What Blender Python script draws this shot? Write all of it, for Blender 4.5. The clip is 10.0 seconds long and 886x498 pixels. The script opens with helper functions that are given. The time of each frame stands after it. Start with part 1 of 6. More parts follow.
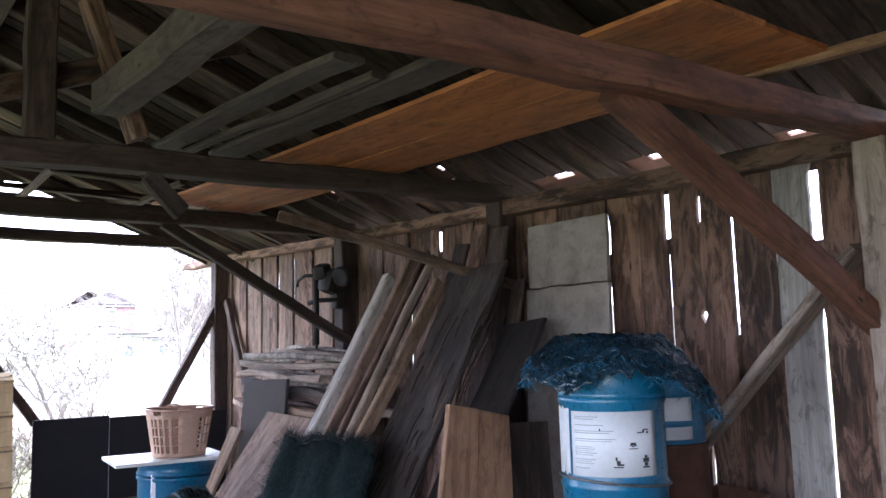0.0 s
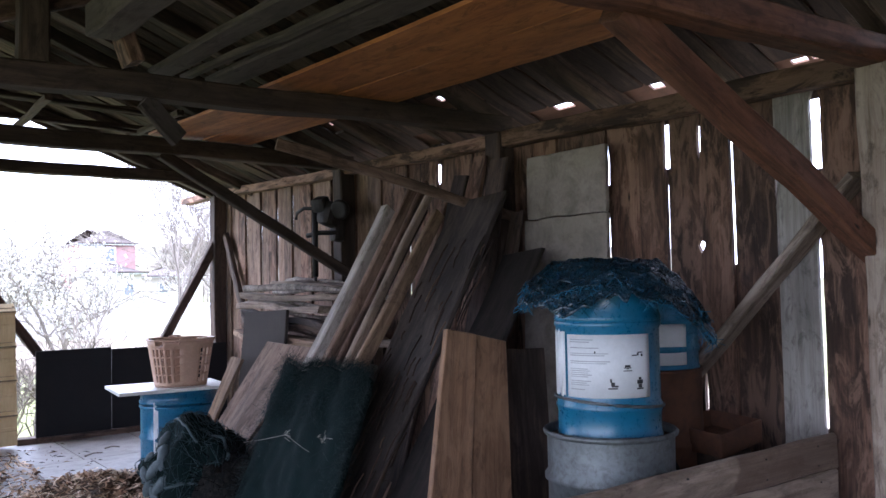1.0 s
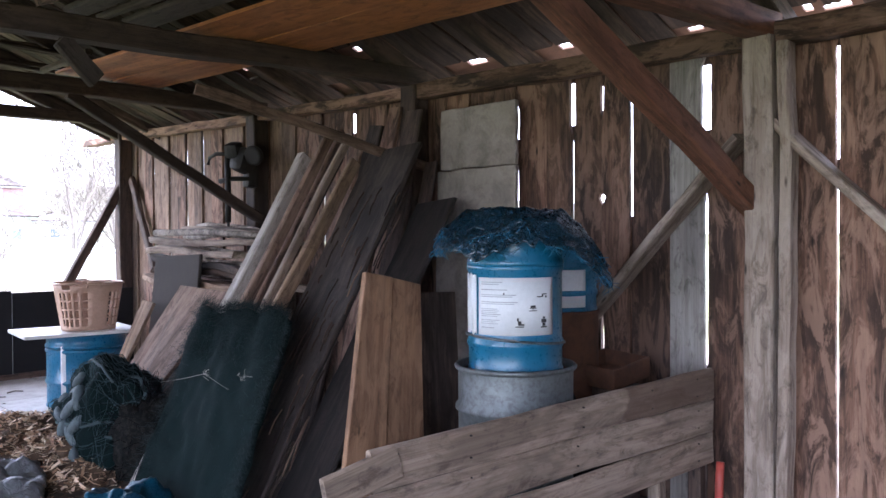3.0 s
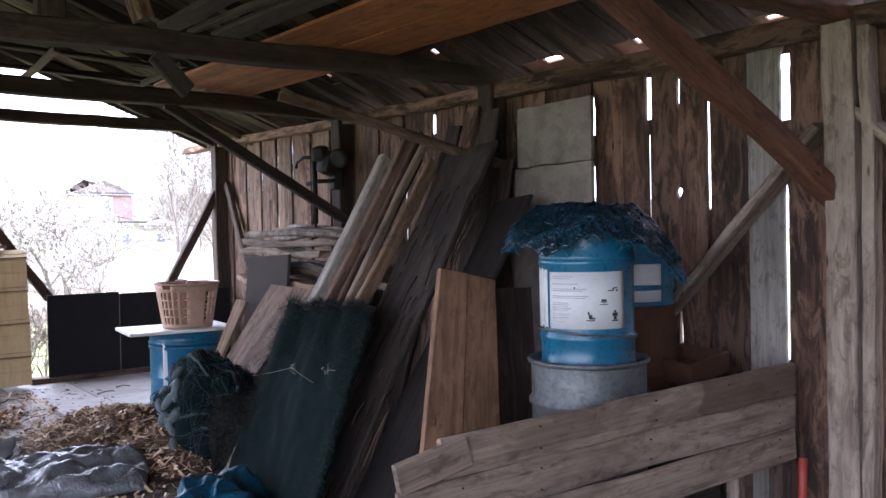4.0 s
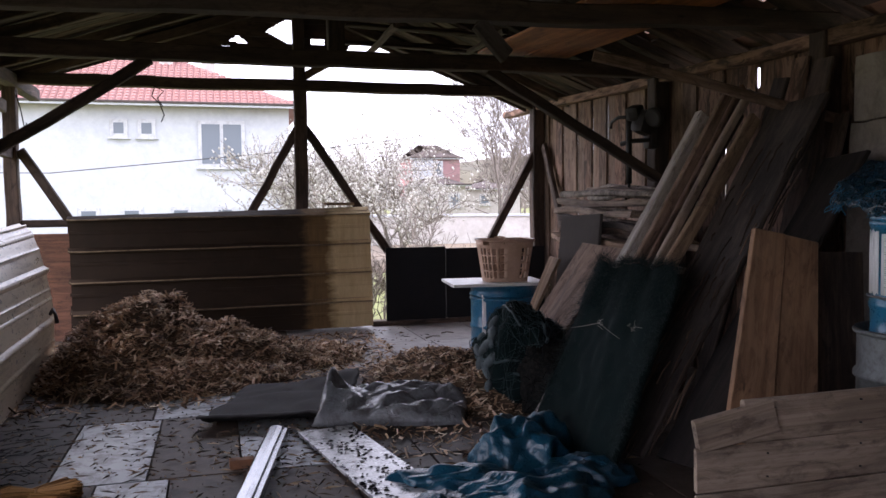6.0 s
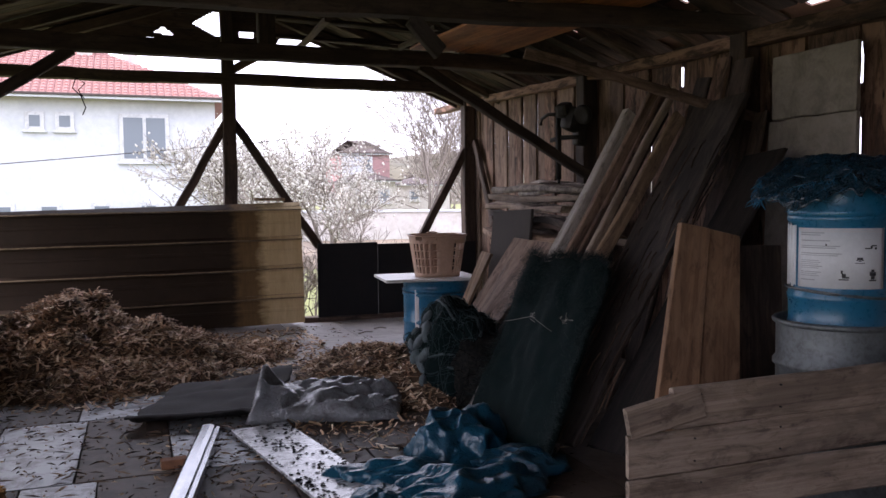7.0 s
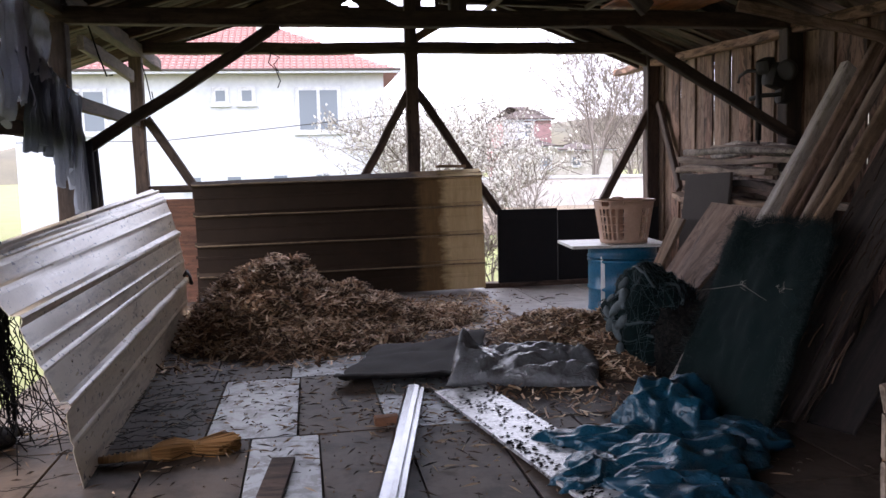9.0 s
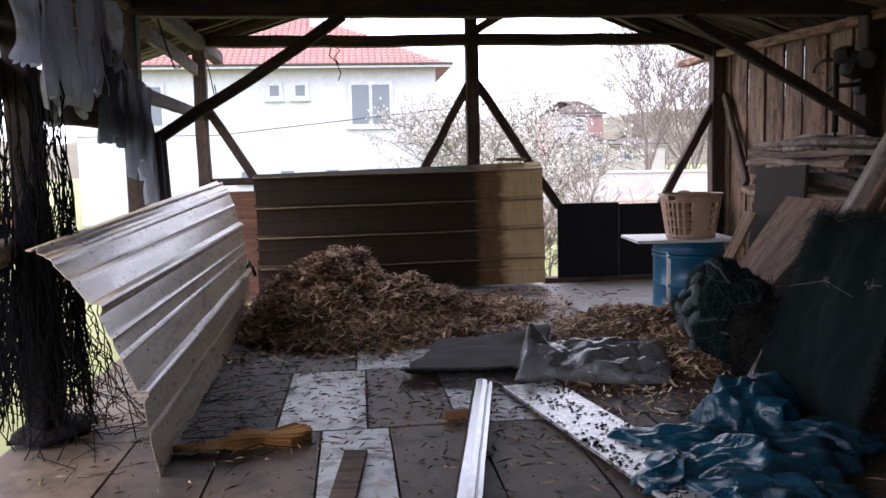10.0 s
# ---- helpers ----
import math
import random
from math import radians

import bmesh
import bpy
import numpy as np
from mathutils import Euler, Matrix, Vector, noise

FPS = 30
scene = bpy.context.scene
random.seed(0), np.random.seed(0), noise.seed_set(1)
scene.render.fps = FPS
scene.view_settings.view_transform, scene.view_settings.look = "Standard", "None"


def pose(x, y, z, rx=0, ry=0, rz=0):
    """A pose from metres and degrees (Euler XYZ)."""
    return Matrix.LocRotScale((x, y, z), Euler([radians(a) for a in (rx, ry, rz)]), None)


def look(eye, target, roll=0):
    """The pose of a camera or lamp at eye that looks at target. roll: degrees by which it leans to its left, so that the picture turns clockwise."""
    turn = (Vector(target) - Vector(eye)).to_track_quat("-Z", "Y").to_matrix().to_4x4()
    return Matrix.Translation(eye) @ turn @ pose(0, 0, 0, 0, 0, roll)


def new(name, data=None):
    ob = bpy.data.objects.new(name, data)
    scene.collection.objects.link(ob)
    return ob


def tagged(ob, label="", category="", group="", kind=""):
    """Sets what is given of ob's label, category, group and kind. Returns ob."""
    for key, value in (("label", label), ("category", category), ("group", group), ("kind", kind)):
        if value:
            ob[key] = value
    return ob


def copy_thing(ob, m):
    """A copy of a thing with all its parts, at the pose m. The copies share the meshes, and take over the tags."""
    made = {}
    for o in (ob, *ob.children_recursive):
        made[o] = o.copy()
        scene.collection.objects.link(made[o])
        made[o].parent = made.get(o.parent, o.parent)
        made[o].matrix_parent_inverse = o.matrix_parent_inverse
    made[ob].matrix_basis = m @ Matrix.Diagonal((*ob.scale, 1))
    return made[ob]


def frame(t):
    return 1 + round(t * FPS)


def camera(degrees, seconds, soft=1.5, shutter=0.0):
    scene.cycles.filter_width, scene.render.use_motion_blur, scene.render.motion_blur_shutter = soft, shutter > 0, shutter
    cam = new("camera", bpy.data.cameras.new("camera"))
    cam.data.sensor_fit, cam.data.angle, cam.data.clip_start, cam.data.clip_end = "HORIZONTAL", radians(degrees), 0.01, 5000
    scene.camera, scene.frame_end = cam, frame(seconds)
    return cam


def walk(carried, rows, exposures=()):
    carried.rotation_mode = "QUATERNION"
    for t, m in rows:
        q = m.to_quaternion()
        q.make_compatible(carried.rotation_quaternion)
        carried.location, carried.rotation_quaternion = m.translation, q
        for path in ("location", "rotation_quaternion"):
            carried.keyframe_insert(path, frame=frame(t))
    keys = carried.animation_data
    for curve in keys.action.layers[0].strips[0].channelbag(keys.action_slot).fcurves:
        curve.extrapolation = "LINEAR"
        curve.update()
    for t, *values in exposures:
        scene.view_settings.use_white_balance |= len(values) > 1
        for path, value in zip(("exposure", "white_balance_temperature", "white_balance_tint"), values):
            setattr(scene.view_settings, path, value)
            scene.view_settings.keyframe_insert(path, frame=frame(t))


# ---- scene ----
cam = camera(56.9, 10.0)
PATH = [
    (0, (0.597, 0.775, 1.385), (1.803, 2.353, 1.62), -1.5),
    (0.5, (0.61, 0.786, 1.35), (1.82, 2.367, 1.539), -1.2),
    (1, (0.597, 0.774, 1.323), (1.809, 2.361, 1.415), -1.2),
    (1.5, (0.545, 0.763, 1.318), (1.75, 2.359, 1.353), 0.3),
    (2, (0.497, 0.762, 1.303), (1.762, 2.311, 1.316), 0.1),
    (2.5, (0.425, 0.701, 1.297), (1.786, 2.166, 1.271), -0.1),
    (2.7, (0.426, 0.692, 1.299), (1.816, 2.129, 1.268), -0.3),
    (3.8, (0.444, 0.559, 1.305), (1.759, 2.065, 1.267), -1.4),
    (4, (0.439, 0.55, 1.288), (1.658, 2.135, 1.259), -1.2),
    (4.5, (0.387, 0.474, 1.296), (1.295, 2.256, 1.259), -0.5),
    (5, (0.374, 0.455, 1.272), (0.986, 2.358, 1.214), -0.4),
    (5.5, (0.382, 0.43, 1.255), (0.879, 2.365, 1.161), -0.4),
    (6, (0.43, 0.446, 1.261), (0.966, 2.369, 1.154), -0.6),
    (6.2, (0.424, 0.431, 1.271), (1.037, 2.332, 1.16), -0.5),
    (7.3, (0.371, 0.434, 1.255), (1.072, 2.303, 1.136), -0.6),
    (7.5, (0.343, 0.418, 1.265), (0.963, 2.316, 1.143), -0.6),
    (8, (0.308, 0.433, 1.253), (0.74, 2.381, 1.116), -1.0),
    (8.5, (0.292, 0.457, 1.247), (0.646, 2.417, 1.074), -1.3),
    (9, (0.177, 0.521, 1.252), (0.504, 2.484, 1.059), -1.4),
    (9.5, (0.089, 0.581, 1.25), (0.34, 2.556, 1.055), -1.7),
    (10, (0.065, 0.603, 1.234), (0.278, 2.581, 1.032), -1.3),
]
EXPOSURES = [(0, 3.18, 5550, 17), (0.5, 2.98, 5550, 17), (1.0, 2.66, 5580, 17), (1.5, 2.84, 5600, 17), (2.0, 3.02, 5620, 17), (2.7, 3.20, 5650, 17), (3.9, 2.87, 5800, 18), (4.5, 2.34, 6100, 20), (5.0, 1.78, 6300, 22), (5.5, 1.56, 6400, 22), (7.4, 1.68, 6400, 22), (8.5, 1.86, 6400, 21), (10.0, 1.75, 6400, 20)]
walk(cam, [(t, look(eye, target, roll)) for t, eye, target, roll in PATH], EXPOSURES)

# ---------------------------------------------------------------- light
world = bpy.data.worlds.new("overcast_sky")
world.use_nodes = True
scene.world = world
wn, wl = world.node_tree.nodes, world.node_tree.links
sky = wn.new("ShaderNodeTexSky")
sky.sky_type, sky.sun_disc = "NISHITA", False
sky.sun_elevation, sky.sun_rotation = radians(48), radians(-70)
sky.air_density, sky.dust_density = 1.0, 4.0
veil = wn.new("ShaderNodeMixRGB")
veil.inputs[0].default_value = 0.75
veil.inputs[2].default_value = (9.3, 9.7, 10.9, 1)
wl.new(sky.outputs[0], veil.inputs[1])
wl.new(veil.outputs[0], wn["Background"].inputs[0])
wn["Background"].inputs[1].default_value = 0.15

sun_data = bpy.data.lights.new("sun", "SUN")
sun_data.energy, sun_data.angle, sun_data.color = 1.0, radians(14), (1.0, 0.96, 0.9)
sun = new("sun", sun_data)
sun.matrix_world = look((-20, 6, 24), (0, 5, 0))

# ---------------------------------------------------------------- materials
def material(name, rough=0.7, metal=0.0):
    m = bpy.data.materials.new(name)
    m.use_nodes = True
    b = m.node_tree.nodes["Principled BSDF"]
    b.inputs["Roughness"].default_value, b.inputs["Metallic"].default_value = rough, metal
    return m, m.node_tree.nodes, m.node_tree.links, b


def ramp(n, stops):
    r = n.new("ShaderNodeValToRGB")
    while len(r.color_ramp.elements) < len(stops):
        r.color_ramp.elements.new(0.5)
    for e, (p, c) in zip(r.color_ramp.elements, stops):
        e.position, e.color = p, (*c, 1)
    return r


def coords(n, l, scale=(1, 1, 1), shift=True, of="Object"):
    """Object coordinates, scaled, and shifted at random from object to object."""
    tc, mp = n.new("ShaderNodeTexCoord"), n.new("ShaderNodeMapping")
    mp.inputs["Scale"].default_value = scale
    l.new(tc.outputs[of], mp.inputs["Vector"])
    if shift:
        oi, mul = n.new("ShaderNodeObjectInfo"), n.new("ShaderNodeMath")
        mul.operation, mul.inputs[1].default_value = "MULTIPLY", 37.0
        l.new(oi.outputs["Random"], mul.inputs[0])
        l.new(mul.outputs[0], mp.inputs["Location"])
    return mp.outputs[0]


def noise_tex(n, l, vec, scale, detail=5, rough=0.6, distort=0.0):
    t = n.new("ShaderNodeTexNoise")
    t.inputs["Scale"].default_value, t.inputs["Detail"].default_value = scale, detail
    t.inputs["Roughness"].default_value, t.inputs["Distortion"].default_value = rough, distort
    l.new(vec, t.inputs["Vector"])
    return t.outputs["Fac"]


def mix(n, l, fac, a, b, how="MIX"):
    m = n.new("ShaderNodeMixRGB")
    m.blend_type = how
    for i, v in enumerate((fac, a, b)):
        if isinstance(v, bpy.types.NodeSocket):
            l.new(v, m.inputs[i])
        else:
            m.inputs[i].default_value = v if i == 0 else (*v, 1)
    return m.outputs[0]


def bump(n, l, b, height, strength=0.4, dist=0.01):
    u = n.new("ShaderNodeBump")
    u.inputs["Strength"].default_value, u.inputs["Distance"].default_value = strength, dist
    l.new(height, u.inputs["Height"])
    l.new(u.outputs[0], b.inputs["Normal"])


def wood(name, dark, mid, light, rough=0.8, grain=(1.2, 28, 28), stain=0.55, spread=0.5, knots=True, blotch=0.0):
    """Sawn timber, its grain along local x: fibres, broad stains, knots, and a tone of its own for each piece."""
    m, n, l, b = material(name, rough)
    v = coords(n, l, grain)
    fibre = noise_tex(n, l, v, 1.0, 8, 0.65, 0.6)
    col = ramp(n, [(0.24, tuple(0.7 * x for x in dark)), (0.37, dark), (0.52, mid), (0.78, light)])
    hair = noise_tex(n, l, coords(n, l, (grain[0] * 4, grain[1] * 4, grain[2] * 4)), 1.0, 4, 0.7)
    l.new(mix(n, l, 0.3, fibre, hair), col.inputs[0])
    v2 = coords(n, l, (1.0, 4.0, 4.0))
    st = ramp(n, [(0.46, (0, 0, 0)), (0.6, (1, 1, 1))])
    l.new(noise_tex(n, l, v2, 1.7, 4, 0.6, 0.5), st.inputs[0])
    stf = n.new("ShaderNodeMath")
    stf.operation, stf.inputs[1].default_value = "MULTIPLY", stain
    l.new(st.outputs[0], stf.inputs[0])
    c = mix(n, l, stf.outputs[0], col.outputs[0], tuple(0.42 * x for x in dark))
    grime = ramp(n, [(0.5, (0, 0, 0)), (0.63, (0.75, 0.75, 0.75))])
    l.new(noise_tex(n, l, coords(n, l, (3.0, 7.0, 7.0)), 2.3, 8, 0.75, 0.8), grime.inputs[0])
    c = mix(n, l, grime.outputs[0], c, tuple(0.55 * x for x in dark))
    if blotch:
        br = ramp(n, [(0.47, (0, 0, 0)), (0.56, (1, 1, 1))])
        l.new(noise_tex(n, l, coords(n, l, (2.2, 8, 8)), 1.6, 7, 0.68, 0.9), br.inputs[0])
        bf = n.new("ShaderNodeMath")
        bf.operation, bf.inputs[1].default_value = "MULTIPLY", blotch
        l.new(br.outputs[0], bf.inputs[0])
        c = mix(n, l, bf.outputs[0], c, light)
    if knots:
        vo = n.new("ShaderNodeTexVoronoi")
        vo.inputs["Scale"].default_value = 1.0
        l.new(coords(n, l, (2.6, 9, 9)), vo.inputs["Vector"])
        kr = ramp(n, [(0.03, (1, 1, 1)), (0.085, (0, 0, 0))])
        l.new(vo.outputs["Distance"], kr.inputs[0])
        c = mix(n, l, kr.outputs[0], c, tuple(0.3 * x for x in dark))
    oi, mr = n.new("ShaderNodeObjectInfo"), n.new("ShaderNodeMapRange")
    mr.inputs["To Min"].default_value, mr.inputs["To Max"].default_value = 1 - spread, 1 + spread * 0.7
    l.new(oi.outputs["Random"], mr.inputs["Value"])
    hsv = n.new("ShaderNodeHueSaturation")
    l.new(mr.outputs[0], hsv.inputs["Value"])
    l.new(c, hsv.inputs["Color"])
    l.new(hsv.outputs[0], b.inputs["Base Color"])
    bump(n, l, b, mix(n, l, 0.5, fibre, hair), 0.8, 0.007)
    return m


def surface(name, a, b_, rough=0.6, metal=0.0, scale=3.0, fine=40.0, dirt=(0.06, 0.05, 0.04), dirty=0.4, bumpy=0.25, spread=0.0, lo=0.45, hi=0.7, crinkle=0.0, gloss=0.5):
    """Two colours in soft patches, fine grain and dirt with edges of its own."""
    m, n, l, b = material(name, rough, metal)
    v = coords(n, l, (1, 1, 1))
    c = mix(n, l, noise_tex(n, l, v, scale, 4), a, b_)
    g = noise_tex(n, l, v, fine, 6, 0.7)
    dr = ramp(n, [(lo, (0, 0, 0)), (hi, (1, 1, 1))])
    l.new(noise_tex(n, l, v, scale * 2.3, 7, 0.7, 0.4), dr.inputs[0])
    f = n.new("ShaderNodeMath")
    f.operation, f.inputs[1].default_value = "MULTIPLY", dirty
    l.new(dr.outputs[0], f.inputs[0])
    c = mix(n, l, f.outputs[0], c, dirt)
    c = mix(n, l, 0.25, c, g, "OVERLAY")
    if spread:
        oi, mr = n.new("ShaderNodeObjectInfo"), n.new("ShaderNodeMapRange")
        mr.inputs["To Min"].default_value, mr.inputs["To Max"].default_value = 1 - spread, 1 + spread
        l.new(oi.outputs["Random"], mr.inputs["Value"])
        hsv = n.new("ShaderNodeHueSaturation")
        l.new(mr.outputs[0], hsv.inputs["Value"])
        l.new(c, hsv.inputs["Color"])
        c = hsv.outputs[0]
    l.new(c, b.inputs["Base Color"])
    rr = n.new("ShaderNodeMapRange")
    rr.inputs["To Min"].default_value, rr.inputs["To Max"].default_value = max(0.05, rough - 0.15), min(1, rough + 0.2)
    l.new(g, rr.inputs["Value"])
    l.new(rr.outputs[0], b.inputs["Roughness"])
    b.inputs["Specular IOR Level"].default_value = gloss
    bump(n, l, b, g, bumpy, 0.004)
    if crinkle:   # sharp creases of thin plastic
        cv_ = n.new("ShaderNodeTexVoronoi")
        cv_.feature, cv_.inputs["Scale"].default_value = "DISTANCE_TO_EDGE", crinkle
        wob = n.new("ShaderNodeVectorMath")
        wob.operation = "ADD"
        l.new(v, wob.inputs[0])
        l.new(noise_tex(n, l, v, 9, 3), wob.inputs[1])
        l.new(wob.outputs[0], cv_.inputs["Vector"])
        u2 = n.new("ShaderNodeBump")
        u2.inputs["Strength"].default_value, u2.inputs["Distance"].default_value = 0.45, 0.02
        l.new(cv_.outputs["Distance"], u2.inputs["Height"])
        l.new(b.inputs["Normal"].links[0].from_socket, u2.inputs["Normal"])
        l.new(u2.outputs[0], b.inputs["Normal"])
    return m


def islands(name, stops, rough=0.8, gloss=0.3):
    """A tone of its own for every loose strand or leaf of a mesh."""
    m, n, l, b = material(name, rough)
    geo = n.new("ShaderNodeNewGeometry")
    r = ramp(n, stops)
    l.new(geo.outputs["Random Per Island"], r.inputs[0])
    l.new(r.outputs[0], b.inputs["Base Color"])
    b.inputs["Specular IOR Level"].default_value = gloss
    return m


W_WALL = wood("weathered_wall_wood", (0.05, 0.025, 0.016), (0.145, 0.076, 0.049), (0.32, 0.193, 0.135), 0.85, (1.3, 30, 30), 0.8, 0.42, True, 0.5)
W_FAR = wood("tan_wall_wood", (0.11, 0.064, 0.042), (0.24, 0.15, 0.105), (0.37, 0.26, 0.195), 0.85, (1.0, 26, 26), 0.55, 0.3, True, 0.3)
W_LOFT = wood("grey_loft_plank", (0.055, 0.042, 0.035), (0.098, 0.077, 0.065), (0.145, 0.116, 0.1), 0.85, (0.8, 16, 16), 0.35, 0.2)
W_PALE = wood("pale_weathered_wood", (0.16, 0.115, 0.085), (0.3, 0.23, 0.18), (0.45, 0.37, 0.305), 0.85, (0.9, 26, 26), 0.45, 0.2, True, 0.4)
W_GREY = wood("grey_plank_wood", (0.22, 0.195, 0.175), (0.36, 0.325, 0.295), (0.48, 0.445, 0.41), 0.85, (0.9, 30, 30), 0.35, 0.2)
W_DARK = wood("dark_old_beam_wood", (0.03, 0.018, 0.013), (0.072, 0.045, 0.034), (0.12, 0.08, 0.062), 0.85, (1.0, 18, 18), 0.5, 0.3)
W_RED = wood("reddish_beam_wood", (0.09, 0.036, 0.02), (0.205, 0.085, 0.047), (0.29, 0.138, 0.082), 0.75, (0.8, 26, 26), 0.5, 0.2, True, 0.2)
W_ROOF = wood("roof_board_wood", (0.029, 0.019, 0.0145), (0.083, 0.053, 0.04), (0.19, 0.127, 0.096), 0.9, (1.2, 20, 20), 0.7, 0.5)
W_PLY = wood("orange_plywood", (0.3, 0.105, 0.034), (0.5, 0.19, 0.06), (0.62, 0.27, 0.1), 0.6, (0.35, 9, 9), 0.3, 0.08, False)
W_ORANGE = wood("orange_pine_board", (0.15, 0.076, 0.04), (0.26, 0.14, 0.075), (0.35, 0.205, 0.12), 0.75, (0.7, 16, 16), 0.4, 0.12, True, 0.3)
W_TAN = wood("tan_plank_wood", (0.14, 0.085, 0.052), (0.27, 0.175, 0.11), (0.4, 0.285, 0.19), 0.8, (0.9, 24, 24), 0.5, 0.3)
W_BENCH = wood("bench_plank_wood", (0.14, 0.096, 0.07), (0.27, 0.2, 0.15), (0.41, 0.325, 0.26), 0.8, (0.55, 30, 30), 0.5, 0.16, True, 0.25)
BARK = wood("stick_bark", (0.13, 0.105, 0.088), (0.34, 0.285, 0.24), (0.58, 0.52, 0.46), 0.9, (2, 18, 18), 0.4, 0.35)
BLUE_DRUM = surface("blue_drum_paint", (0.006, 0.1, 0.19), (0.01, 0.13, 0.235), 0.28, 0.0, 2.0, 60, (0.02, 0.05, 0.09), 0.35, 0.05)
GALVANISED = surface("galvanised_steel", (0.055, 0.064, 0.067), (0.18, 0.195, 0.2), 0.5, 0.4, 16.0, 45, (0.04, 0.035, 0.03), 0.7, 0.12)
CHROME = surface("bright_zinc_steel", (0.15, 0.157, 0.168), (0.24, 0.25, 0.265), 0.18, 0.95, 3.0, 30, (0.25, 0.24, 0.23), 0.3, 0.004)
RUST = surface("rusty_steel", (0.16, 0.07, 0.035), (0.24, 0.105, 0.05), 0.85, 0.1, 5.0, 50, (0.05, 0.025, 0.015), 0.5, 0.3)
RUST_DARK = surface("dark_rusted_steel", (0.07, 0.03, 0.016), (0.13, 0.055, 0.026), 0.85, 0.1, 6.0, 50, (0.025, 0.014, 0.01), 0.6, 0.3)
IRON = surface("black_iron", (0.018, 0.017, 0.017), (0.035, 0.032, 0.03), 0.6, 0.4, 6.0, 50, (0.06, 0.03, 0.02), 0.3, 0.2)
PAPER = surface("white_label_paper", (0.66, 0.67, 0.69), (0.6, 0.61, 0.62), 0.6, 0.0, 4.0, 60, (0.5, 0.5, 0.48), 0.25, 0.03)
INK = surface("grey_print_ink", (0.38, 0.39, 0.41), (0.42, 0.43, 0.45), 0.7)
BLACK_INK = surface("black_print_ink", (0.03, 0.03, 0.035), (0.04, 0.04, 0.045), 0.7)
TARP = surface("blue_woven_plastic", (0.003, 0.036, 0.066), (0.009, 0.075, 0.12), 0.28, 0.0, 4.0, 90, (0.004, 0.022, 0.042), 0.6, 0.06, crinkle=3.2, gloss=0.5)
TARP_DARK = surface("dark_blue_woven_plastic", (0.003, 0.03, 0.055), (0.009, 0.06, 0.1), 0.3, 0.0, 5.0, 90, (0.003, 0.012, 0.022), 0.5, 0.1, crinkle=4.5, gloss=0.5)
TARP_COVER = surface("navy_woven_plastic", (0.001, 0.009, 0.018), (0.0035, 0.028, 0.05), 0.25, 0.0, 9.0, 140, (0.001, 0.006, 0.012), 0.6, 0.2, crinkle=7, gloss=0.55)
NET_GREEN = surface("dark_green_netting", (0.0025, 0.0075, 0.0075), (0.005, 0.0135, 0.0135), 0.95, 0.0, 5.0, 120, (0.005, 0.01, 0.01), 0.6, 0.6, gloss=0.1)
NET_TEAL = islands("teal_net_strand", [(0, (0.015, 0.03, 0.033)), (0.6, (0.025, 0.045, 0.048)), (1, (0.055, 0.08, 0.082))])
NET_BLACK = islands("black_net_strand", [(0, (0.004, 0.004, 0.005)), (1, (0.011, 0.011, 0.012))], 0.9, 0.05)
FLOAT = surface("grey_foam_float", (0.12, 0.145, 0.152), (0.05, 0.068, 0.074), 0.7, 0.0, 18.0, 40, (0.03, 0.042, 0.046), 0.55, 0.2)
STRAW = islands("dry_straw", [(0, (0.05, 0.026, 0.014)), (0.3, (0.24, 0.14, 0.08)), (0.65, (0.55, 0.36, 0.22)), (1, (0.9, 0.74, 0.55))], 0.7)
STRAW_BED = surface("straw_mould", (0.085, 0.052, 0.03), (0.13, 0.08, 0.046), 0.95, 0.0, 9.0, 60, (0.03, 0.02, 0.013), 0.6, 0.6)
DEBRIS = islands("wood_chips", [(0, (0.015, 0.01, 0.008)), (0.45, (0.05, 0.032, 0.02)), (0.75, (0.16, 0.1, 0.06)), (1, (0.42, 0.3, 0.19))])
TILE_BROWN = surface("brown_floor_board", (0.062, 0.044, 0.033), (0.098, 0.073, 0.056), 0.55, 0.0, 2.5, 40, (0.026, 0.019, 0.014), 0.75, 0.2, 0.22, 0.45, 0.62, gloss=0.22)
TILE_GREY = surface("grey_floor_board", (0.19, 0.208, 0.218), (0.26, 0.28, 0.29), 0.38, 0.0, 3.5, 50, (0.05, 0.04, 0.033), 0.85, 0.15, 0.08, 0.48, 0.58)
TILE_PALE = surface("pale_floor_board", (0.42, 0.39, 0.37), (0.5, 0.47, 0.45), 0.5, 0.0, 3.0, 50, (0.12, 0.09, 0.07), 0.45, 0.12, 0.1)
SLAB = surface("floor_underlay", (0.055, 0.04, 0.03), (0.08, 0.06, 0.045), 0.95)
LAMINATE = surface("white_marbled_board", (0.5, 0.5, 0.5), (0.3, 0.3, 0.3), 0.2, 0.0, 6.0, 34, (0.03, 0.025, 0.022), 0.95, 0.15, 0.0, 0.48, 0.6)
MAT_GREY = surface("grey_rubber_mat", (0.026, 0.025, 0.025), (0.05, 0.048, 0.047), 0.75, 0.0, 4.0, 50, (0.05, 0.04, 0.033), 0.5, 0.4, gloss=0.15)
SACK = surface("silver_plastic_sack", (0.1, 0.102, 0.105), (0.22, 0.224, 0.23), 0.2, 0.0, 5.0, 60, (0.05, 0.04, 0.034), 0.75, 0.12, crinkle=6)
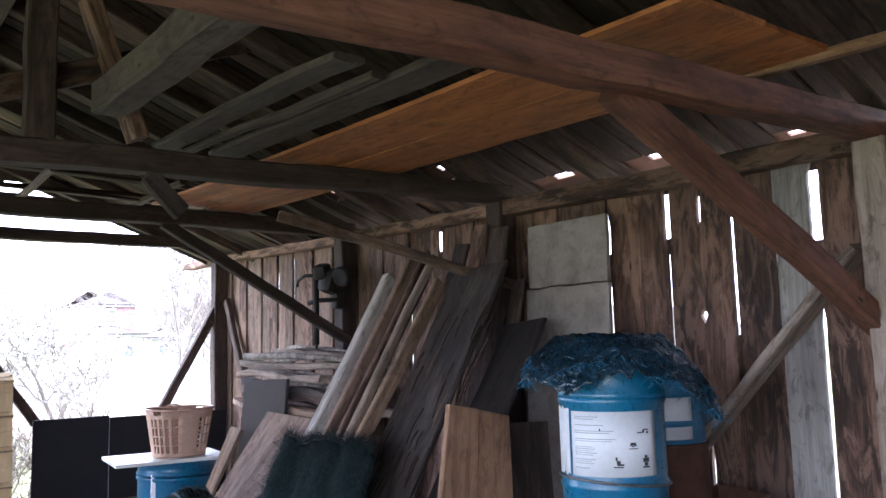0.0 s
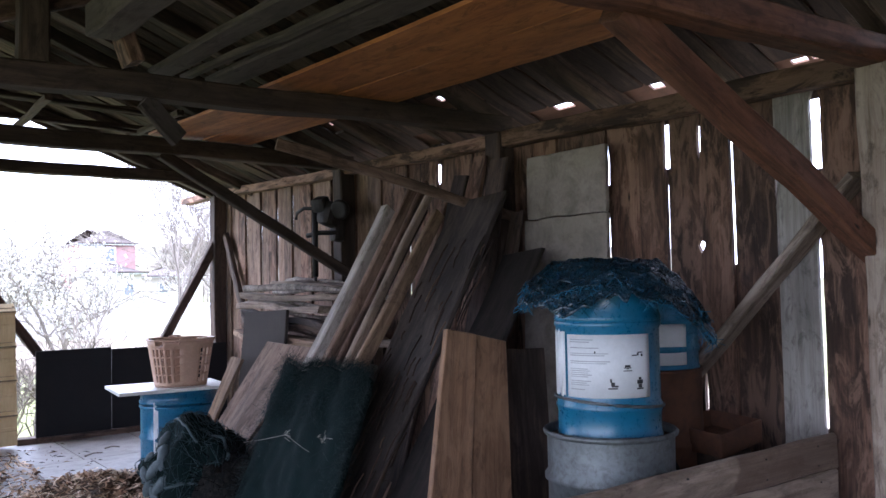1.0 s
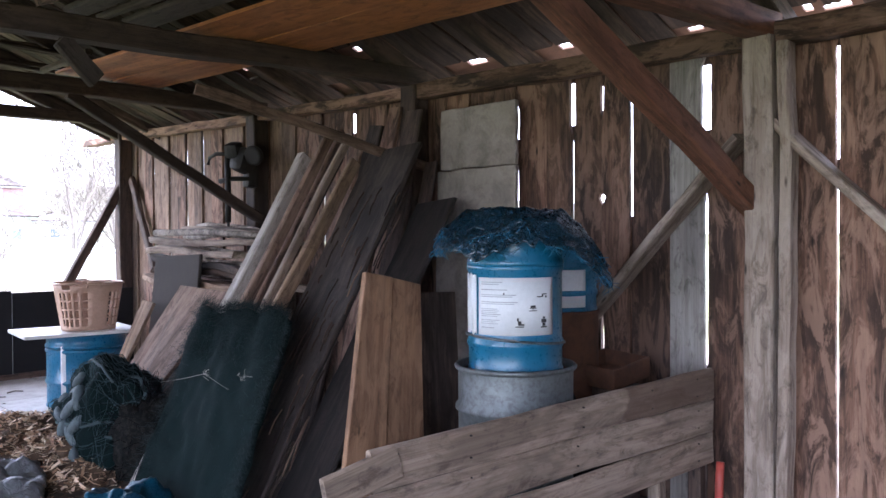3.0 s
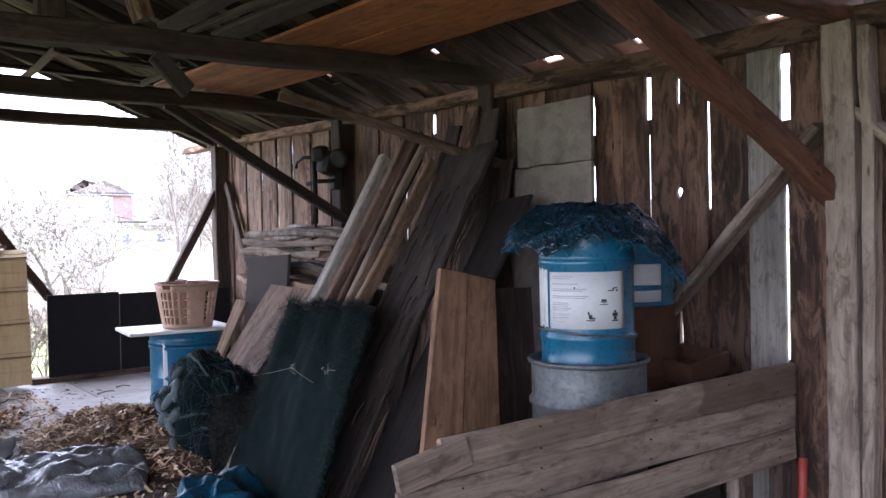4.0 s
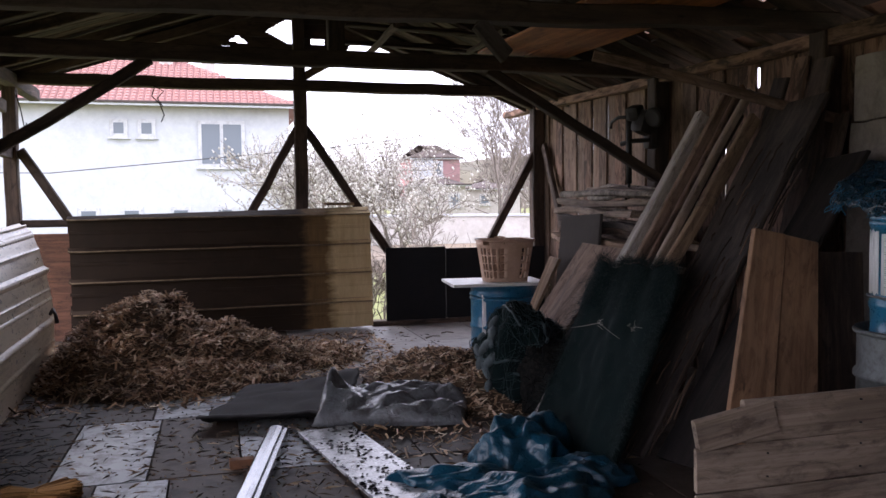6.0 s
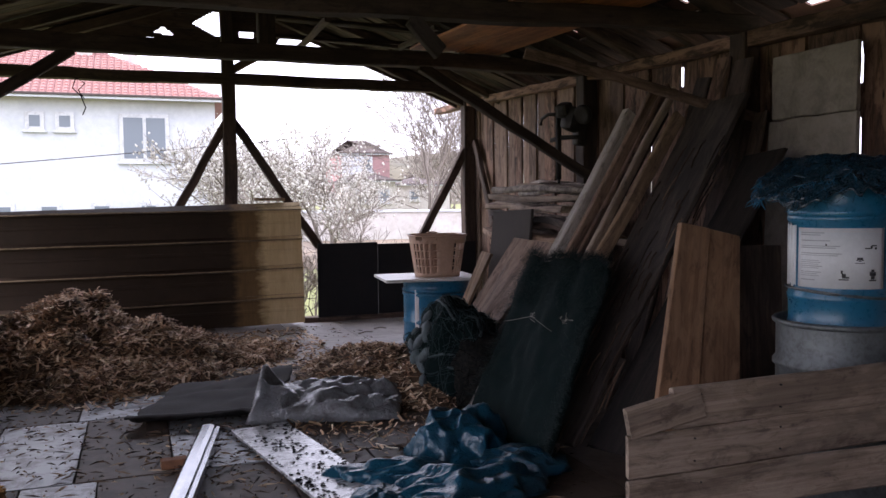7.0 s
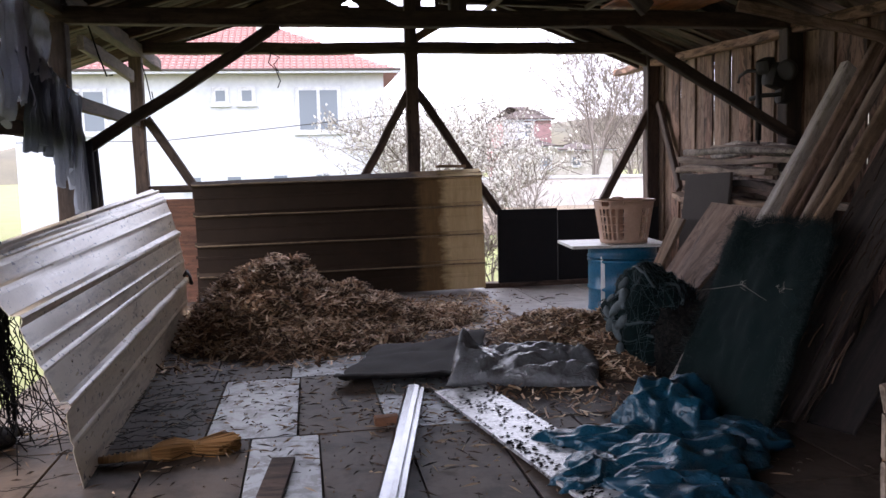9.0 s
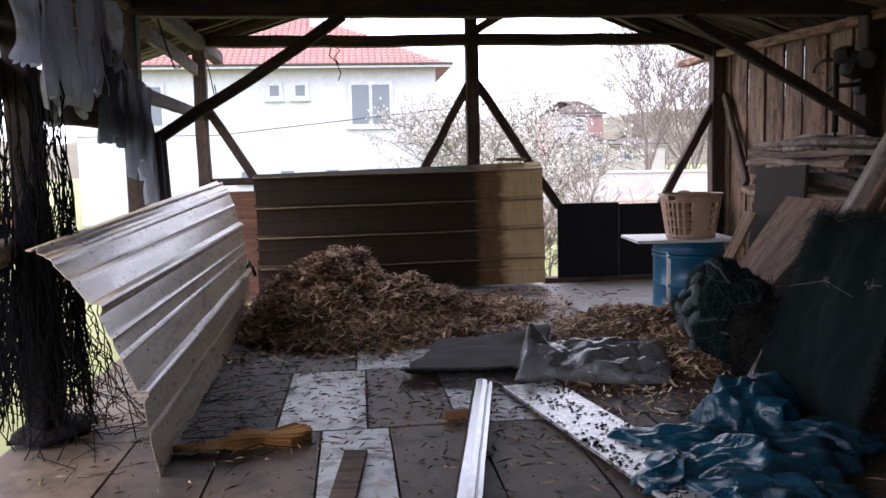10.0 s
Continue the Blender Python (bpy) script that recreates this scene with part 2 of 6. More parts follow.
BOARD_WHITE = surface("white_table_board", (0.74, 0.73, 0.7), (0.68, 0.67, 0.64), 0.4, 0.0, 3.0, 60, (0.3, 0.26, 0.2), 0.3, 0.05)
BEIGE = surface("beige_plastic", (0.45, 0.29, 0.205), (0.5, 0.33, 0.24), 0.45, 0.0, 3.0, 60, (0.3, 0.17, 0.1), 0.3, 0.04)
BLACK_BOARD = surface("black_coated_board", (0.012, 0.012, 0.014), (0.018, 0.018, 0.02), 0.75, 0.0, 2.0, 50, (0.03, 0.026, 0.023), 0.3, 0.1, gloss=0.2)
CEMENT = surface("old_cement_board", (0.2, 0.165, 0.14), (0.36, 0.31, 0.27), 0.9, 0.0, 3.0, 45, (0.1, 0.083, 0.068), 0.75, 0.4)
BRISTLE = islands("broom_bristle", [(0, (0.15, 0.072, 0.022)), (0.6, (0.27, 0.135, 0.042)), (1, (0.4, 0.22, 0.08))])
TWINE = surface("broom_twine", (0.26, 0.14, 0.05), (0.32, 0.18, 0.07), 0.8)
WHITEWASH = surface("white_house_render", (0.5, 0.52, 0.55), (0.55, 0.57, 0.6), 0.9, 0.0, 0.5, 6, (0.4, 0.42, 0.45), 0.4, 0.1)
ROOF_TILE = surface("red_clay_tile", (0.25, 0.125, 0.112), (0.31, 0.16, 0.145), 0.8, 0.0, 1.5, 8, (0.26, 0.08, 0.06), 0.5, 0.2)
TILE_OLD = surface("old_roof_tile", (0.14, 0.075, 0.05), (0.2, 0.11, 0.075), 0.9, 0.0, 3.0, 30, (0.06, 0.04, 0.03), 0.5, 0.3)
ROOF_GREY = surface("faded_roof_tile", (0.06, 0.045, 0.042), (0.09, 0.068, 0.062), 0.9, 0.0, 1.5, 10, (0.04, 0.032, 0.03), 0.5, 0.2)
EARTH = surface("bare_garden_earth", (0.17, 0.13, 0.09), (0.24, 0.19, 0.14), 0.95, 0.0, 0.6, 7, (0.1, 0.08, 0.055), 0.6, 0.5)
PINK_WALL = surface("red_house_render", (0.33, 0.19, 0.19), (0.38, 0.22, 0.22), 0.9, 0.0, 0.6, 6)
STONE_WALL = surface("pale_stone_wall", (0.46, 0.43, 0.39), (0.56, 0.53, 0.5), 0.9, 0.0, 0.8, 6, (0.3, 0.27, 0.22), 0.5, 0.3)
GRASS = surface("spring_grass", (0.12, 0.14, 0.04), (0.17, 0.185, 0.065), 0.95, 0.0, 0.35, 9, (0.19, 0.165, 0.09), 0.6, 0.6)
HILL = surface("wooded_hill", (0.10, 0.085, 0.06), (0.14, 0.13, 0.09), 1.0, 0.0, 0.05, 0.6, (0.06, 0.06, 0.05), 0.6, 0.3)
FRAME_WHITE = surface("white_window_frame", (0.56, 0.57, 0.59), (0.52, 0.53, 0.54), 0.5)
TWIG = islands("bare_twig", [(0, (0.1, 0.084, 0.073)), (1, (0.24, 0.21, 0.185))], 0.9)
BLOSSOM = islands("blossom", [(0, (0.3, 0.285, 0.25)), (1, (0.56, 0.54, 0.5))], 0.9)
CLOTHS = [surface("cloth_" + k, a, tuple(x * 0.85 for x in a), 0.95, 0.0, 3.0, 120, tuple(x * 0.6 for x in a), 0.3, 0.2)
          for k, a in (("pale_blue", (0.6, 0.64, 0.76)), ("slate", (0.11, 0.125, 0.16)), ("grey", (0.42, 0.44, 0.5)), ("mauve", (0.27, 0.2, 0.2)), ("dark", (0.03, 0.032, 0.04)), ("striped", (0.17, 0.185, 0.225)))]
for cm in CLOTHS[:4] + CLOTHS[5:]:   # thin cloth lets some daylight through
    cn, ck = cm.node_tree.nodes, cm.node_tree.links
    tr, mx = cn.new("ShaderNodeBsdfTranslucent"), cn.new("ShaderNodeMixShader")
    mx.inputs[0].default_value = 0.4
    src = cn["Principled BSDF"].inputs["Base Color"].links[0].from_socket
    ck.new(src, tr.inputs["Color"])
    ck.new(cn["Principled BSDF"].outputs[0], mx.inputs[1])
    ck.new(tr.outputs[0], mx.inputs[2])
    ck.new(mx.outputs[0], cn["Material Output"].inputs["Surface"])
glass_m, gn, gl, gb = material("window_glass", 0.05)
gb.inputs["Base Color"].default_value = (0.15, 0.175, 0.2, 1)
gb.inputs["Specular IOR Level"].default_value = 0.35

# ---------------------------------------------------------------- building blocks
def obj(name, verts, faces, mat, parent=None, label="", smooth=False, m=None):
    me = bpy.data.meshes.new(name)
    me.from_pydata([tuple(v) for v in verts], [], faces)
    me.materials.append(mat)
    if smooth:
        me.polygons.foreach_set("use_smooth", [True] * len(me.polygons))
    me.update()
    ob = new(name, me)
    if m is not None:
        ob.matrix_world = m
    if parent is not None:
        ob.parent = parent
    if label:
        ob["label"] = label
    return ob


def part(name, bm, mat, parent=None, label="", smooth=False, m=None):
    me = bpy.data.meshes.new(name)
    bm.to_mesh(me)
    bm.free()
    me.materials.append(mat)
    if smooth:
        me.polygons.foreach_set("use_smooth", [True] * len(me.polygons))
    ob = new(name, me)
    if m is not None:
        ob.matrix_world = m
    if parent is not None:
        ob.parent = parent
    if label:
        ob["label"] = label
    return ob


def thing(name, label, category, kind="", group=""):
    return tagged(new(name), label, category, group, kind)


rnd = random.Random(7)


def timber_mesh(length, w, h, wav=0.006, step=0.22, chamfer=0.008, taper=1.0):
    """Vertices and faces of a sawn stick along x from 0, w along y, h along z: chamfered edges, a slight wander, worn faces."""
    k = max(2, int(length / step) + 1)
    c = min(chamfer, w * 0.3, h * 0.3)
    ring = [(-w / 2 + c, -h / 2), (w / 2 - c, -h / 2), (w / 2, -h / 2 + c), (w / 2, h / 2 - c), (w / 2 - c, h / 2), (-w / 2 + c, h / 2), (-w / 2, h / 2 - c), (-w / 2, -h / 2 + c)]
    vs, fs = [], []
    oy = oz = 0.0
    for i in range(k + 1):
        x = length * i / k
        s = 1 + (taper - 1) * i / k
        oy, oz = oy * 0.7 + rnd.gauss(0, wav), oz * 0.7 + rnd.gauss(0, wav)
        for y, z in ring:
            vs.append((x + (rnd.gauss(0, wav) if i in (0, k) else 0), y * s + oy + rnd.gauss(0, wav * 0.3), z * s + oz + rnd.gauss(0, wav * 0.3)))
    for i in range(k):
        for j in range(8):
            a, b_ = i * 8 + j, i * 8 + (j + 1) % 8
            fs.append((a, b_, b_ + 8, a + 8))
    fs.append(tuple(range(7, -1, -1)))
    fs.append(tuple(range(k * 8, k * 8 + 8)))
    return vs, fs


def frame_along(p0, p1, up=(0, 0, 1)):
    p0, p1 = Vector(p0), Vector(p1)
    x = (p1 - p0).normalized()
    u = Vector(up)
    if abs(x.dot(u)) > 0.97:
        u = Vector((0, 1, 0))
    y = u.cross(x).normalized()
    z = x.cross(y)
    m = Matrix((x, y, z)).transposed().to_4x4()
    m.translation = p0
    return m, (p1 - p0).length


def timber(name, p0, p1, w, h, mat, parent=None, label="", up=(0, 0, 1), wav=0.004, chamfer=0.008, taper=1.0):
    m, length = frame_along(p0, p1, up)
    vs, fs = timber_mesh(length, w, h, wav, 0.22, chamfer, taper)
    return obj(name, vs, fs, mat, parent, label, False, m)


def round_stick(name, pts, r, mat, parent=None, label="", sides=8, taper=0.7):
    """A round pole along a line of points."""
    vs, fs = [], []
    pts = [Vector(p) for p in pts]
    for i, p in enumerate(pts):
        d = (pts[min(i + 1, len(pts) - 1)] - pts[max(i - 1, 0)]).normalized()
        a = d.orthogonal().normalized() if abs(d.z) > 0.9 else d.cross(Vector((0, 0, 1))).normalized()
        b_ = d.cross(a)
        rr = r * (1 + (taper - 1) * i / (len(pts) - 1)) * rnd.uniform(0.9, 1.1)
        for j in range(sides):
            t = 2 * math.pi * j / sides
            vs.append(p + a * rr * math.cos(t) + b_ * rr * math.sin(t))
    for i in range(len(pts) - 1):
        for j in range(sides):
            a, b_ = i * sides + j, i * sides + (j + 1) % sides
            fs.append((a, b_, b_ + sides, a + sides))
    fs += [tuple(range(sides - 1, -1, -1)), tuple(range((len(pts) - 1) * sides, len(pts) * sides))]
    return obj(name, vs, fs, mat, parent, label, True)


def turned(name, profile, mat, parent=None, label="", n=48, m=None, dent=0.0):
    """A body of revolution about z from (radius, height) pairs."""
    vs, fs = [], []
    for r, z in profile:
        for j in range(n):
            t = 2 * math.pi * j / n
            d = 1 + dent * noise.noise((math.cos(t) * 1.7, math.sin(t) * 1.7, z * 5))
            vs.append((r * d * math.cos(t), r * d * math.sin(t), z))
    for i in range(len(profile) - 1):
        for j in range(n):
            a, b_ = i * n + j, i * n + (j + 1) % n
            fs.append((a, b_, b_ + n, a + n))
    return obj(name, vs, fs, mat, parent, label, True, m)


def box_bm(sx, sy, sz, bevel=0.004, centre=(0, 0, 0)):
    bm = bmesh.new()
    bmesh.ops.create_cube(bm, size=1, matrix=Matrix.Translation(centre) @ Matrix.Diagonal((sx, sy, sz, 1)))
    if bevel:
        bmesh.ops.bevel(bm, geom=bm.edges[:], offset=bevel, segments=2, affect="EDGES", profile=0.6)
    return bm


def strands(lines, r, sides=3):
    """Vertices and faces of many thin tubes along lines of points."""
    vs, fs = [], []
    for pts in lines:
        base = len(vs)
        k = len(pts)
        for i, p in enumerate(pts):
            d = (Vector(pts[min(i + 1, k - 1)]) - Vector(pts[max(i - 1, 0)]))
            d = d.normalized() if d.length > 1e-6 else Vector((0, 0, 1))
            a = d.orthogonal().normalized()
            b_ = d.cross(a)
            for j in range(sides):
                t = 2 * math.pi * j / sides
                vs.append(Vector(p) + a * r * math.cos(t) + b_ * r * math.sin(t))
        for i in range(k - 1):
            for j in range(sides):
                a, b_ = base + i * sides + j, base + i * sides + (j + 1) % sides
                fs.append((a, b_, b_ + sides, a + sides))
    return vs, fs


def cloth(name, corner, across, down, nu, nv, shape, mat, parent=None, label="", thick=0.004, m=None):
    """A sheet of nu by nv cells from a corner along two edges, moved by shape(u, v) and given thickness."""
    c, a, d = Vector(corner), Vector(across), Vector(down)
    vs, fs = [], []
    for j in range(nv + 1):
        for i in range(nu + 1):
            u, v = i / nu, j / nv
            vs.append(c + a * u + d * v + Vector(shape(u, v)))
    for j in range(nv):
        for i in range(nu):
            k = j * (nu + 1) + i
            fs.append((k, k + 1, k + nu + 2, k + nu + 1))
    ob = obj(name, vs, fs, mat, parent, label, True, m)
    if thick:
        s = ob.modifiers.new("thickness", "SOLIDIFY")
        s.thickness, s.offset = thick, 0
    return ob


def nz(*p):
    return noise.noise(p)


# ---------------------------------------------------------------- the shed: plan in metres
XL, XR, XM = -1.4, 4.0, 1.3          # open side, plank wall, ridge line
EAVE, RIDGE = 2.36, 3.42             # height of the roof boards' underside


def roof_z(x):
    return RIDGE - abs(x - XM) * ((RIDGE - EAVE) / (XR - XM) if x > XM else 0.325)


# ground outside, one sheet to the horizon
gv, gf = [], []
GX = [-400, -120, -60, -30, -18, -10, -6, -3, -1.6, 4.3, 7, 11, 16, 24, 36, 60, 120, 400]
GY = [-400, -60, -20, -6, 0, 4, 9.5, 14, 20, 27, 34, 44, 60, 90, 160, 400]
for gy in GY:
    for gx in GX:
        gv.append((gx, gy, -0.34 + (max(0, gy - 28) * 0.012) + 0.05 * nz(gx * 0.21, gy * 0.21, 0)))
for j in range(len(GY) - 1):
    for i in range(len(GX) - 1):
        k = j * len(GX) + i
        gf.append((k, k + 1, k + len(GX) + 1, k + len(GX)))
tagged(obj("ground", gv, gf, GRASS, None, "", True), "spring grass with bare dry patches round the shed", "ground", kind="structure")

floor = tagged(part("floor", box_bm(5.7, 11.2, 0.3, 0.01, (1.3, 3.6, -0.165)), SLAB), "raised shed floor covered with worn boards", "floor", kind="structure")

# plank wall
wall = thing("wall_east", "weathered vertical plank wall with gaps of daylight", "wall", "structure")
EDGES = [-1.98, -1.8, -1.6, -1.42, -1.25, -1.05, -0.86, -0.68, -0.5, -0.32, -0.14, 0.04, 0.22, 0.4, 0.58, 0.77, 0.95, 1.14, 1.33, 1.54, 1.76, 1.98, 2.175, 2.38, 2.575, 2.765, 2.985, 3.16, 3.35, 3.525,
         3.745, 3.93, 4.12, 4.31, 4.5, 4.69, 4.88, 5.07, 5.26, 5.46, 5.63, 5.8, 5.98, 6.17, 6.36, 6.555, 6.75, 6.93, 7.1, 7.3, 7.47, 7.62, 7.78, 7.95, 8.13, 8.3, 8.48, 8.66, 8.85, 9.03]
GAPS = [(3.745, 2.0, 2.1, 0.02), (2.765, 1.25, 1.62, 0.012), (3.35, 1.0, 1.84, 0.008), (3.16, 1.2, 1.98, 0.006), (2.575, 1.1, 1.66, 0.007), (3.525, 1.0, 1.42, 0.005), (3.745, 1.0, 1.34, 0.01), (5.46, 2.08, 2.21, 0.035), (5.26, 2.02, 2.2, 0.03), (4.31, 2.07, 2.13, 0.02), (3.745, 1.84, 2.03, 0.03), (3.745, 1.4, 1.7, 0.02), (3.525, 1.5, 1.78, 0.008), (3.35, 1.88, 2.15, 0.036),
        (3.16, 1.94, 2.11, 0.036), (2.985, 1.38, 2.12, 0.015), (2.765, 1.7, 1.83, 0.02), (2.575, 1.78, 2.13, 0.055), (2.575, 0.66, 1.47, 0.022), (3.16, 1.46, 1.54, 0.07), (3.16, 0.68, 0.9, 0.026),
        (2.765, 0.64, 1.25, 0.012), (2.175, 0.05, 1.6, 0.016), (1.98, 0.05, 1.58, 0.024), (1.98, 1.6, 2.12, 0.03), (5.98, 1.77, 1.88, 0.024), (6.555, 1.4, 2.05, 0.012), (7.78, 1.3, 1.5, 0.02), (5.63, 1.2, 1.7, 0.01), (4.12, 1.1, 1.5, 0.008),
        (1.54, 0.3, 1.9, 0.015), (0.77, 0.2, 1.8, 0.02), (-0.14, 0.4, 2.0, 0.02)]


def rail_z(y):
    return 2.11 + (y + 1.9) * 0.0147 if y < 4.56 else 2.215 + (y - 4.56) * 0.02665


def half_gap(edge, z):
    g = 0.003
    for y, z0, z1, w in GAPS:
        if y == edge and z0 <= z <= z1:
            g = w / 2 * (0.75 + 0.5 * abs(nz(y * 9, z * 7, 3)))
    return g


for i in range(len(EDGES) - 1):
    y0, y1 = EDGES[i], EDGES[i + 1]
    top = round(rail_z((y0 + y1) / 2) + rnd.uniform(-0.02, 0.025), 3)
    zs = sorted({-0.3, top} | {round(-0.3 + 0.05 * k, 3) for k in range(1, int((top + 0.28) / 0.05) + 1)})
    x0 = 4.0 + (0.009 if i % 2 else -0.009) + rnd.uniform(-0.003, 0.003)
    cup = rnd.uniform(-0.004, 0.004)
    vs, fs = [], []
    for z in zs:
        a, b_ = y0 + half_gap(y0, z) + 0.003 * nz(y0 * 5, z * 3, 1), y1 - half_gap(y1, z) + 0.003 * nz(y1 * 5, z * 3, 2)
        mid = (a + b_) / 2
        for x, y in ((x0, a), (x0 + cup, mid), (x0, b_), (x0 + 0.022, b_), (x0 + 0.022, a)):
            vs.append((z, y - (y0 + y1) / 2, -(x - 4.0)))
    for k in range(len(zs) - 1):
        for j in range(5):
            a, b_ = k * 5 + j, k * 5 + (j + 1) % 5
            fs.append((a, b_, b_ + 5, a + 5))
    fs += [(4, 3, 2, 1, 0), tuple(range(len(vs) - 5, len(vs)))]
    m = Matrix(((0, 0, -1, 4.0), (0, 1, 0, (y0 + y1) / 2), (1, 0, 0, 0), (0, 0, 0, 1)))
    mat = W_GREY if y0 == 2.575 else (W_FAR if y0 > 5.9 and i % 4 else W_WALL)
    obj("plank", vs, fs, mat, wall, "", False, m)
# unseen strips added behind the joints to block light, broken where daylight comes through
for e in EDGES[1:-1]:
    cuts = sorted((z0, z1) for y, z0, z1, w in GAPS if y == e)
    spans, z = [], -0.3
    for z0, z1 in cuts:
        spans.append((z, z0 + 0.02))
        z = z1 - 0.02
    spans.append((z, rail_z(e) + 0.01))
    for za, zb in spans:
        if zb - za > 0.06:
            timber("batten", (4.048, e, za), (4.048, e, zb), 0.12, 0.018, W_DARK, wall, up=(1, 0, 0), wav=0.001)
timber("top_rail", (3.93, -1.9, 2.11), (3.93, 4.56, 2.205), 0.1, 0.1, W_WALL, wall)
timber("top_rail", (3.93, 4.56, 2.215), (3.93, 10.0, 2.36), 0.1, 0.075, W_WALL, wall)

# unseen back wall and low closing parts, added behind the camera
wall_b = thing("wall_south", "unseen plank wall added to close the shed", "wall", "structure")
xb = XL
while xb < XR:
    w = rnd.uniform(0.16, 0.22)
    timber("plank", (xb + w / 2, -1.95, -0.25), (xb + w / 2, -1.95, roof_z(xb + w / 2) - 0.02), w - 0.004, 0.022, W_WALL, wall_b, up=(0, 1, 0))
    xb += w

# timber frames
def truss(i, y, zl, zr, mat, post_mat):
    t = thing("truss_%d" % i, "old timber roof frame with posts and knee braces", "timber frame", "structure")
    zt = lambda x: zl + (zr - zl) * (x - XL) / (XR - XL)
    timber("tie_beam", (XL - 0.1, y, zl), (XR - 0.02, y, zr), 0.11, 0.11, mat, t)
    timber("post", (XR - 0.09, y, -0.01), (XR - 0.09, y, zr - 0.06), 0.13, 0.13, post_mat, t, up=(0, 1, 0))
    timber("post", (XL, y, -0.01), (XL, y, zl - 0.05), 0.12, 0.12, W_DARK, t, up=(0, 1, 0))
    for s, xe in ((1, XR), (-1, XL)):
        timber("rafter", (XM + 0.02 * s, y, RIDGE - 0.06), (xe + 0.25 * s, y, roof_z(xe + 0.25 * s) - 0.06), 0.09, 0.1, W_DARK, t)
    timber("king_post", (XM, y, zt(XM) + 0.05), (XM, y, RIDGE - 0.08), 0.12, 0.11, W_DARK, t, up=(0, 1, 0))
    return t


T1 = truss(1, 2.26, 2.03, 2.21, W_RED, W_PALE)
T2 = truss(2, 4.53, 2.2, 2.31, W_DARK, W_DARK)
T3 = truss(3, 6.4, 2.32, 2.32, W_DARK, W_DARK)
T4 = truss(4, 9.0, 2.5, 2.5, W_DARK, W_DARK)
timber("knee_brace", (2.44, 2.33, 2.13), (3.93, 2.3, 1.42), 0.085, 0.1, W_RED, T1)
timber("knee_brace", (2.45, 4.58, 2.07), (3.95, 4.41, 1.73), 0.03, 0.06, W_FAR, T2)
timber("knee_brace", (2.46, 6.4, 2.28), (3.9, 6.36, 1.44), 0.07, 0.075, W_DARK, T3)
timber("knee_brace", (0.03, 6.4, 2.28), (-1.3, 6.4, 1.42), 0.07, 0.075, W_DARK, T3)
timber("strut", (1.5, 4.53, 2.98), (1.72, 4.53, 2.36), 0.07, 0.14, W_WALL, T2, up=(0, 1, 0))
timber("strut", (1.1, 4.6, 2.5), (2.3, 4.62, 2.98), 0.05, 0.11, W_WALL, T2)
timber("brace", (1.76, 4.5, 2.2), (1.93, 4.55, 2.04), 0.03, 0.1, W_LOFT, T2)
# gable end
timber("centre_post", (1.3, 9.0, -0.05), (1.3, 9.0, 2.45), 0.13, 0.13, W_DARK, T4, up=(0, 1, 0))
for x0, z0, x1, z1 in ((1.27, 2.06, 0.42, 0.55), (1.34, 2.08, 2.2, 0.78), (3.95, 1.95, 3.3, 0.75), (-1.33, 1.82, -0.8, 0.95)):
    timber("knee_brace", (x0, 9.0, z0), (x1, 9.0, z1), 0.07, 0.085, W_DARK, T4)
timber("brace", (3.95, 8.9, 1.9), (3.9, 8.25, 1.0), 0.05, 0.09, W_DARK, T4)
timber("brace", (1.33, 9.02, 2.58), (1.62, 9.02, 2.75), 0.06, 0.08, W_TAN, T4)
timber("brace", (3.05, 9.05, 2.76), (3.56, 9.05, 2.575), 0.07, 0.08, W_ROOF, T4)
timber("block", (3.65, 9.04, 2.55), (3.65, 9.04, 2.76), 0.17, 0.1, W_FAR, T4, up=(0, 1, 0))
timber("rail", (-1.35, 9.0, 1.13), (-0.6, 9.0, 1.13), 0.06, 0.07, W_DARK, T4)
timber("gable_board", (XL - 0.2, 9.25, roof_z(XL - 0.2) - 0.02), (XM, 9.25, RIDGE - 0.03), 0.03, 0.13, W_DARK, T4)
timber("gable_board", (XM, 9.25, RIDGE - 0.03), (XR + 0.2, 9.25, roof_z(XR + 0.2) - 0.02), 0.03, 0.13, W_DARK, T4)
# boarded gable, with openings where boards are missing
OPENINGS = [((0.97, 3.05), (1.19, 3.18), (1.26, 3.16), (1.26, 2.93), (1.2, 2.93)), ((1.37, 3.2), (1.48, 3.2), (1.47, 3.28), (1.38, 3.28)), ((1.43, 2.93), (1.57, 2.93), (1.57, 3.0), (1.43, 3.0)), ((1.8, 2.89), (2.42, 2.87), (2.26, 2.98), (1.88, 2.99)),
            ((0.08, 2.93), (0.2, 2.94), (0.2, 2.99)), ((0.2, 2.97), (0.42, 3.04), (0.4, 3.08), (0.2, 3.01)), ((0.46, 3.07), (0.57, 3.1), (0.56, 3.13), (0.46, 3.1)), ((0.6, 2.93), (0.8, 2.92), (0.7, 3.0)), ((0.55, 2.87), (0.76, 2.86), (0.76, 2.875), (0.55, 2.885))]


def inside(x, z, poly):
    hit_ = False
    for (xa, za), (xb_, zb) in zip(poly, poly[1:] + poly[:1]):
        if (za > z) != (zb > z) and x < (xb_ - xa) * (z - za) / (zb - za) + xa:
            hit_ = not hit_
    return hit_


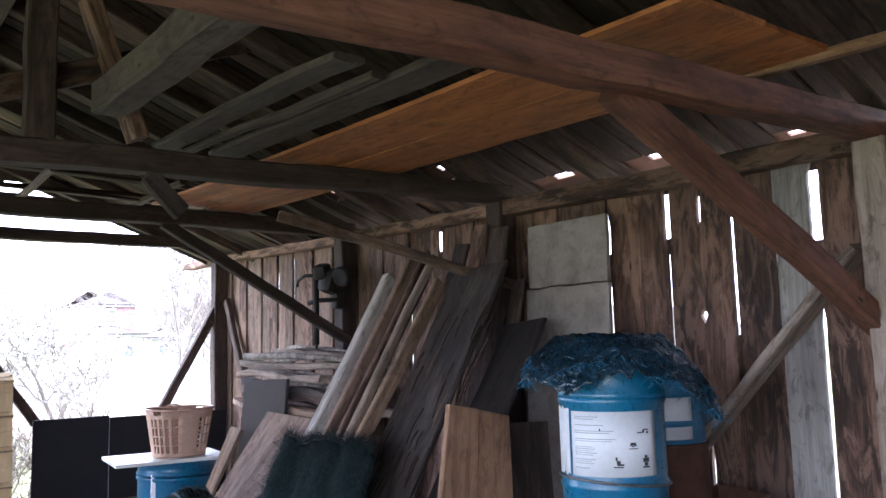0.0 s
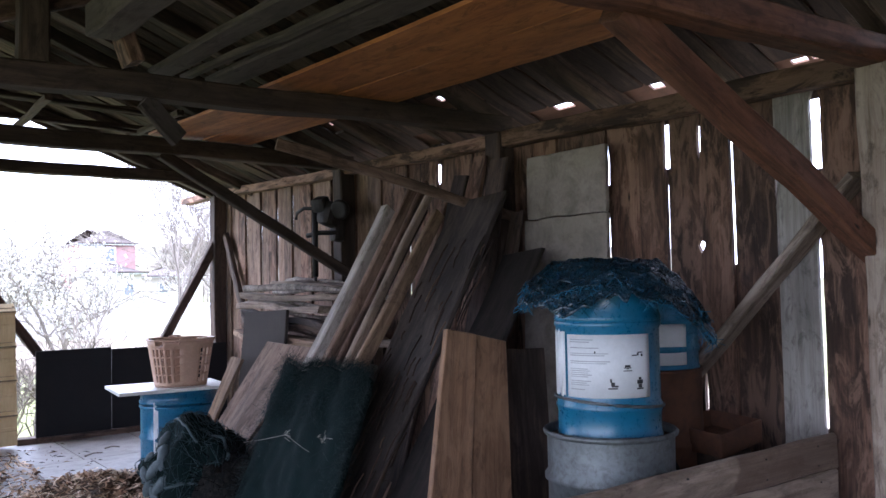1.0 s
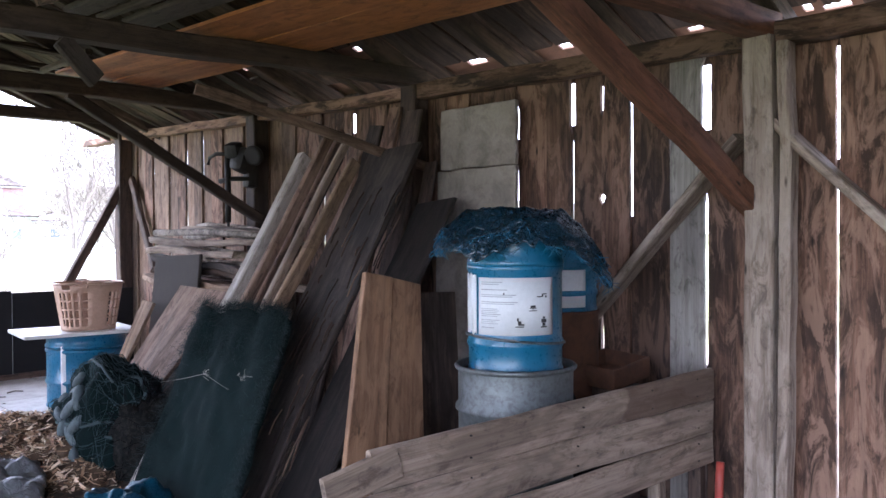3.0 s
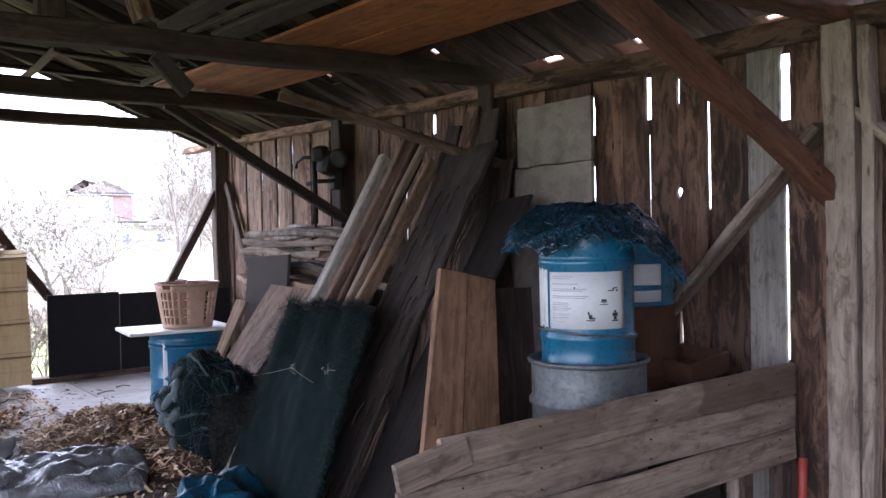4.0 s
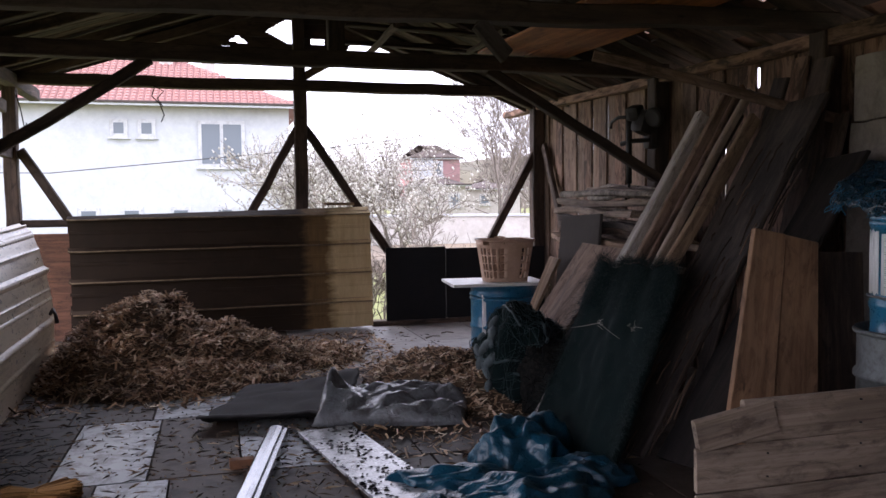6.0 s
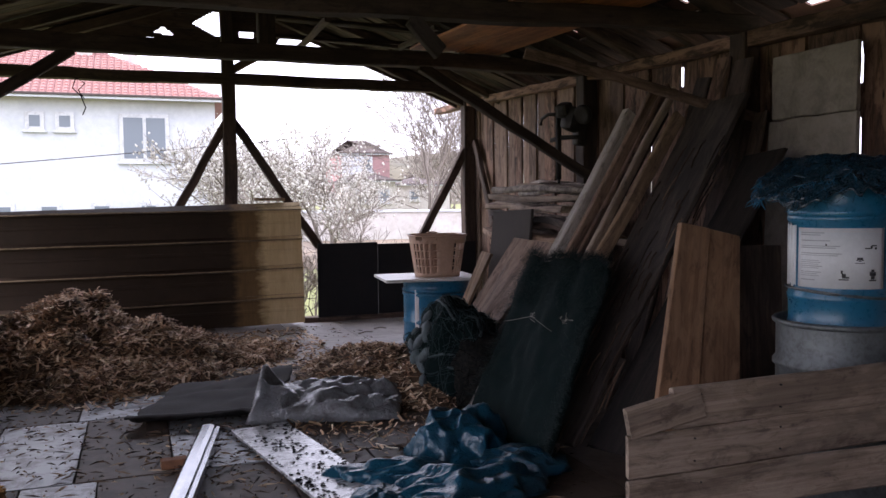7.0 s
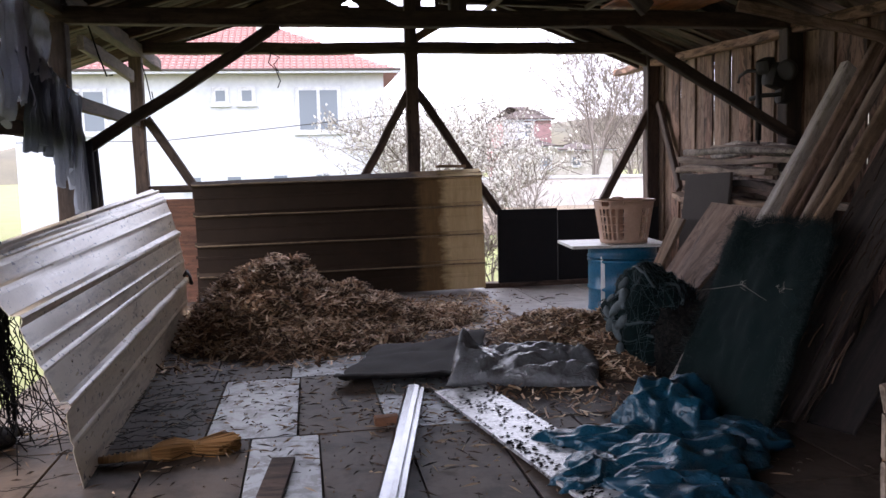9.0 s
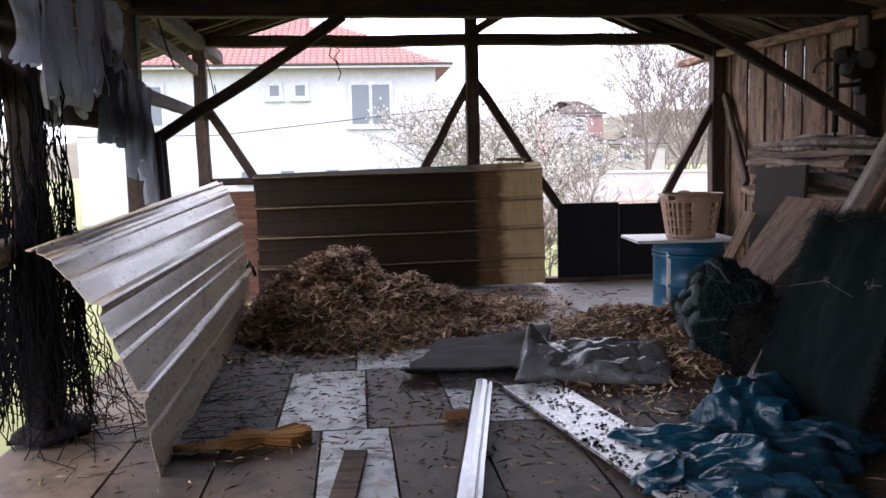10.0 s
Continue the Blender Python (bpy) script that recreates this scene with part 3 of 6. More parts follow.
for k in range(4):
    z0, z1 = 2.845 + 0.15 * k, 2.845 + 0.15 * (k + 1) - 0.003
    gv_, gf_ = [], []
    cells, rows_ = 220, 10
    for j in range(rows_ + 1):
        for i in range(cells + 1):
            gv_.append((-0.3 + 3.2 * i / cells, 9.07 + 0.004 * (k % 2), z0 + (z1 - z0) * j / rows_))
    for j in range(rows_):
        for i in range(cells):
            x, z = -0.3 + 3.2 * (i + 0.5) / cells, z0 + (z1 - z0) * (j + 0.5) / rows_
            if z < roof_z(x) + 0.03 and not any(inside(x, z, p) for p in OPENINGS):
                q = j * (cells + 1) + i
                gf_.append((q, q + 1, q + cells + 2, q + cells + 1))
    if gf_:
        gb_ = obj("gable_board", gv_, gf_, W_DARK, T4)
        sg = gb_.modifiers.new("thickness", "SOLIDIFY")
        sg.thickness, sg.offset = 0.02, 1

# braces in the plane of the plank wall
bw = thing("wall_brace", "pair of weathered diagonal braces nailed to the wall post", "brace", "structure")
timber("brace", (3.92, 2.36, 1.74), (3.93, 3.2, 0.85), 0.04, 0.13, W_PALE, bw, up=(1, 0, 0))
timber("brace", (3.92, 2.22, 1.8), (3.93, 1.4, 0.98), 0.04, 0.13, W_PALE, bw, up=(1, 0, 0))
timber("stud", (3.9, 2.15, 0.0), (3.9, 2.15, 2.12), 0.09, 0.05, W_PALE, bw, up=(0, 1, 0))

# left eave and side
eave = thing("eave_beam", "grey weathered eave beam along the open side", "beam", "structure")
timber("beam", (XL, -1.9, 2.31), (XL, 6.5, 2.38), 0.12, 0.12, W_DARK, eave)
timber("beam", (XL + 0.03, 6.3, 2.45), (XL + 0.03, 9.95, 2.47), 0.11, 0.12, W_ROOF, eave)
timber("rail", (XL, 4.5, 1.53), (XL, 6.4, 1.56), 0.05, 0.09, W_DARK, eave)
timber("rail", (XL, 6.4, 1.78), (XL, 9.0, 1.79), 0.05, 0.1, W_DARK, eave)
timber("brace", (XL, 6.95, 2.24), (XL, 8.75, 2.21), 0.05, 0.11, W_LOFT, eave)
timber("brace", (XL + 0.02, 6.3, 1.5), (XL + 0.02, 5.6, 2.3), 0.05, 0.08, W_ROOF, eave)
for z in (2.22, 2.08, 1.96, 1.85, 1.7, 1.6):
    timber("slat", (XL - 0.08, 3.0, z), (XL - 0.08, 6.25, z + 0.03), 0.02, 0.095, W_TAN, eave)

# roof boards, rafters and tiles
roof = thing("ceiling", "dark underside of an old boarded roof with holes", "roof", "structure")
HOLES = [(4.13, 4.11, 4.26, 0.028), (4.14, 3.93, 4.02, 0.032), (4.17, 3.48, 3.56, 0.03), (4.2, 3.315, 3.345, 0.018), (4.225, 2.72, 2.8, 0.018), (4.22, 2.62, 2.69, 0.032), (4.253, 2.19, 2.225, 0.028), (4.27, 2.03, 2.14, 0.022),
         (3.765, 4.85, 4.95, 0.034), (3.786, 4.64, 4.72, 0.03), (4.07, 5.25, 5.37, 0.03), (3.935, 5.95, 6.0, 0.024), (3.656, 6.11, 6.16, 0.024), (3.985, 7.63, 7.7, 0.028), (4.01, 7.1, 7.25, 0.03), (3.925, 7.22, 7.29, 0.022), (3.88, 7.7, 7.75, 0.022)]
rv, rf = [], []


def in_hole(x, y):
    for hx, a, b_, w in HOLES:
        if a <= y <= b_ and abs(x - hx) <= w * (0.7 + 0.5 * abs(nz(x * 30, y * 30, 5))):
            return True
    return False


for s in (1, -1):
    nx, ny = (180, 560) if s > 0 else (40, 120)
    base = len(rv)
    for j in range(ny + 1):
        for i in range(nx + 1):
            d = 3.01 * i / nx if s > 0 else 3.42 * i / nx
            x, y = XM + s * d, -1.95 + 11.35 * j / ny
            rv.append((x, y, roof_z(x) + 0.075 + 0.012 * nz(x * 2, y * 2, 0)))
    for j in range(ny):
        for i in range(nx):
            k = base + j * (nx + 1) + i
            cx, cy = XM + s * (3.01 if s > 0 else 3.42) * (i + 0.5) / nx, -1.95 + 11.35 * (j + 0.5) / ny
            if not in_hole(cx, cy):
                rf.append((k, k + 1, k + nx + 2, k + nx + 1))
cover = obj("tile_cover", rv, rf, TILE_OLD, roof)
sm = cover.modifiers.new("thickness", "SOLIDIFY")
sm.thickness, sm.offset = 0.014, 1
for s, xe in ((1, XR + 0.3), (-1, XL - 0.7)):
    y = -1.9
    while y < 9.3:
        w = rnd.uniform(0.13, 0.21)
        cut = [h for h in HOLES if h[1] < y + w and h[2] > y and (h[0] - XM) * s > 0]
        runs, start = [], XM + 0.01 * s
        for h in sorted(cut, key=lambda q: abs(q[0] - XM)):
            runs.append((start, h[0] - s * (h[3] + 0.07)))
            start = h[0] + s * (h[3] + 0.03)
        runs.append((start, xe))
        for a, b_ in runs:
            if abs(b_ - a) > 0.08 and (b_ - a) * s > 0:
                timber("roof_board", (a, y + w / 2, roof_z(a) + 0.035), (b_, y + w / 2, roof_z(b_) + 0.035), w - rnd.uniform(0.004, 0.02), 0.02, W_ROOF, roof, wav=0.003)
        y += w
    for y in (-1.2, -0.4, 0.5, 1.35, 3.05, 3.8, 5.12, 5.74, 6.92, 7.46, 8.35):
        timber("rafter", (XM + 0.03 * s, y, RIDGE - 0.04), (xe, y, roof_z(xe) - 0.04), 0.07, 0.09, W_ROOF, roof)
timber("ridge_beam", (XM, -1.9, RIDGE - 0.1), (XM, 9.3, RIDGE - 0.1), 0.08, 0.12, W_DARK, roof)

# floor boards laid like tiles
ROWS_Y = [-1.9, 0.1, 1.2, 2.3, 3.36, 4.41, 5.55, 6.68, 7.8, 9.1]
COLS = {4: [-1.4, -0.97, -0.55, -0.12, 0.2, 0.6, 1.02, 1.46, 1.9, 2.35, 2.8, 3.25, 3.95], 5: [-1.4, -0.78, -0.34, 0.1, 0.53, 0.98, 1.42, 1.86, 2.3, 2.75, 3.2, 3.95],
        6: [-1.4, -0.9, -0.42, 0.05, 0.62, 1.1, 1.56, 2.0, 2.45, 2.9, 3.35, 3.95], 8: [-1.4, -0.7, -0.1, 0.5, 1.1, 1.75, 2.3, 2.95, 3.4, 3.95]}
GREYS = {(5, 2), (4, 3), (5, 4), (6, 3), (3, 3)}
for r in range(len(ROWS_Y) - 1):
    cols = COLS.get(r, COLS[4] if r % 2 else COLS[6])
    for c in range(len(cols) - 1):
        sx, sy = cols[c + 1] - cols[c] - rnd.uniform(0.006, 0.014), ROWS_Y[r + 1] - ROWS_Y[r] - rnd.uniform(0.008, 0.018)
        mat = TILE_GREY if (r, c) in GREYS else (TILE_PALE if r >= 7 and cols[c] > 1.0 else TILE_BROWN)
        m = pose((cols[c] + cols[c + 1]) / 2, (ROWS_Y[r] + ROWS_Y[r + 1]) / 2, -0.009, rnd.uniform(-0.12, 0.12), rnd.uniform(-0.25, 0.25), rnd.uniform(-0.5, 0.5))
        part("floor_board", box_bm(sx, sy, 0.018, 0.002), mat, floor, m=m)

# ---------------------------------------------------------------- stored overhead
ply = thing("plywood_sheet", "long orange plywood sheet laid across the tie beams", "plywood sheet")
for a, b_ in ((2.39, 2.755), (2.758, 3.12)):
    timber("board", ((a + b_) / 2, 2.02, 2.295), ((a + b_) / 2, 6.46 - rnd.uniform(0, 0.1), 2.41), b_ - a, 0.018, W_PLY, ply, wav=0.002, chamfer=0.002)
timber("edge_strip", (3.13, 1.75, 2.275), (3.13, 2.5, 2.3), 0.05, 0.035, W_ORANGE, ply)
long_beam = tagged(timber("stored_beam", (1.56, 4.42, 2.5), (1.56, 0.9, 2.34), 0.14, 0.14, W_LOFT), "thick squared grey beam lying on the tie beams", "beam")
for x, dx, w, y1 in ((1.9, 0.03, 0.12, 3.0), (2.2, 0.06, 0.16, 2.5), (2.02, 0.08, 0.05, 3.1)):
    tagged(timber("stored_plank", (x, 4.7, 2.385), (x + dx, y1, 2.33), w, 0.03, W_LOFT), "grey plank lying across the tie beams", "plank", "planks stored overhead")
for i in range(9):
    x0, z = rnd.uniform(1.4, 1.7), 2.62 + 0.03 * i
    tagged(timber("lath", (x0, 7.3 + 0.15 * (i % 5), z), (x0 + rnd.uniform(1.2, 1.7), 7.35 + 0.15 * (i % 5), z + rnd.uniform(-0.02, 0.04) - 0.02), 0.06, 0.025, W_DARK), "thin dark lath stored under the roof", "lath", "laths under the roof")
lath_rest = thing("lath_rest", "dark timber hanger that carries the stored laths", "timber")
for x in (1.75, 2.6):
    timber("bar", (x, 6.4, 2.585), (x, 8.05, 2.585), 0.05, 0.04, W_DARK, lath_rest)

# ---------------------------------------------------------------- steel panels
# dark brown at the left, through ochre to cream at the right end
pm, n_, l_, b__ = material("brown_to_cream_panel", 0.7)
b__.inputs["Specular IOR Level"].default_value = 0.2
v_ = coords(n_, l_, (1, 1, 1), False)
sep = n_.new("ShaderNodeSeparateXYZ")
l_.new(v_, sep.inputs[0])
add = n_.new("ShaderNodeMath")
add.operation = "MULTIPLY_ADD"
add.inputs[1].default_value, add.inputs[2].default_value = 0.22, -0.11
l_.new(noise_tex(n_, l_, coords(n_, l_, (1, 1, 3), False), 6, 5), add.inputs[0])
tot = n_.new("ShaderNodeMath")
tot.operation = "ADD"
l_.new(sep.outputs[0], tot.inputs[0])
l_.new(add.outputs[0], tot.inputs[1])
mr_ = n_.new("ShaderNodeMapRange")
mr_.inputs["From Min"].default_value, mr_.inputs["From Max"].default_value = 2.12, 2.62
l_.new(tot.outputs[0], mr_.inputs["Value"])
dark_brown = mix(n_, l_, noise_tex(n_, l_, v_, 4, 6), (0.014, 0.008, 0.005), (0.04, 0.024, 0.014))
pale_cream = mix(n_, l_, noise_tex(n_, l_, coords(n_, l_, (6, 1, 1), False), 2, 7, 0.75), (0.3, 0.18, 0.07), (0.86, 0.68, 0.4))
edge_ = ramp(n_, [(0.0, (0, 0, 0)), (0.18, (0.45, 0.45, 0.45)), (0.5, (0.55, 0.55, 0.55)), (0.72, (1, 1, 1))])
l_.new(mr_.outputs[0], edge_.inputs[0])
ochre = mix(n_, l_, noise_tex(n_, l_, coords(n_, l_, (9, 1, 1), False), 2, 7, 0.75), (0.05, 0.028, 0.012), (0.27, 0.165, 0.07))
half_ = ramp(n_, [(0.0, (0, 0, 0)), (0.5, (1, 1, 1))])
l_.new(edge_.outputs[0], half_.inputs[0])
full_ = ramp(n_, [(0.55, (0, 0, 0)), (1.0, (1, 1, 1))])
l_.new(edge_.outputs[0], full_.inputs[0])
l_.new(mix(n_, l_, full_.outputs[0], mix(n_, l_, half_.outputs[0], dark_brown, ochre), pale_cream), b__.inputs["Base Color"])
bump(n_, l_, b__, noise_tex(n_, l_, v_, 30, 5), 0.2, 0.004)


RIB_EDGE = surface("tan_panel_edge", (0.15, 0.105, 0.06), (0.25, 0.18, 0.105), 0.7, 0, 5, 30, (0.04, 0.026, 0.016), 0.8, 0.2)


def ribbed_panel(length, height, ribs, mat, foam, label, core=0.03):
    """An insulated steel panel lying on edge: a ribbed face, a flat back and a foam core between."""
    t = thing("cladding_sheet", label, "cladding sheet", "", "stack of steel panels")
    prof = []
    for k in range(ribs):
        z0 = height * k / ribs
        p = height / ribs
        prof += [(0.0, z0), (0.0, z0 + p * 0.42), (-0.006, z0 + p * 0.44), (-0.006, z0 + p * 0.52), (0.0, z0 + p * 0.54), (0.0, z0 + p * 0.82), (-0.05, z0 + p * 0.845), (-0.05, z0 + p * 0.89)]
    prof.append((0.0, height))
    nxs = 16
    vs, fs = [], []
    for i in range(nxs + 1):
        x = length * i / nxs
        for y, z in prof:
            vs.append((x, y + 0.004 * nz(x * 2, z * 4, height), z + (0.004 * nz(x * 3, z, 1))))
    np_ = len(prof)
    for i in range(nxs):
        for j in range(np_ - 1):
            k = i * np_ + j
            fs.append((k, k + np_, k + np_ + 1, k + 1))
    face = obj("steel_face", vs, fs, mat, t)
    s = face.modifiers.new("thickness", "SOLIDIFY")
    s.thickness, s.offset = 0.003, 0
    # thin tan strips that draw a paler line along each rib
    for k in range(ribs):
        z0 = height * k / ribs + height / ribs * 0.875
        timber("rib_cap", (0.004, -0.054, z0), (length - 0.004, -0.054, z0), 0.004, 0.013, RIB_EDGE, t, wav=0.0015, chamfer=0.001)
    part("foam_core", box_bm(length - 0.01, core, height - 0.006, 0.003, (length / 2, core / 2 + 0.005, height / 2)), foam, t)
    return t


p0 = ribbed_panel(2.83, 1.18, 4, pm, W_TAN, "brown and cream ribbed steel panel standing on edge")
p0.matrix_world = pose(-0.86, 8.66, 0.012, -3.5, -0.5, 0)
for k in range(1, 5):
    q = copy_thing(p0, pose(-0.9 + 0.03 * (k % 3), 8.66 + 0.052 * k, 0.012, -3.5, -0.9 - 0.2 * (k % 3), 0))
    q["label"] = "cream ribbed steel panel in a leaning stack"
tagged(part("panel_offcut", box_bm(0.3, 0.12, 0.03, 0.004), W_TAN, m=pose(1.66, 8.82, 1.285, 0, 0.8, 1)), "pale offcut lying on the stacked panels", "offcut")

# bent sheet along the open side
SHEET_WHITE, n_, l_, b__ = material("dirty_white_steel", 0.22)
b__.inputs["Specular IOR Level"].default_value = 0.8
v_ = coords(n_, l_, (1, 1, 1), False)
base_ = mix(n_, l_, noise_tex(n_, l_, v_, 2.2, 5), (0.68, 0.59, 0.45), (0.42, 0.33, 0.22))
streak = ramp(n_, [(0.5, (0, 0, 0)), (0.66, (0.8, 0.8, 0.8))])
l_.new(noise_tex(n_, l_, coords(n_, l_, (5, 0.7, 5), False), 3.0, 8, 0.7, 0.3), streak.inputs[0])
speck = ramp(n_, [(0.62, (0, 0, 0)), (0.66, (1, 1, 1))])
l_.new(noise_tex(n_, l_, coords(n_, l_, (1.3, 0.8, 1.3), False), 26, 4, 0.6), speck.inputs[0])
base_ = mix(n_, l_, streak.outputs[0], base_, (0.2, 0.145, 0.09))
base_ = mix(n_, l_, speck.outputs[0], base_, (0.035, 0.025, 0.018))
l_.new(base_, b__.inputs["Base Color"])
rg_ = n_.new("ShaderNodeMapRange")
rg_.inputs["To Min"].default_value, rg_.inputs["To Max"].default_value = 0.14, 0.5
l_.new(noise_tex(n_, l_, coords(n_, l_, (3, 0.8, 3), False), 6, 6, 0.7), rg_.inputs["Value"])
l_.new(rg_.outputs[0], b__.inputs["Roughness"])
bump(n_, l_, b__, noise_tex(n_, l_, v_, 9, 5), 0.25, 0.01)
NEAR = [(-0.755, 0.0), (-0.775, 0.17), (-0.79, 0.33), (-0.85, 0.46), (-0.905, 0.58), (-0.955, 0.68), (-1.06, 0.8), (-1.17, 0.91), (-1.25, 0.935)]
FAR = [(-0.86, 0.0), (-0.845, 0.18), (-0.84, 0.36), (-0.85, 0.5), (-0.865, 0.62), (-0.885, 0.75), (-0.93, 0.93), (-0.985, 1.09), (-1.07, 1.15)]


def along(curve, s):
    f = s * (len(curve) - 1)
    i = min(int(f), len(curve) - 2)
    t = f - i
    return Vector((curve[i][0], 0, curve[i][1])).lerp(Vector((curve[i + 1][0], 0, curve[i + 1][1])), t)


sheet = thing("steel_sheet", "bent dirty white ribbed steel sheet standing on edge", "steel sheet")
nu, nv = 40, 96
vs, fs = [], []
for i in range(nu + 1):
    u = i / nu
    for j in range(nv + 1):
        s = j / nv
        p = along(NEAR, s).lerp(along(FAR, s), u)
        q = along(NEAR, min(1, s + 0.01)).lerp(along(FAR, min(1, s + 0.01)), u) - along(NEAR, max(0, s - 0.01)).lerp(along(FAR, max(0, s - 0.01)), u)
        nrm = Vector((q.z, 0, -q.x)).normalized()
        b_ = 0
        for c, h, w in ((0.27, 0.03, 0.022), (0.64, 0.03, 0.022), (0.945, 0.02, 0.02), (0.14, 0.007, 0.012), (0.42, 0.007, 0.012), (0.5, 0.007, 0.012), (0.76, 0.007, 0.012), (0.85, 0.007, 0.012)):
            b_ = max(b_, h * max(0.0, min(1.0, 1.7 * (1 - abs(s - c) / w))))
        y = 3.93 + (7.62 - 3.93) * u + (0.14 * max(0, s - 0.7) - 0.05 * math.sin(s * 5)) * (1 - u)
        p = p + nrm * (b_ + 0.006 * nz(u * 9, s * 4, 2))
        vs.append((p.x, y, p.z))
for i in range(nu):
    for j in range(nv):
        k = i * (nv + 1) + j
        fs.append((k, k + nv + 1, k + nv + 2, k + 1))
sh = obj("sheet", vs, fs, SHEET_WHITE, sheet)
s_ = sh.modifiers.new("thickness", "SOLIDIFY")
s_.thickness, s_.offset = 0.003, 0
round_stick("handle", [(-0.8, 7.25, 0.46), (-0.77, 7.2, 0.5), (-0.74, 7.12, 0.47), (-0.72, 7.05, 0.42)], 0.014, IRON, sheet, "short black iron handle", 6, 1)

# ---------------------------------------------------------------- straw
def straw_heap(name, label, lumps, count, seed, reach, long_, wide):
    r = random.Random(seed)

    def height(x, y):
        h = 0
        for cx, cy, rx, ry, hh in lumps:
            d = ((x - cx) / rx) ** 2 + ((y - cy) / ry) ** 2
            h = max(h, hh * max(0.0, 1 - d) ** 0.8)
        return h * (1 + 0.35 * nz(x * 5, y * 5, seed)) + 0.03 * nz(x * 14, y * 14, seed) if h > 0 else 0
    x0, x1, y0, y1 = reach
    n = 64
    vs, fs = [], []
    for j in range(n + 1):
        for i in range(n + 1):
            x, y = x0 + (x1 - x0) * i / n, y0 + (y1 - y0) * j / n
            h = height(x, y)
            vs.append((x, y, h if h > 0.012 else -0.03))
    for j in range(n):
        for i in range(n):
            k = j * (n + 1) + i
            q = (k, k + 1, k + n + 2, k + n + 1)
            if max(vs[v][2] for v in q) > 0:
                fs.append(q)
    heap = tagged(obj(name, vs, fs, STRAW_BED, None, "", True), label, "straw heap", kind="stuff")
    sv, sf = [], []
    made = 0
    while made < count:
        x, y = r.uniform(x0 - 0.15, x1 + 0.15), r.uniform(y0 - 0.15, y1 + 0.15)
        h = height(x, y)
        if h < 0.01 and r.random() > 0.1:
            continue
        made += 1
        a, tilt, ln, w = r.uniform(0, math.tau), r.gauss(0, 0.35), r.uniform(0.03, long_), r.uniform(0.0014, wide)
        d = Vector((math.cos(a) * math.cos(tilt), math.sin(a) * math.cos(tilt), math.sin(tilt)))
        sd = d.cross(Vector((r.gauss(0, 0.4), r.gauss(0, 0.4), 1))).normalized() * w
        p = Vector((x, y, max(h, 0) + r.uniform(0.002, 0.02)))
        bend = Vector((r.gauss(0, 0.2), r.gauss(0, 0.2), r.gauss(0, 0.2))) * ln
        k = len(sv)
        for q in (p - d * ln / 2, p + bend * 0.5, p + d * ln / 2):
            q.z = max(q.z, 0.003)
            sv += [q - sd, q + sd]
        sf += [(k, k + 1, k + 3, k + 2), (k + 2, k + 3, k + 5, k + 4)]
    obj("straw_stalks", sv, sf, STRAW, heap)
    return heap


straw_heap("straw_heap", "heap of dry brown straw and chaff on the floor", [(-0.12, 7.35, 0.72, 0.7, 0.5), (-0.25, 7.0, 0.6, 0.7, 0.36), (0.36, 7.15, 0.78, 0.72, 0.31), (0.95, 7.3, 0.7, 0.6, 0.07), (0.1, 6.75, 0.95, 0.7, 0.16)], 17000, 3, (-1.0, 1.75, 5.95, 8.3), 0.13, 0.0105)
straw_heap("chaff_heap", "low heap of golden chaff beside the sack", [(1.98, 6.0, 0.55, 0.62, 0.21), (2.1, 5.45, 0.45, 0.5, 0.17), (2.0, 6.4, 0.45, 0.5, 0.1)], 5500, 5, (1.25, 2.6, 4.5, 7.0), 0.1, 0.009)

# chips, leaves and stalks over the floor
r = random.Random(11)
dv, df = [], []
for i in range(3000):
    if i < 1300:
        x, y = r.uniform(-1.3, 2.4), r.uniform(2.6, 8.6)
    elif i < 2100:
        x, y = r.gauss(-0.5, 0.5), r.gauss(5.3, 0.8)
    else:
        x, y = r.gauss(0.9, 0.45), r.gauss(4.6, 0.5)
    if not (-1.36 < x < 3.6 and 1.5 < y < 8.9):
        continue
    a, ln, w = r.uniform(0, math.tau), r.choice((0.012, 0.02, 0.03, 0.05, 0.09)), r.uniform(0.003, 0.011)
    d, sd = Vector((math.cos(a), math.sin(a), r.gauss(0, 0.08))) * ln / 2, Vector((-math.sin(a), math.cos(a), r.gauss(0, 0.3))) * w / 2
    p = Vector((x, y, 0.012))
    k = len(dv)
    dv += [p - d, p + sd, p + d, p - sd, p + Vector((0, 0, 0.007))]
    df += [(k, k + 1, k + 4), (k + 1, k + 2, k + 4), (k + 2, k + 3, k + 4), (k + 3, k, k + 4)]
tagged(obj("floor_litter", dv, df, DEBRIS), "scattered chips, stalks and leaves on the floor boards", "litter", kind="stuff")
# black stalks swept against the steel sheet
lines = []
for i in range(80):
    p = Vector((r.gauss(-0.85, 0.25), r.gauss(4.75, 0.4), 0.012))
    a = r.gauss(0.5, 0.5)
    pts = [p]
    for k in range(4):
        a += r.gauss(0, 0.3)
        p = p + Vector((math.cos(a), math.sin(a), 0)) * r.uniform(0.03, 0.08)
        pts.append(Vector((p.x, p.y, max(0.008, 0.012 + r.gauss(0, 0.012)))))
    lines.append(pts)
tagged(obj("stalk_litter", *strands(lines, 0.0018), NET_BLACK), "dark dry stalks strewn beside the steel sheet", "litter", kind="stuff")

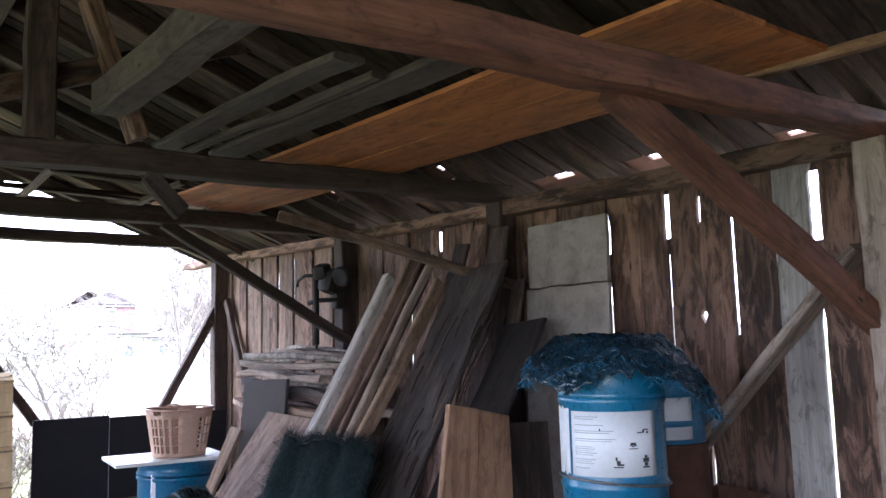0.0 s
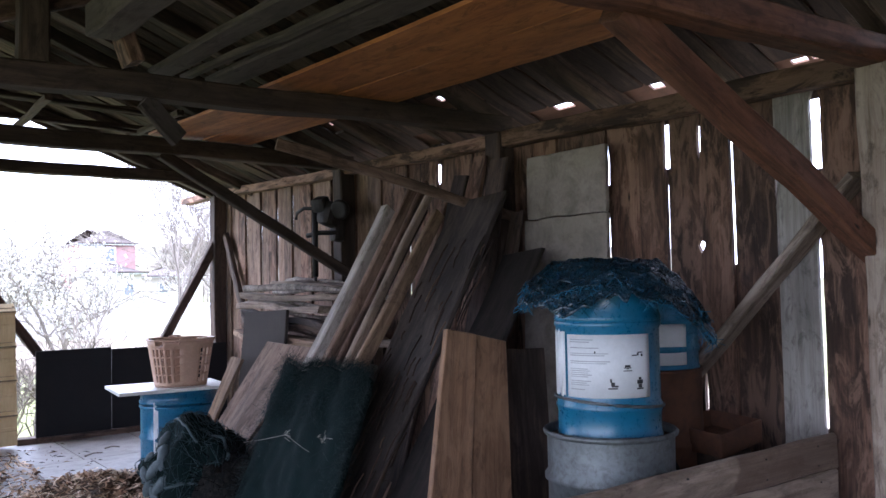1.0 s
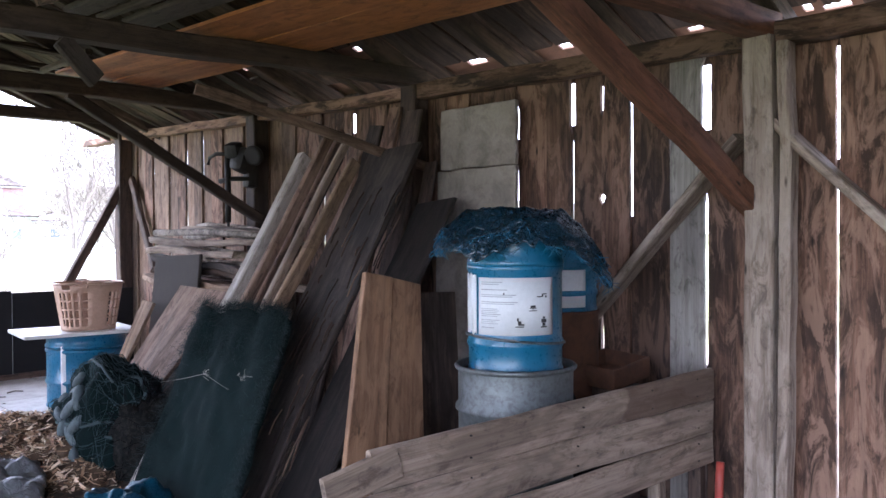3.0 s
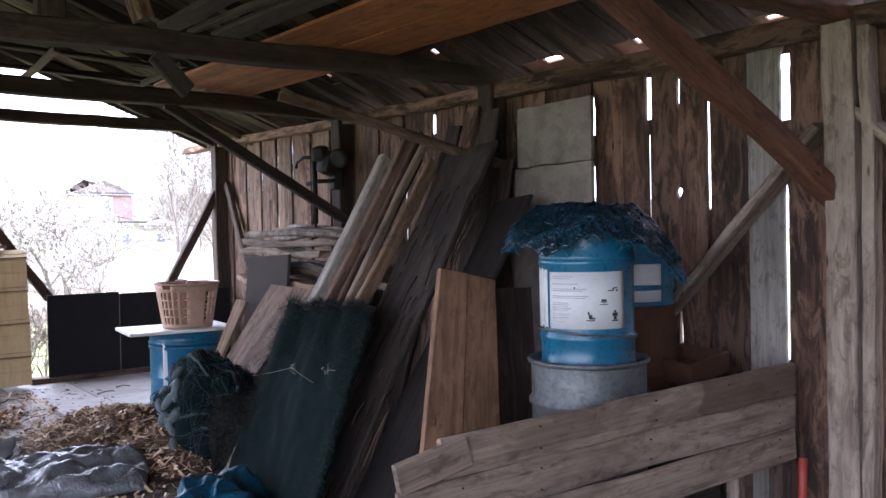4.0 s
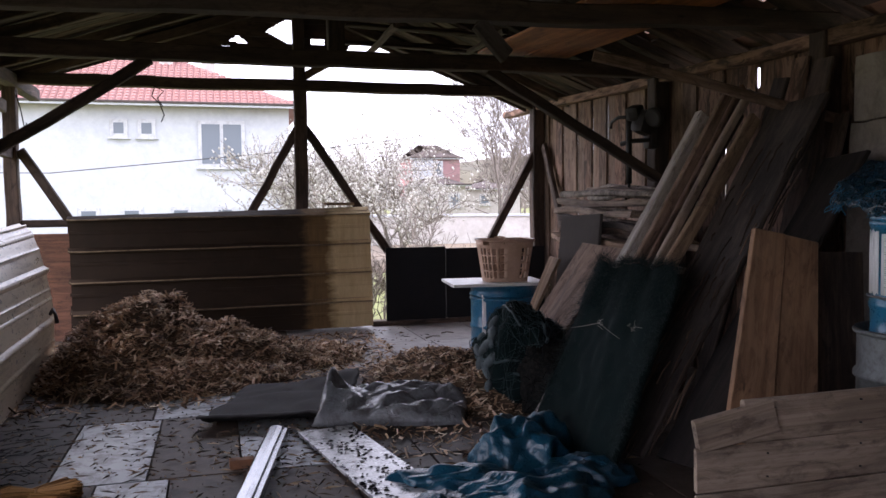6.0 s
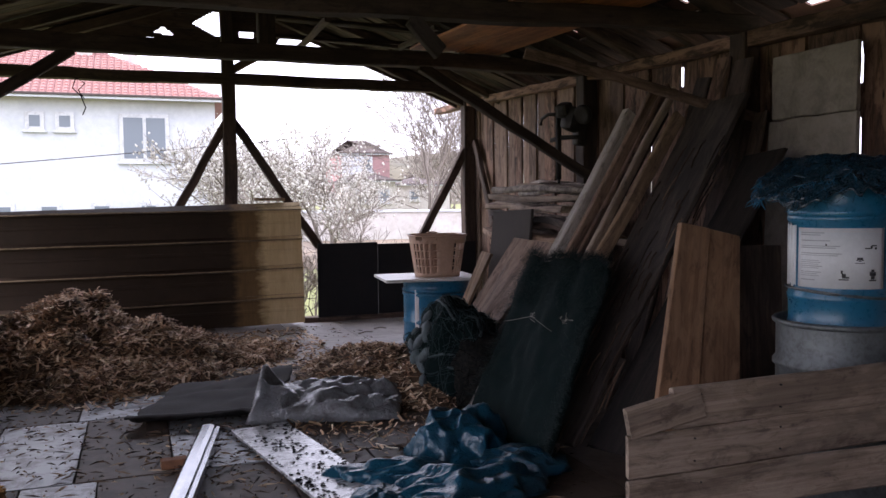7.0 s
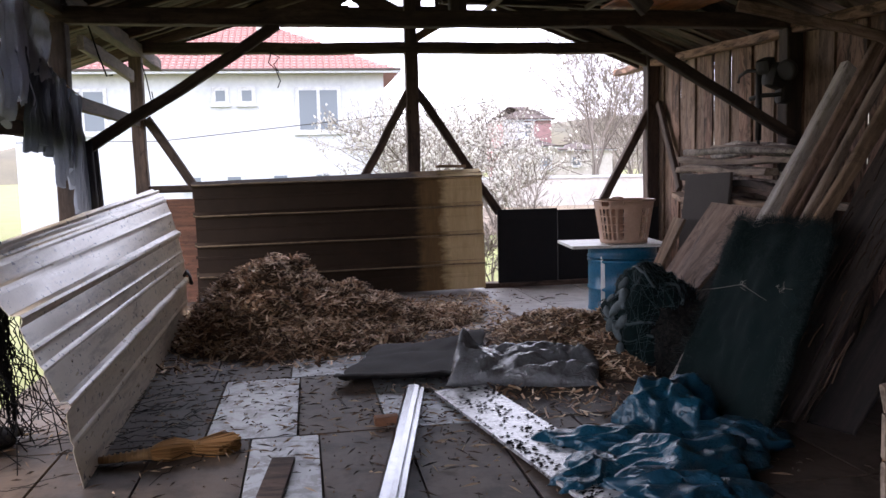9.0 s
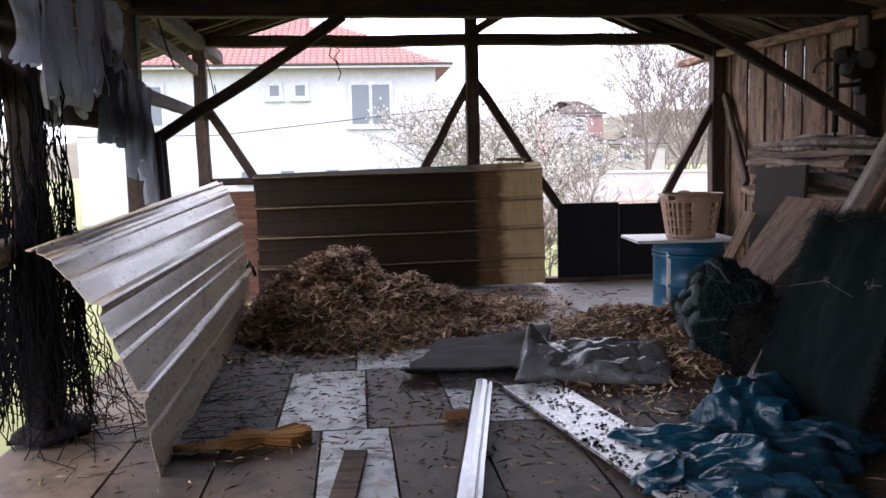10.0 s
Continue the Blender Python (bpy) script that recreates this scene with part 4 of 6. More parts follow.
# ---------------------------------------------------------------- things lying on the floor
cl = cloth("rubber_mat", (0.3, 5.22, 0.02), (0.74, -0.12, 0), (0.34, 0.98, 0), 22, 20, lambda u, v: (0.05 * nz(u * 3, v * 3, 9) + 0.03 * nz(u * 9, v * 9, 19), 0.06 * nz(u * 3, v * 3, 8) + 0.04 * nz(u * 10, v * 8, 18), 0.012 + 0.022 * abs(nz(u * 3, v * 4, 7)) + 0.004 * nz(u * 17, v * 17, 3) + 0.17 * max(0, u + v - 1.45) + (0.04 * (1 - v) if v < 0.1 else 0)), MAT_GREY, None, "", 0.012)
tagged(cl, "crumpled grey rubber mat lying on the floor", "mat")


def sack_shape(u, v):
    f = math.sin(math.pi * min(1, max(0, u))) ** 0.25 * math.sin(math.pi * v) ** 0.4
    crease = 0.1 * abs(nz(u * 3, v * 4, 4)) + 0.03 * abs(nz(u * 8, v * 7, 2)) - 0.07 * abs(nz(u * 4, v * 5, 12)) + 0.004 * nz(u * 22, v * 20, 5)
    peak = 0.16 * math.exp(-((u - 0.06) ** 2) / 0.004 - (v - 0.45) ** 2 / 0.05)
    return (0.05 * nz(u * 5, v * 2, 1), 0.05 * nz(u * 2, v * 5, 6), 0.012 + 0.14 * f + crease * f * 1.2 + peak)


sk = cloth("plastic_sack", (0.93, 5.05, 0), (0.85, -0.2, 0), (0.24, 0.6, 0), 80, 60, sack_shape, SACK, None, "", 0.005)
tagged(sk, "crumpled silver plastic sack lying half empty", "sack")
lam = thing("marbled_board", "white marbled board littered with black flakes", "board")
part("panel", box_bm(0.31, 1.95, 0.016, 0.002), LAMINATE, lam, m=pose(1.17, 3.99, 0.022, 0, 0, 10.5))
lv, lf = [], []
spots = [(r.uniform(-0.14, 0.14), r.uniform(-0.9, 0.95)) for k in range(16)]
for i in range(420):
    u, w = r.uniform(-0.14, 0.14), r.uniform(-0.95, 0.95)
    if i > 130:
        s_ = spots[i % 16]
        u, w = max(-0.145, min(0.145, r.gauss(s_[0], 0.03))), max(-0.95, min(0.95, r.gauss(s_[1], 0.07)))
    ca, sa = math.cos(radians(10.5)), math.sin(radians(10.5))
    p = Vector((1.17 + u * ca - w * sa, 3.99 + u * sa + w * ca, 0.032))
    k, ln = len(lv), r.uniform(0.004, 0.018)
    for a in (0, 2.1, 4.2):
        lv.append(p + Vector((math.cos(a + i) * ln, math.sin(a + i) * ln * 0.6, 0)))
    lv.append(p + Vector((0, 0, 0.006)))
    lf += [(k, k + 1, k + 3), (k + 1, k + 2, k + 3), (k + 2, k, k + 3)]
tagged(obj("board_flakes", lv, lf, NET_BLACK), "black flakes lying on the marbled board", "litter", kind="stuff")

# folded zinc gutter profile
gp = thing("zinc_profile", "bright folded zinc profile lying on the floor", "metal profile")
prof = [(-0.05, 0.0), (-0.05, 0.045), (-0.035, 0.058), (0.0, 0.06), (0.022, 0.052), (0.024, 0.03), (0.03, 0.03), (0.034, 0.046), (0.05, 0.042), (0.052, 0.0)]
m_, ln_ = frame_along((0.735, 4.93, 0.012), (0.2, 2.2, 0.012))
vs, fs = [], []
for i in range(15):
    for y, z in prof:
        vs.append((ln_ * i / 14, y + 0.002 * nz(i * 0.7, y * 9, 0), z))
for i in range(14):
    for j in range(len(prof) - 1):
        k = i * len(prof) + j
        fs.append((k, k + 1, k + len(prof) + 1, k + len(prof)))
zp = obj("profile", vs, fs, CHROME, gp, "", False, m_)
s_ = zp.modifiers.new("thickness", "SOLIDIFY")
s_.thickness, s_.offset = 0.0025, 0

# blue tarpaulin in a heap of folds
def fold_lump(c, rad, seed, n=90, mz=46, turn=0.0):
    """A bunched fold of thin plastic: a low dome with ridged creases, open below."""
    vs, fs = [], []
    for j in range(mz + 1):
        ph = 0.5 * math.pi * (j / mz) ** 0.85 * 1.06
        for i in range(n):
            th_ = math.tau * i / n
            d = Vector((math.sin(ph) * math.cos(th_), math.sin(ph) * math.sin(th_), math.cos(ph)))
            wx_, wy_ = nz(d.x * 1.3, d.y * 1.3, seed) * 0.5, nz(d.y * 1.3, d.x * 1.3, seed + 5) * 0.5
            ridge = abs(nz(d.x * 1.5 + seed + wx_, d.y * 1.5 + wy_, d.z * 0.8)) * 0.5 + abs(nz(d.x * 2.7 + wy_, d.y * 2.7 + seed, d.z * 1.6)) * 0.2 + abs(nz(d.x * 6 + seed, d.y * 6 + wx_, d.z * 3)) * 0.02
            k = 1.08 - ridge + 0.05 * math.sin(th_ * 3 + seed)
            x, y = d.x * rad[0] * k, d.y * rad[1] * k
            vs.append((c[0] + x * math.cos(turn) - y * math.sin(turn), c[1] + x * math.sin(turn) + y * math.cos(turn), max(0.01 + 0.004 * abs(nz(x * 30, y * 30, 1)), c[2] + d.z * rad[2] * k)))
    for j in range(mz):
        for i in range(n):
            a, b_ = j * n + i, j * n + (i + 1) % n
            fs.append((a, a + n, b_ + n, b_))
    return vs, fs


tp = thing("blue_tarpaulin", "crumpled blue woven tarpaulin heaped on the floor", "tarpaulin")
for k, (c, rad, mat, tn) in enumerate((((1.86, 4.12, 0.0), (0.3, 0.22, 0.26), TARP, 0.5), ((1.48, 3.88, 0.0), (0.36, 0.15, 0.1), TARP, -0.35), ((1.66, 3.58, 0.0), (0.38, 0.26, 0.13), TARP, 0.2), ((1.28, 3.58, 0.0), (0.24, 0.17, 0.075), TARP, 0.9), ((2.02, 3.8, 0.0), (0.24, 0.24, 0.11), TARP_DARK, 0.3), ((1.52, 3.28, 0.0), (0.34, 0.2, 0.11), TARP_DARK, -0.3))):
    obj("fold", *fold_lump(c, rad, 3.7 * k + 1, turn=tn), mat, tp, "", True)

# whisk broom
broom = thing("whisk_broom", "straw whisk broom with a bound handle on the floor", "broom")
round_stick("handle", [(-0.76, 4.2, 0.022), (-0.68, 4.202, 0.024), (-0.6, 4.205, 0.028), (-0.53, 4.21, 0.034)], 0.015, TWINE, broom, "", 10, 1.7)
for k in range(9):
    x = -0.74 + 0.024 * k
    rb = 0.0165 + 0.0011 * k
    turned("binding", [(rb, -0.005), (rb + 0.004, 0), (rb, 0.005)], TWINE, broom, "", 14, pose(x, 4.2 + (x + 0.74) * 0.05, 0.024 + 0.0012 * k, 0, 90, 3))
lines = []
for i in range(620):
    a, b_ = max(-1, min(1, r.gauss(0, 0.55))), max(-1, min(1, r.gauss(0, 0.6)))
    t_end = r.uniform(0.345, 0.385) - 0.07 * a * a
    pts = []
    for k in range(8):
        t = k / 7
        bulge = 0.022 + 0.038 * math.sin(math.pi * min(1, t / 0.55)) ** 1.3 if t < 0.55 else 0.026 + 0.075 * (t - 0.55) / 0.45
        thick_ = 0.02 + 0.02 * math.sin(math.pi * min(1, t / 0.55)) if t < 0.55 else 0.02 + 0.012 * (t - 0.55) / 0.45
        pts.append(Vector((-0.54 + t_end * t, 4.21 + 0.07 * t + a * bulge, max(0.005, 0.034 + b_ * thick_ - 0.006 * t))))
    lines.append(pts)
obj("bristles", *strands(lines, 0.0026), BRISTLE, broom)
for x in (-0.355, -0.338):
    ring_ = [(x, 4.243 + 0.03 * math.cos(math.tau * q / 16), 0.034 + 0.024 * math.sin(math.tau * q / 16)) for q in range(17)]
    obj("binding", *strands([ring_], 0.003, 5), TWINE, broom, "", True)
cb = thing("wood_scrap", "short brown scrap board lying on the floor", "scrap wood")
part("board", box_bm(0.1, 0.55, 0.02, 0.003), W_ROOF, cb, m=pose(0.01, 3.78, 0.014, 0, 0, -6))
tagged(part("brick_piece", box_bm(0.12, 0.06, 0.045, 0.006), RUST, m=pose(0.53, 4.47, 0.024, 0, 0, 4)), "small red brick piece on the floor", "brick")
for x, y, a, ln in ((0.74, 5.0, 40, 0.2), (0.84, 5.02, 120, 0.14), (0.95, 4.86, 15, 0.17), (0.3, 5.1, 70, 0.1), (2.4, 7.9, 20, 0.16), (2.6, 8.1, -10, 0.12)):
    ca, sa = math.cos(radians(a)), math.sin(radians(a))
    tagged(round_stick("twig", [(x - ca * ln / 2, y - sa * ln / 2, 0.012), (x, y + 0.01, 0.022), (x + ca * ln / 2, y + sa * ln / 2, 0.014)], 0.007, BARK, None, "", 5), "short broken twig on the floor", "twig", "twigs on the floor")

# ---------------------------------------------------------------- half drum as a table, with a basket
def drum(name, label, r0, h, mat, at, beads=(0.33, 0.66), lid=True, group=""):
    t = thing(name, label, "drum", "", group)
    prof = [(0.001, 0.012), (r0 * 0.95, 0.012), (r0 * 0.985, 0.0), (r0 * 1.02, 0.004), (r0 * 1.02, 0.016), (r0, 0.022)]
    for b_ in sorted(beads):
        prof += [(r0, h * b_ - 0.02), (r0 * 1.035, h * b_ - 0.006), (r0 * 1.035, h * b_ + 0.006), (r0, h * b_ + 0.02)]
    prof += [(r0, h - 0.02), (r0 * 1.03, h - 0.014), (r0 * 1.03, h), (r0 * 0.97, h)]
    prof += [(r0 * 0.96, h - 0.012), (0.001, h - 0.012)] if lid else [(r0 * 0.97, h - 0.3), (0.001, h - 0.3)]
    turned("body", prof, mat, t, "", 56, pose(*at), 0.006)
    return t


d1 = drum("steel_drum", "half blue steel drum used as a table foot", 0.295, 0.56, BLUE_DRUM, (2.9, 7.3, 0), (0.35, 0.78, 0.84))
cloth("label", (2.64, 7.135, 0.48), (0.1, -0.062, 0), (0, 0, -0.42), 6, 4, lambda u, v: (0, 0, 0), PAPER, d1, "torn white paper label", 0.002)
tb = thing("table_board", "white board laid on the drum as a table top", "table top")
part("top", box_bm(0.84, 0.62, 0.025, 0.004), BOARD_WHITE, tb, m=pose(2.8, 7.28, 0.578, 0, 0, -6))


def basket(at, rot):
    t = thing("laundry_basket", "beige plastic laundry basket with slotted sides", "basket")
    n, h = 96, 0.36

    def ring(z):
        k = z / h
        a, b_ = 0.19 + 0.055 * k, 0.155 + 0.045 * k
        pts = []
        for i in range(n):
            th = math.tau * i / n
            c, s = math.cos(th), math.sin(th)
            e = 0.62
            pts.append((a * abs(c) ** e * (1 if c > 0 else -1), b_ * abs(s) ** e * (1 if s > 0 else -1), z))
        return pts
    zs = [0.0, 0.02] + [0.035 + 0.0135 * k for k in range(20)] + [0.32, h]
    vs, fs = [], []
    for z in zs:
        vs += ring(z)
    for j in range(len(zs) - 1):
        slot_row = 2 <= j <= 20 and (j - 2) % 5 != 4
        for i in range(n):
            if slot_row and i % 4 in (1, 2) and (i % 24) not in (0, 1, 2, 3, 4):
                continue
            if zs[j] > 0.318 and (i % 48) in range(9, 15):
                continue
            k, k2 = j * n + i, j * n + (i + 1) % n
            fs.append((k, k2, k2 + n, k + n))
    fs.append(tuple(range(n - 1, -1, -1)))
    side = obj("sides", vs, fs, BEIGE, t, "", True)
    s = side.modifiers.new("thickness", "SOLIDIFY")
    s.thickness, s.offset = 0.004, 0
    rim = [Vector(p) * 1.02 + Vector((0, 0, 0.004)) for p in ring(h)]
    for p in rim:
        p.z = h
    obj("rim", *strands([rim + [rim[0]]], 0.009, 6), BEIGE, t, "", True)
    for s in (1, -1):
        obj("handle", *strands([[(-0.05, s * 0.2, h - 0.03), (-0.045, s * 0.212, h + 0.012), (0, s * 0.216, h + 0.018), (0.045, s * 0.212, h + 0.012), (0.05, s * 0.2, h - 0.03)]], 0.008, 6), BEIGE, t, "", True)
    t.matrix_world = pose(*at, 0, 0, rot)
    return t


basket((2.88, 7.22, 0.594), -8)

# black boards and sill at the gable end
for x0, x1, z1 in ((2.15, 2.8, 0.82), (2.81, 3.95, 0.8)):
    tagged(part("black_board", box_bm(x1 - x0, 0.02, z1 - 0.05, 0.003), BLACK_BOARD, m=pose((x0 + x1) / 2, 8.86 + (0.024 if x0 > 2.5 else 0), (z1 + 0.05) / 2)), "matt black board closing the gable end", "board", "black boards")
tagged(timber("sill_beam", (2.0, 8.9, 0.02), (3.95, 8.9, 0.02), 0.14, 0.07, W_ROOF), "weathered brown sill under the black boards", "sill")
tagged(timber("sill_beam", (-1.3, 8.96, 0.02), (1.9, 8.96, 0.02), 0.1, 0.07, W_ROOF), "weathered brown sill behind the stacked panels", "sill")
tagged(part("red_board", box_bm(0.5, 0.02, 1.02, 0.004), W_RED, m=pose(-1.05, 8.85, 0.52, -2)), "reddish brown board standing behind the panels", "board")

# ---------------------------------------------------------------- timber stored along the plank wall
def leaning(name, label, foot, head, w, t, mat, up, category="plank", group="boards leaning on the wall", wav=0.004):
    return tagged(timber(name, foot, head, w, t, mat, up=up, wav=wav), label, category, group)


# bundle of long planks
# near-black bark: the shade of the hollow behind the planks is in its colour
W_BARK_SHADE = wood("shaded_bark_board", (0.008, 0.005, 0.004), (0.022, 0.014, 0.011), (0.05, 0.033, 0.025), 0.95, (1.0, 14, 14), 0.6, 0.2)
W_SPLIT = wood("dirty_split_board", (0.018, 0.012, 0.009), (0.046, 0.032, 0.025), (0.11, 0.08, 0.065), 0.9, (0.7, 14, 14), 0.75, 0.2, True, 0.25)
W_PALE_CUT = wood("pale_sawn_plank", (0.3, 0.26, 0.225), (0.44, 0.39, 0.345), (0.56, 0.51, 0.46), 0.8, (0.9, 30, 30), 0.35, 0.2)
for k, (fy, hy, hx, hz, w, t, mat) in enumerate(((4.67, 5.08, 3.49, 1.8, 0.07, 0.15, W_PALE_CUT), (4.55, 4.93, 3.55, 1.92, 0.04, 0.1, W_FAR), (4.47, 4.83, 3.57, 1.97, 0.03, 0.045, W_WALL), (4.4, 4.75, 3.57, 1.93, 0.04, 0.05, W_BENCH), (4.31, 4.61, 3.5, 1.76, 0.035, 0.085, W_TAN), (4.5, 4.98, 3.64, 1.84, 0.03, 0.13, W_ROOF))):
    leaning("long_plank", "long sawn plank leaning in a bundle against the wall", (2.18, fy, 0.02), (hx, hy, hz), w, t, mat, (-0.6, 0, 0.8), group="bundle of long planks", wav=0.003)
# wide dark boards beside the bundle
leaning("wide_board", "wide dark board with a splintered edge leaning", (2.35, 4.1, 0.03), (3.62, 4.36, 1.82), 0.44, 0.03, W_SPLIT, (-0.8, 0, 0.6))
# this one is coloured near black for the shade under the planks
leaning("wide_board", "wide dark board with a splintered edge leaning", (2.5, 3.82, 0.03), (3.66, 4.05, 1.5), 0.3, 0.025, W_BARK_SHADE, (-0.8, 0, 0.6))
for k, (fy, hy, hz, w) in enumerate(((4.95, 4.8, 2.02, 0.14), (4.7, 4.62, 2.12, 0.12), (4.42, 4.42, 2.08, 0.16), (4.28, 4.3, 1.75, 0.1), (5.2, 5.0, 1.9, 0.13))):
    leaning("wall_plank", "grey-brown plank leaning upright against the wall", (3.35, fy, 0.02), (3.84, hy, hz), w, 0.028, (W_ROOF, W_WALL, W_DARK)[k % 3], (-1, 0, 0.2))
# splinters and bark strips on the wide boards
lines = []
for i in range(70):
    t = r.uniform(0.02, 0.85)
    p = Vector((2.33 + 1.27 * t - 0.03, 3.72 + 0.5 * r.random() + 0.24 * t, 0.05 + 1.79 * t + 0.02))
    ln = r.uniform(0.05, 0.3)
    w = Vector((-0.58, -0.1 + r.gauss(0, 0.06), -0.8))
    lines.append([p, p + w * ln * 0.5 + Vector((-0.01, -0.006, 0.006)), p + w * ln])
tagged(obj("bark_splinters", *strands(lines, 0.0045), islands("bark_strip", [(0, (0.02, 0.012, 0.008)), (0.7, (0.06, 0.037, 0.026)), (1, (0.15, 0.095, 0.065))], 0.9)), "loose bark splinters hanging from the dark boards", "splinters", kind="stuff")
# cement boards
for z0, z1, y0, y1 in ((0.0, 1.698, 3.64, 4.27), (1.7, 2.06, 3.64, 4.24)):
    bm = box_bm(0.03, y1 - y0, z1 - z0, 0.008)
    bmesh.ops.subdivide_edges(bm, edges=bm.edges[:], cuts=6, use_grid_fill=True)
    for v in bm.verts:
        v.co += Vector((0.004 * nz(v.co.y * 9, v.co.z * 9, z0), 0.012 * nz(v.co.y * 6, v.co.z * 7, 3), 0.015 * nz(v.co.y * 7, v.co.z * 5, 5)))
    tagged(part("cement_board", bm, CEMENT, m=pose(3.86 + 0.012 * z0, (y0 + y1) / 2, (z0 + z1) / 2, 0, 1.5, 0)), "stained grey cement board standing against the wall", "cement board", "cement boards")

# orange pine board and the dark one beside it
def tapered_board(name, label, quad, t, mat, group=""):
    """A flat board given by four corners (low left, low right, high right, high left), with thickness, its grain upwards."""
    ll, lr, hr, hl = [Vector(q) for q in quad]
    x = ((hl + hr) / 2 - (ll + lr) / 2).normalized()
    nrm = (lr - ll).cross(x).normalized()
    y = nrm.cross(x)
    m = Matrix((x, y, nrm)).transposed().to_4x4()
    m.translation = ll
    inv = m.inverted()
    bm = bmesh.new()
    vs = [bm.verts.new(inv @ (p + nrm * s * t / 2)) for s in (-1, 1) for p in (ll, lr, hr, hl)]
    for f in ((3, 2, 1, 0), (4, 5, 6, 7), (0, 1, 5, 4), (1, 2, 6, 5), (2, 3, 7, 6), (3, 0, 4, 7)):
        bm.faces.new([vs[k] for k in f])
    bmesh.ops.recalc_face_normals(bm, faces=bm.faces[:])
    bmesh.ops.bevel(bm, geom=bm.edges[:], offset=min(0.004, t * 0.3), segments=1, affect="EDGES")
    return tagged(part(name, bm, mat, m=m), label, "board", group)


tapered_board("pine_board", "orange pine board leaning upright with a cracked face", ((2.36, 3.3, 0.02), (2.6, 3.3, 0.02), (2.79, 3.44, 1.12), (2.635, 3.44, 1.15)), 0.03, W_ORANGE, "pine boards")
tapered_board("pine_board", "orange pine board leaning upright with a cracked face", ((2.605, 3.31, 0.02), (2.86, 3.31, 0.02), (2.965, 3.45, 1.08), (2.795, 3.45, 1.118)), 0.03, W_ORANGE, "pine boards")
tapered_board("dark_board", "dark stained board leaning behind the pine boards", ((2.95, 3.5, 0.02), (3.3, 3.5, 0.02), (3.36, 3.62, 1.02), (3.04, 3.62, 1.03)), 0.025, W_ROOF)
# boards in front of the sticks
tapered_board("pale_board", "wide pale board leaning beside the drum table", ((2.62, 6.45, 0.02), (2.5, 5.75, 0.02), (3.08, 5.35, 0.95), (3.05, 5.97, 0.97)), 0.025, W_FAR)
tapered_board("tan_board", "narrow tan board leaning beside the drum table", ((2.75, 6.75, 0.02), (2.72, 6.58, 0.02), (3.03, 6.36, 0.83), (3.03, 6.54, 0.84)), 0.025, W_TAN)
tapered_board("grey_board", "dark grey board standing among the sticks", ((3.1, 6.72, 0.02), (3.12, 6.02, 0.02), (3.2, 5.98, 1.185), (3.2, 6.68, 1.16)), 0.025, surface("dark_grey_board", (0.034, 0.029, 0.026), (0.058, 0.05, 0.045), 0.9, gloss=0.2))
# sticks and slabs stacked lengthwise on a trestle
rack = thing("stick_trestle", "rough trestle carrying stacked sticks", "trestle")
for y in (5.85, 6.75):
    timber("bar", (3.2, y, 0.86), (3.82, y, 0.86), 0.06, 0.06, W_ROOF, rack)
    for x in (3.24, 3.78):
        timber("leg", (x, y, 0.0), (x, y, 0.84), 0.05, 0.05, W_ROOF, rack, up=(0, 1, 0))
for k in range(18):
    z = 0.915 + 0.028 * k
    x = 3.3 + 0.1 * (k * 7 % 5) + rnd.uniform(-0.04, 0.04)
    y0, y1 = rnd.uniform(6.75, 7.2), rnd.uniform(5.2, 5.7)
    drop = rnd.uniform(-0.02, 0.14)
    if k % 3 == 1 or k < 9:
        tagged(timber("slab_board", (x, y0, z), (x + rnd.uniform(-0.15, 0.15), y1, z - drop), rnd.uniform(0.08, 0.16), 0.05, (W_TAN, W_BENCH, W_ROOF)[k % 3], wav=0.01), "rough slab board in the stick stack", "board", "stacked sticks")
    else:
        bow = rnd.uniform(-0.03, 0.05)
        pts = [(x + rnd.gauss(0, 0.025), y0 + (y1 - y0) * q / 7, z + bow * math.sin(math.pi * q / 7) - drop * q / 7 + rnd.gauss(0, 0.006)) for q in range(8)]
        tagged(round_stick("stick", pts, rnd.uniform(0.02, 0.04), BARK, None, "", 8, 0.55), "crooked barked stick in a stack", "stick", "stacked sticks")

# iron bench drill on the dark post
dr = thing("hand_drill_press", "black iron drill press bolted to the post", "drill press")
round_stick("column", [(3.66, 6.42, 1.42), (3.66, 6.42, 1.62), (3.66, 6.42, 1.98)], 0.022, IRON, dr, "", 10, 1)
turned("flywheel", [(0.001, -0.02), (0.05, -0.02), (0.07, -0.028), (0.08, 0), (0.07, 0.028), (0.05, 0.02), (0.001, 0.02)], IRON, dr, "", 24, pose(3.76, 6.2, 1.93, 0, 70, 20))
part("head", box_bm(0.2, 0.15, 0.2, 0.06), IRON, dr, m=pose(3.76, 6.34, 1.9, 8, 12, 18))
part("gear_case", box_bm(0.13, 0.12, 0.12, 0.04), IRON, dr, m=pose(3.68, 6.36, 1.98, 0, -20, 30))
part("bracket", box_bm(0.1, 0.1, 0.3, 0.03), IRON, dr, m=pose(3.82, 6.34, 1.84, 0, 4, 0))
round_stick("crank", [(3.68, 6.4, 1.95), (3.62, 6.52, 1.96), (3.6, 6.6, 1.93), (3.6, 6.62, 1.88)], 0.014, IRON, dr, "", 8, 1)
round_stick("arm", [(3.78, 6.3, 1.76), (3.68, 6.4, 1.76), (3.62, 6.48, 1.74)], 0.018, IRON, dr, "", 8, 1)
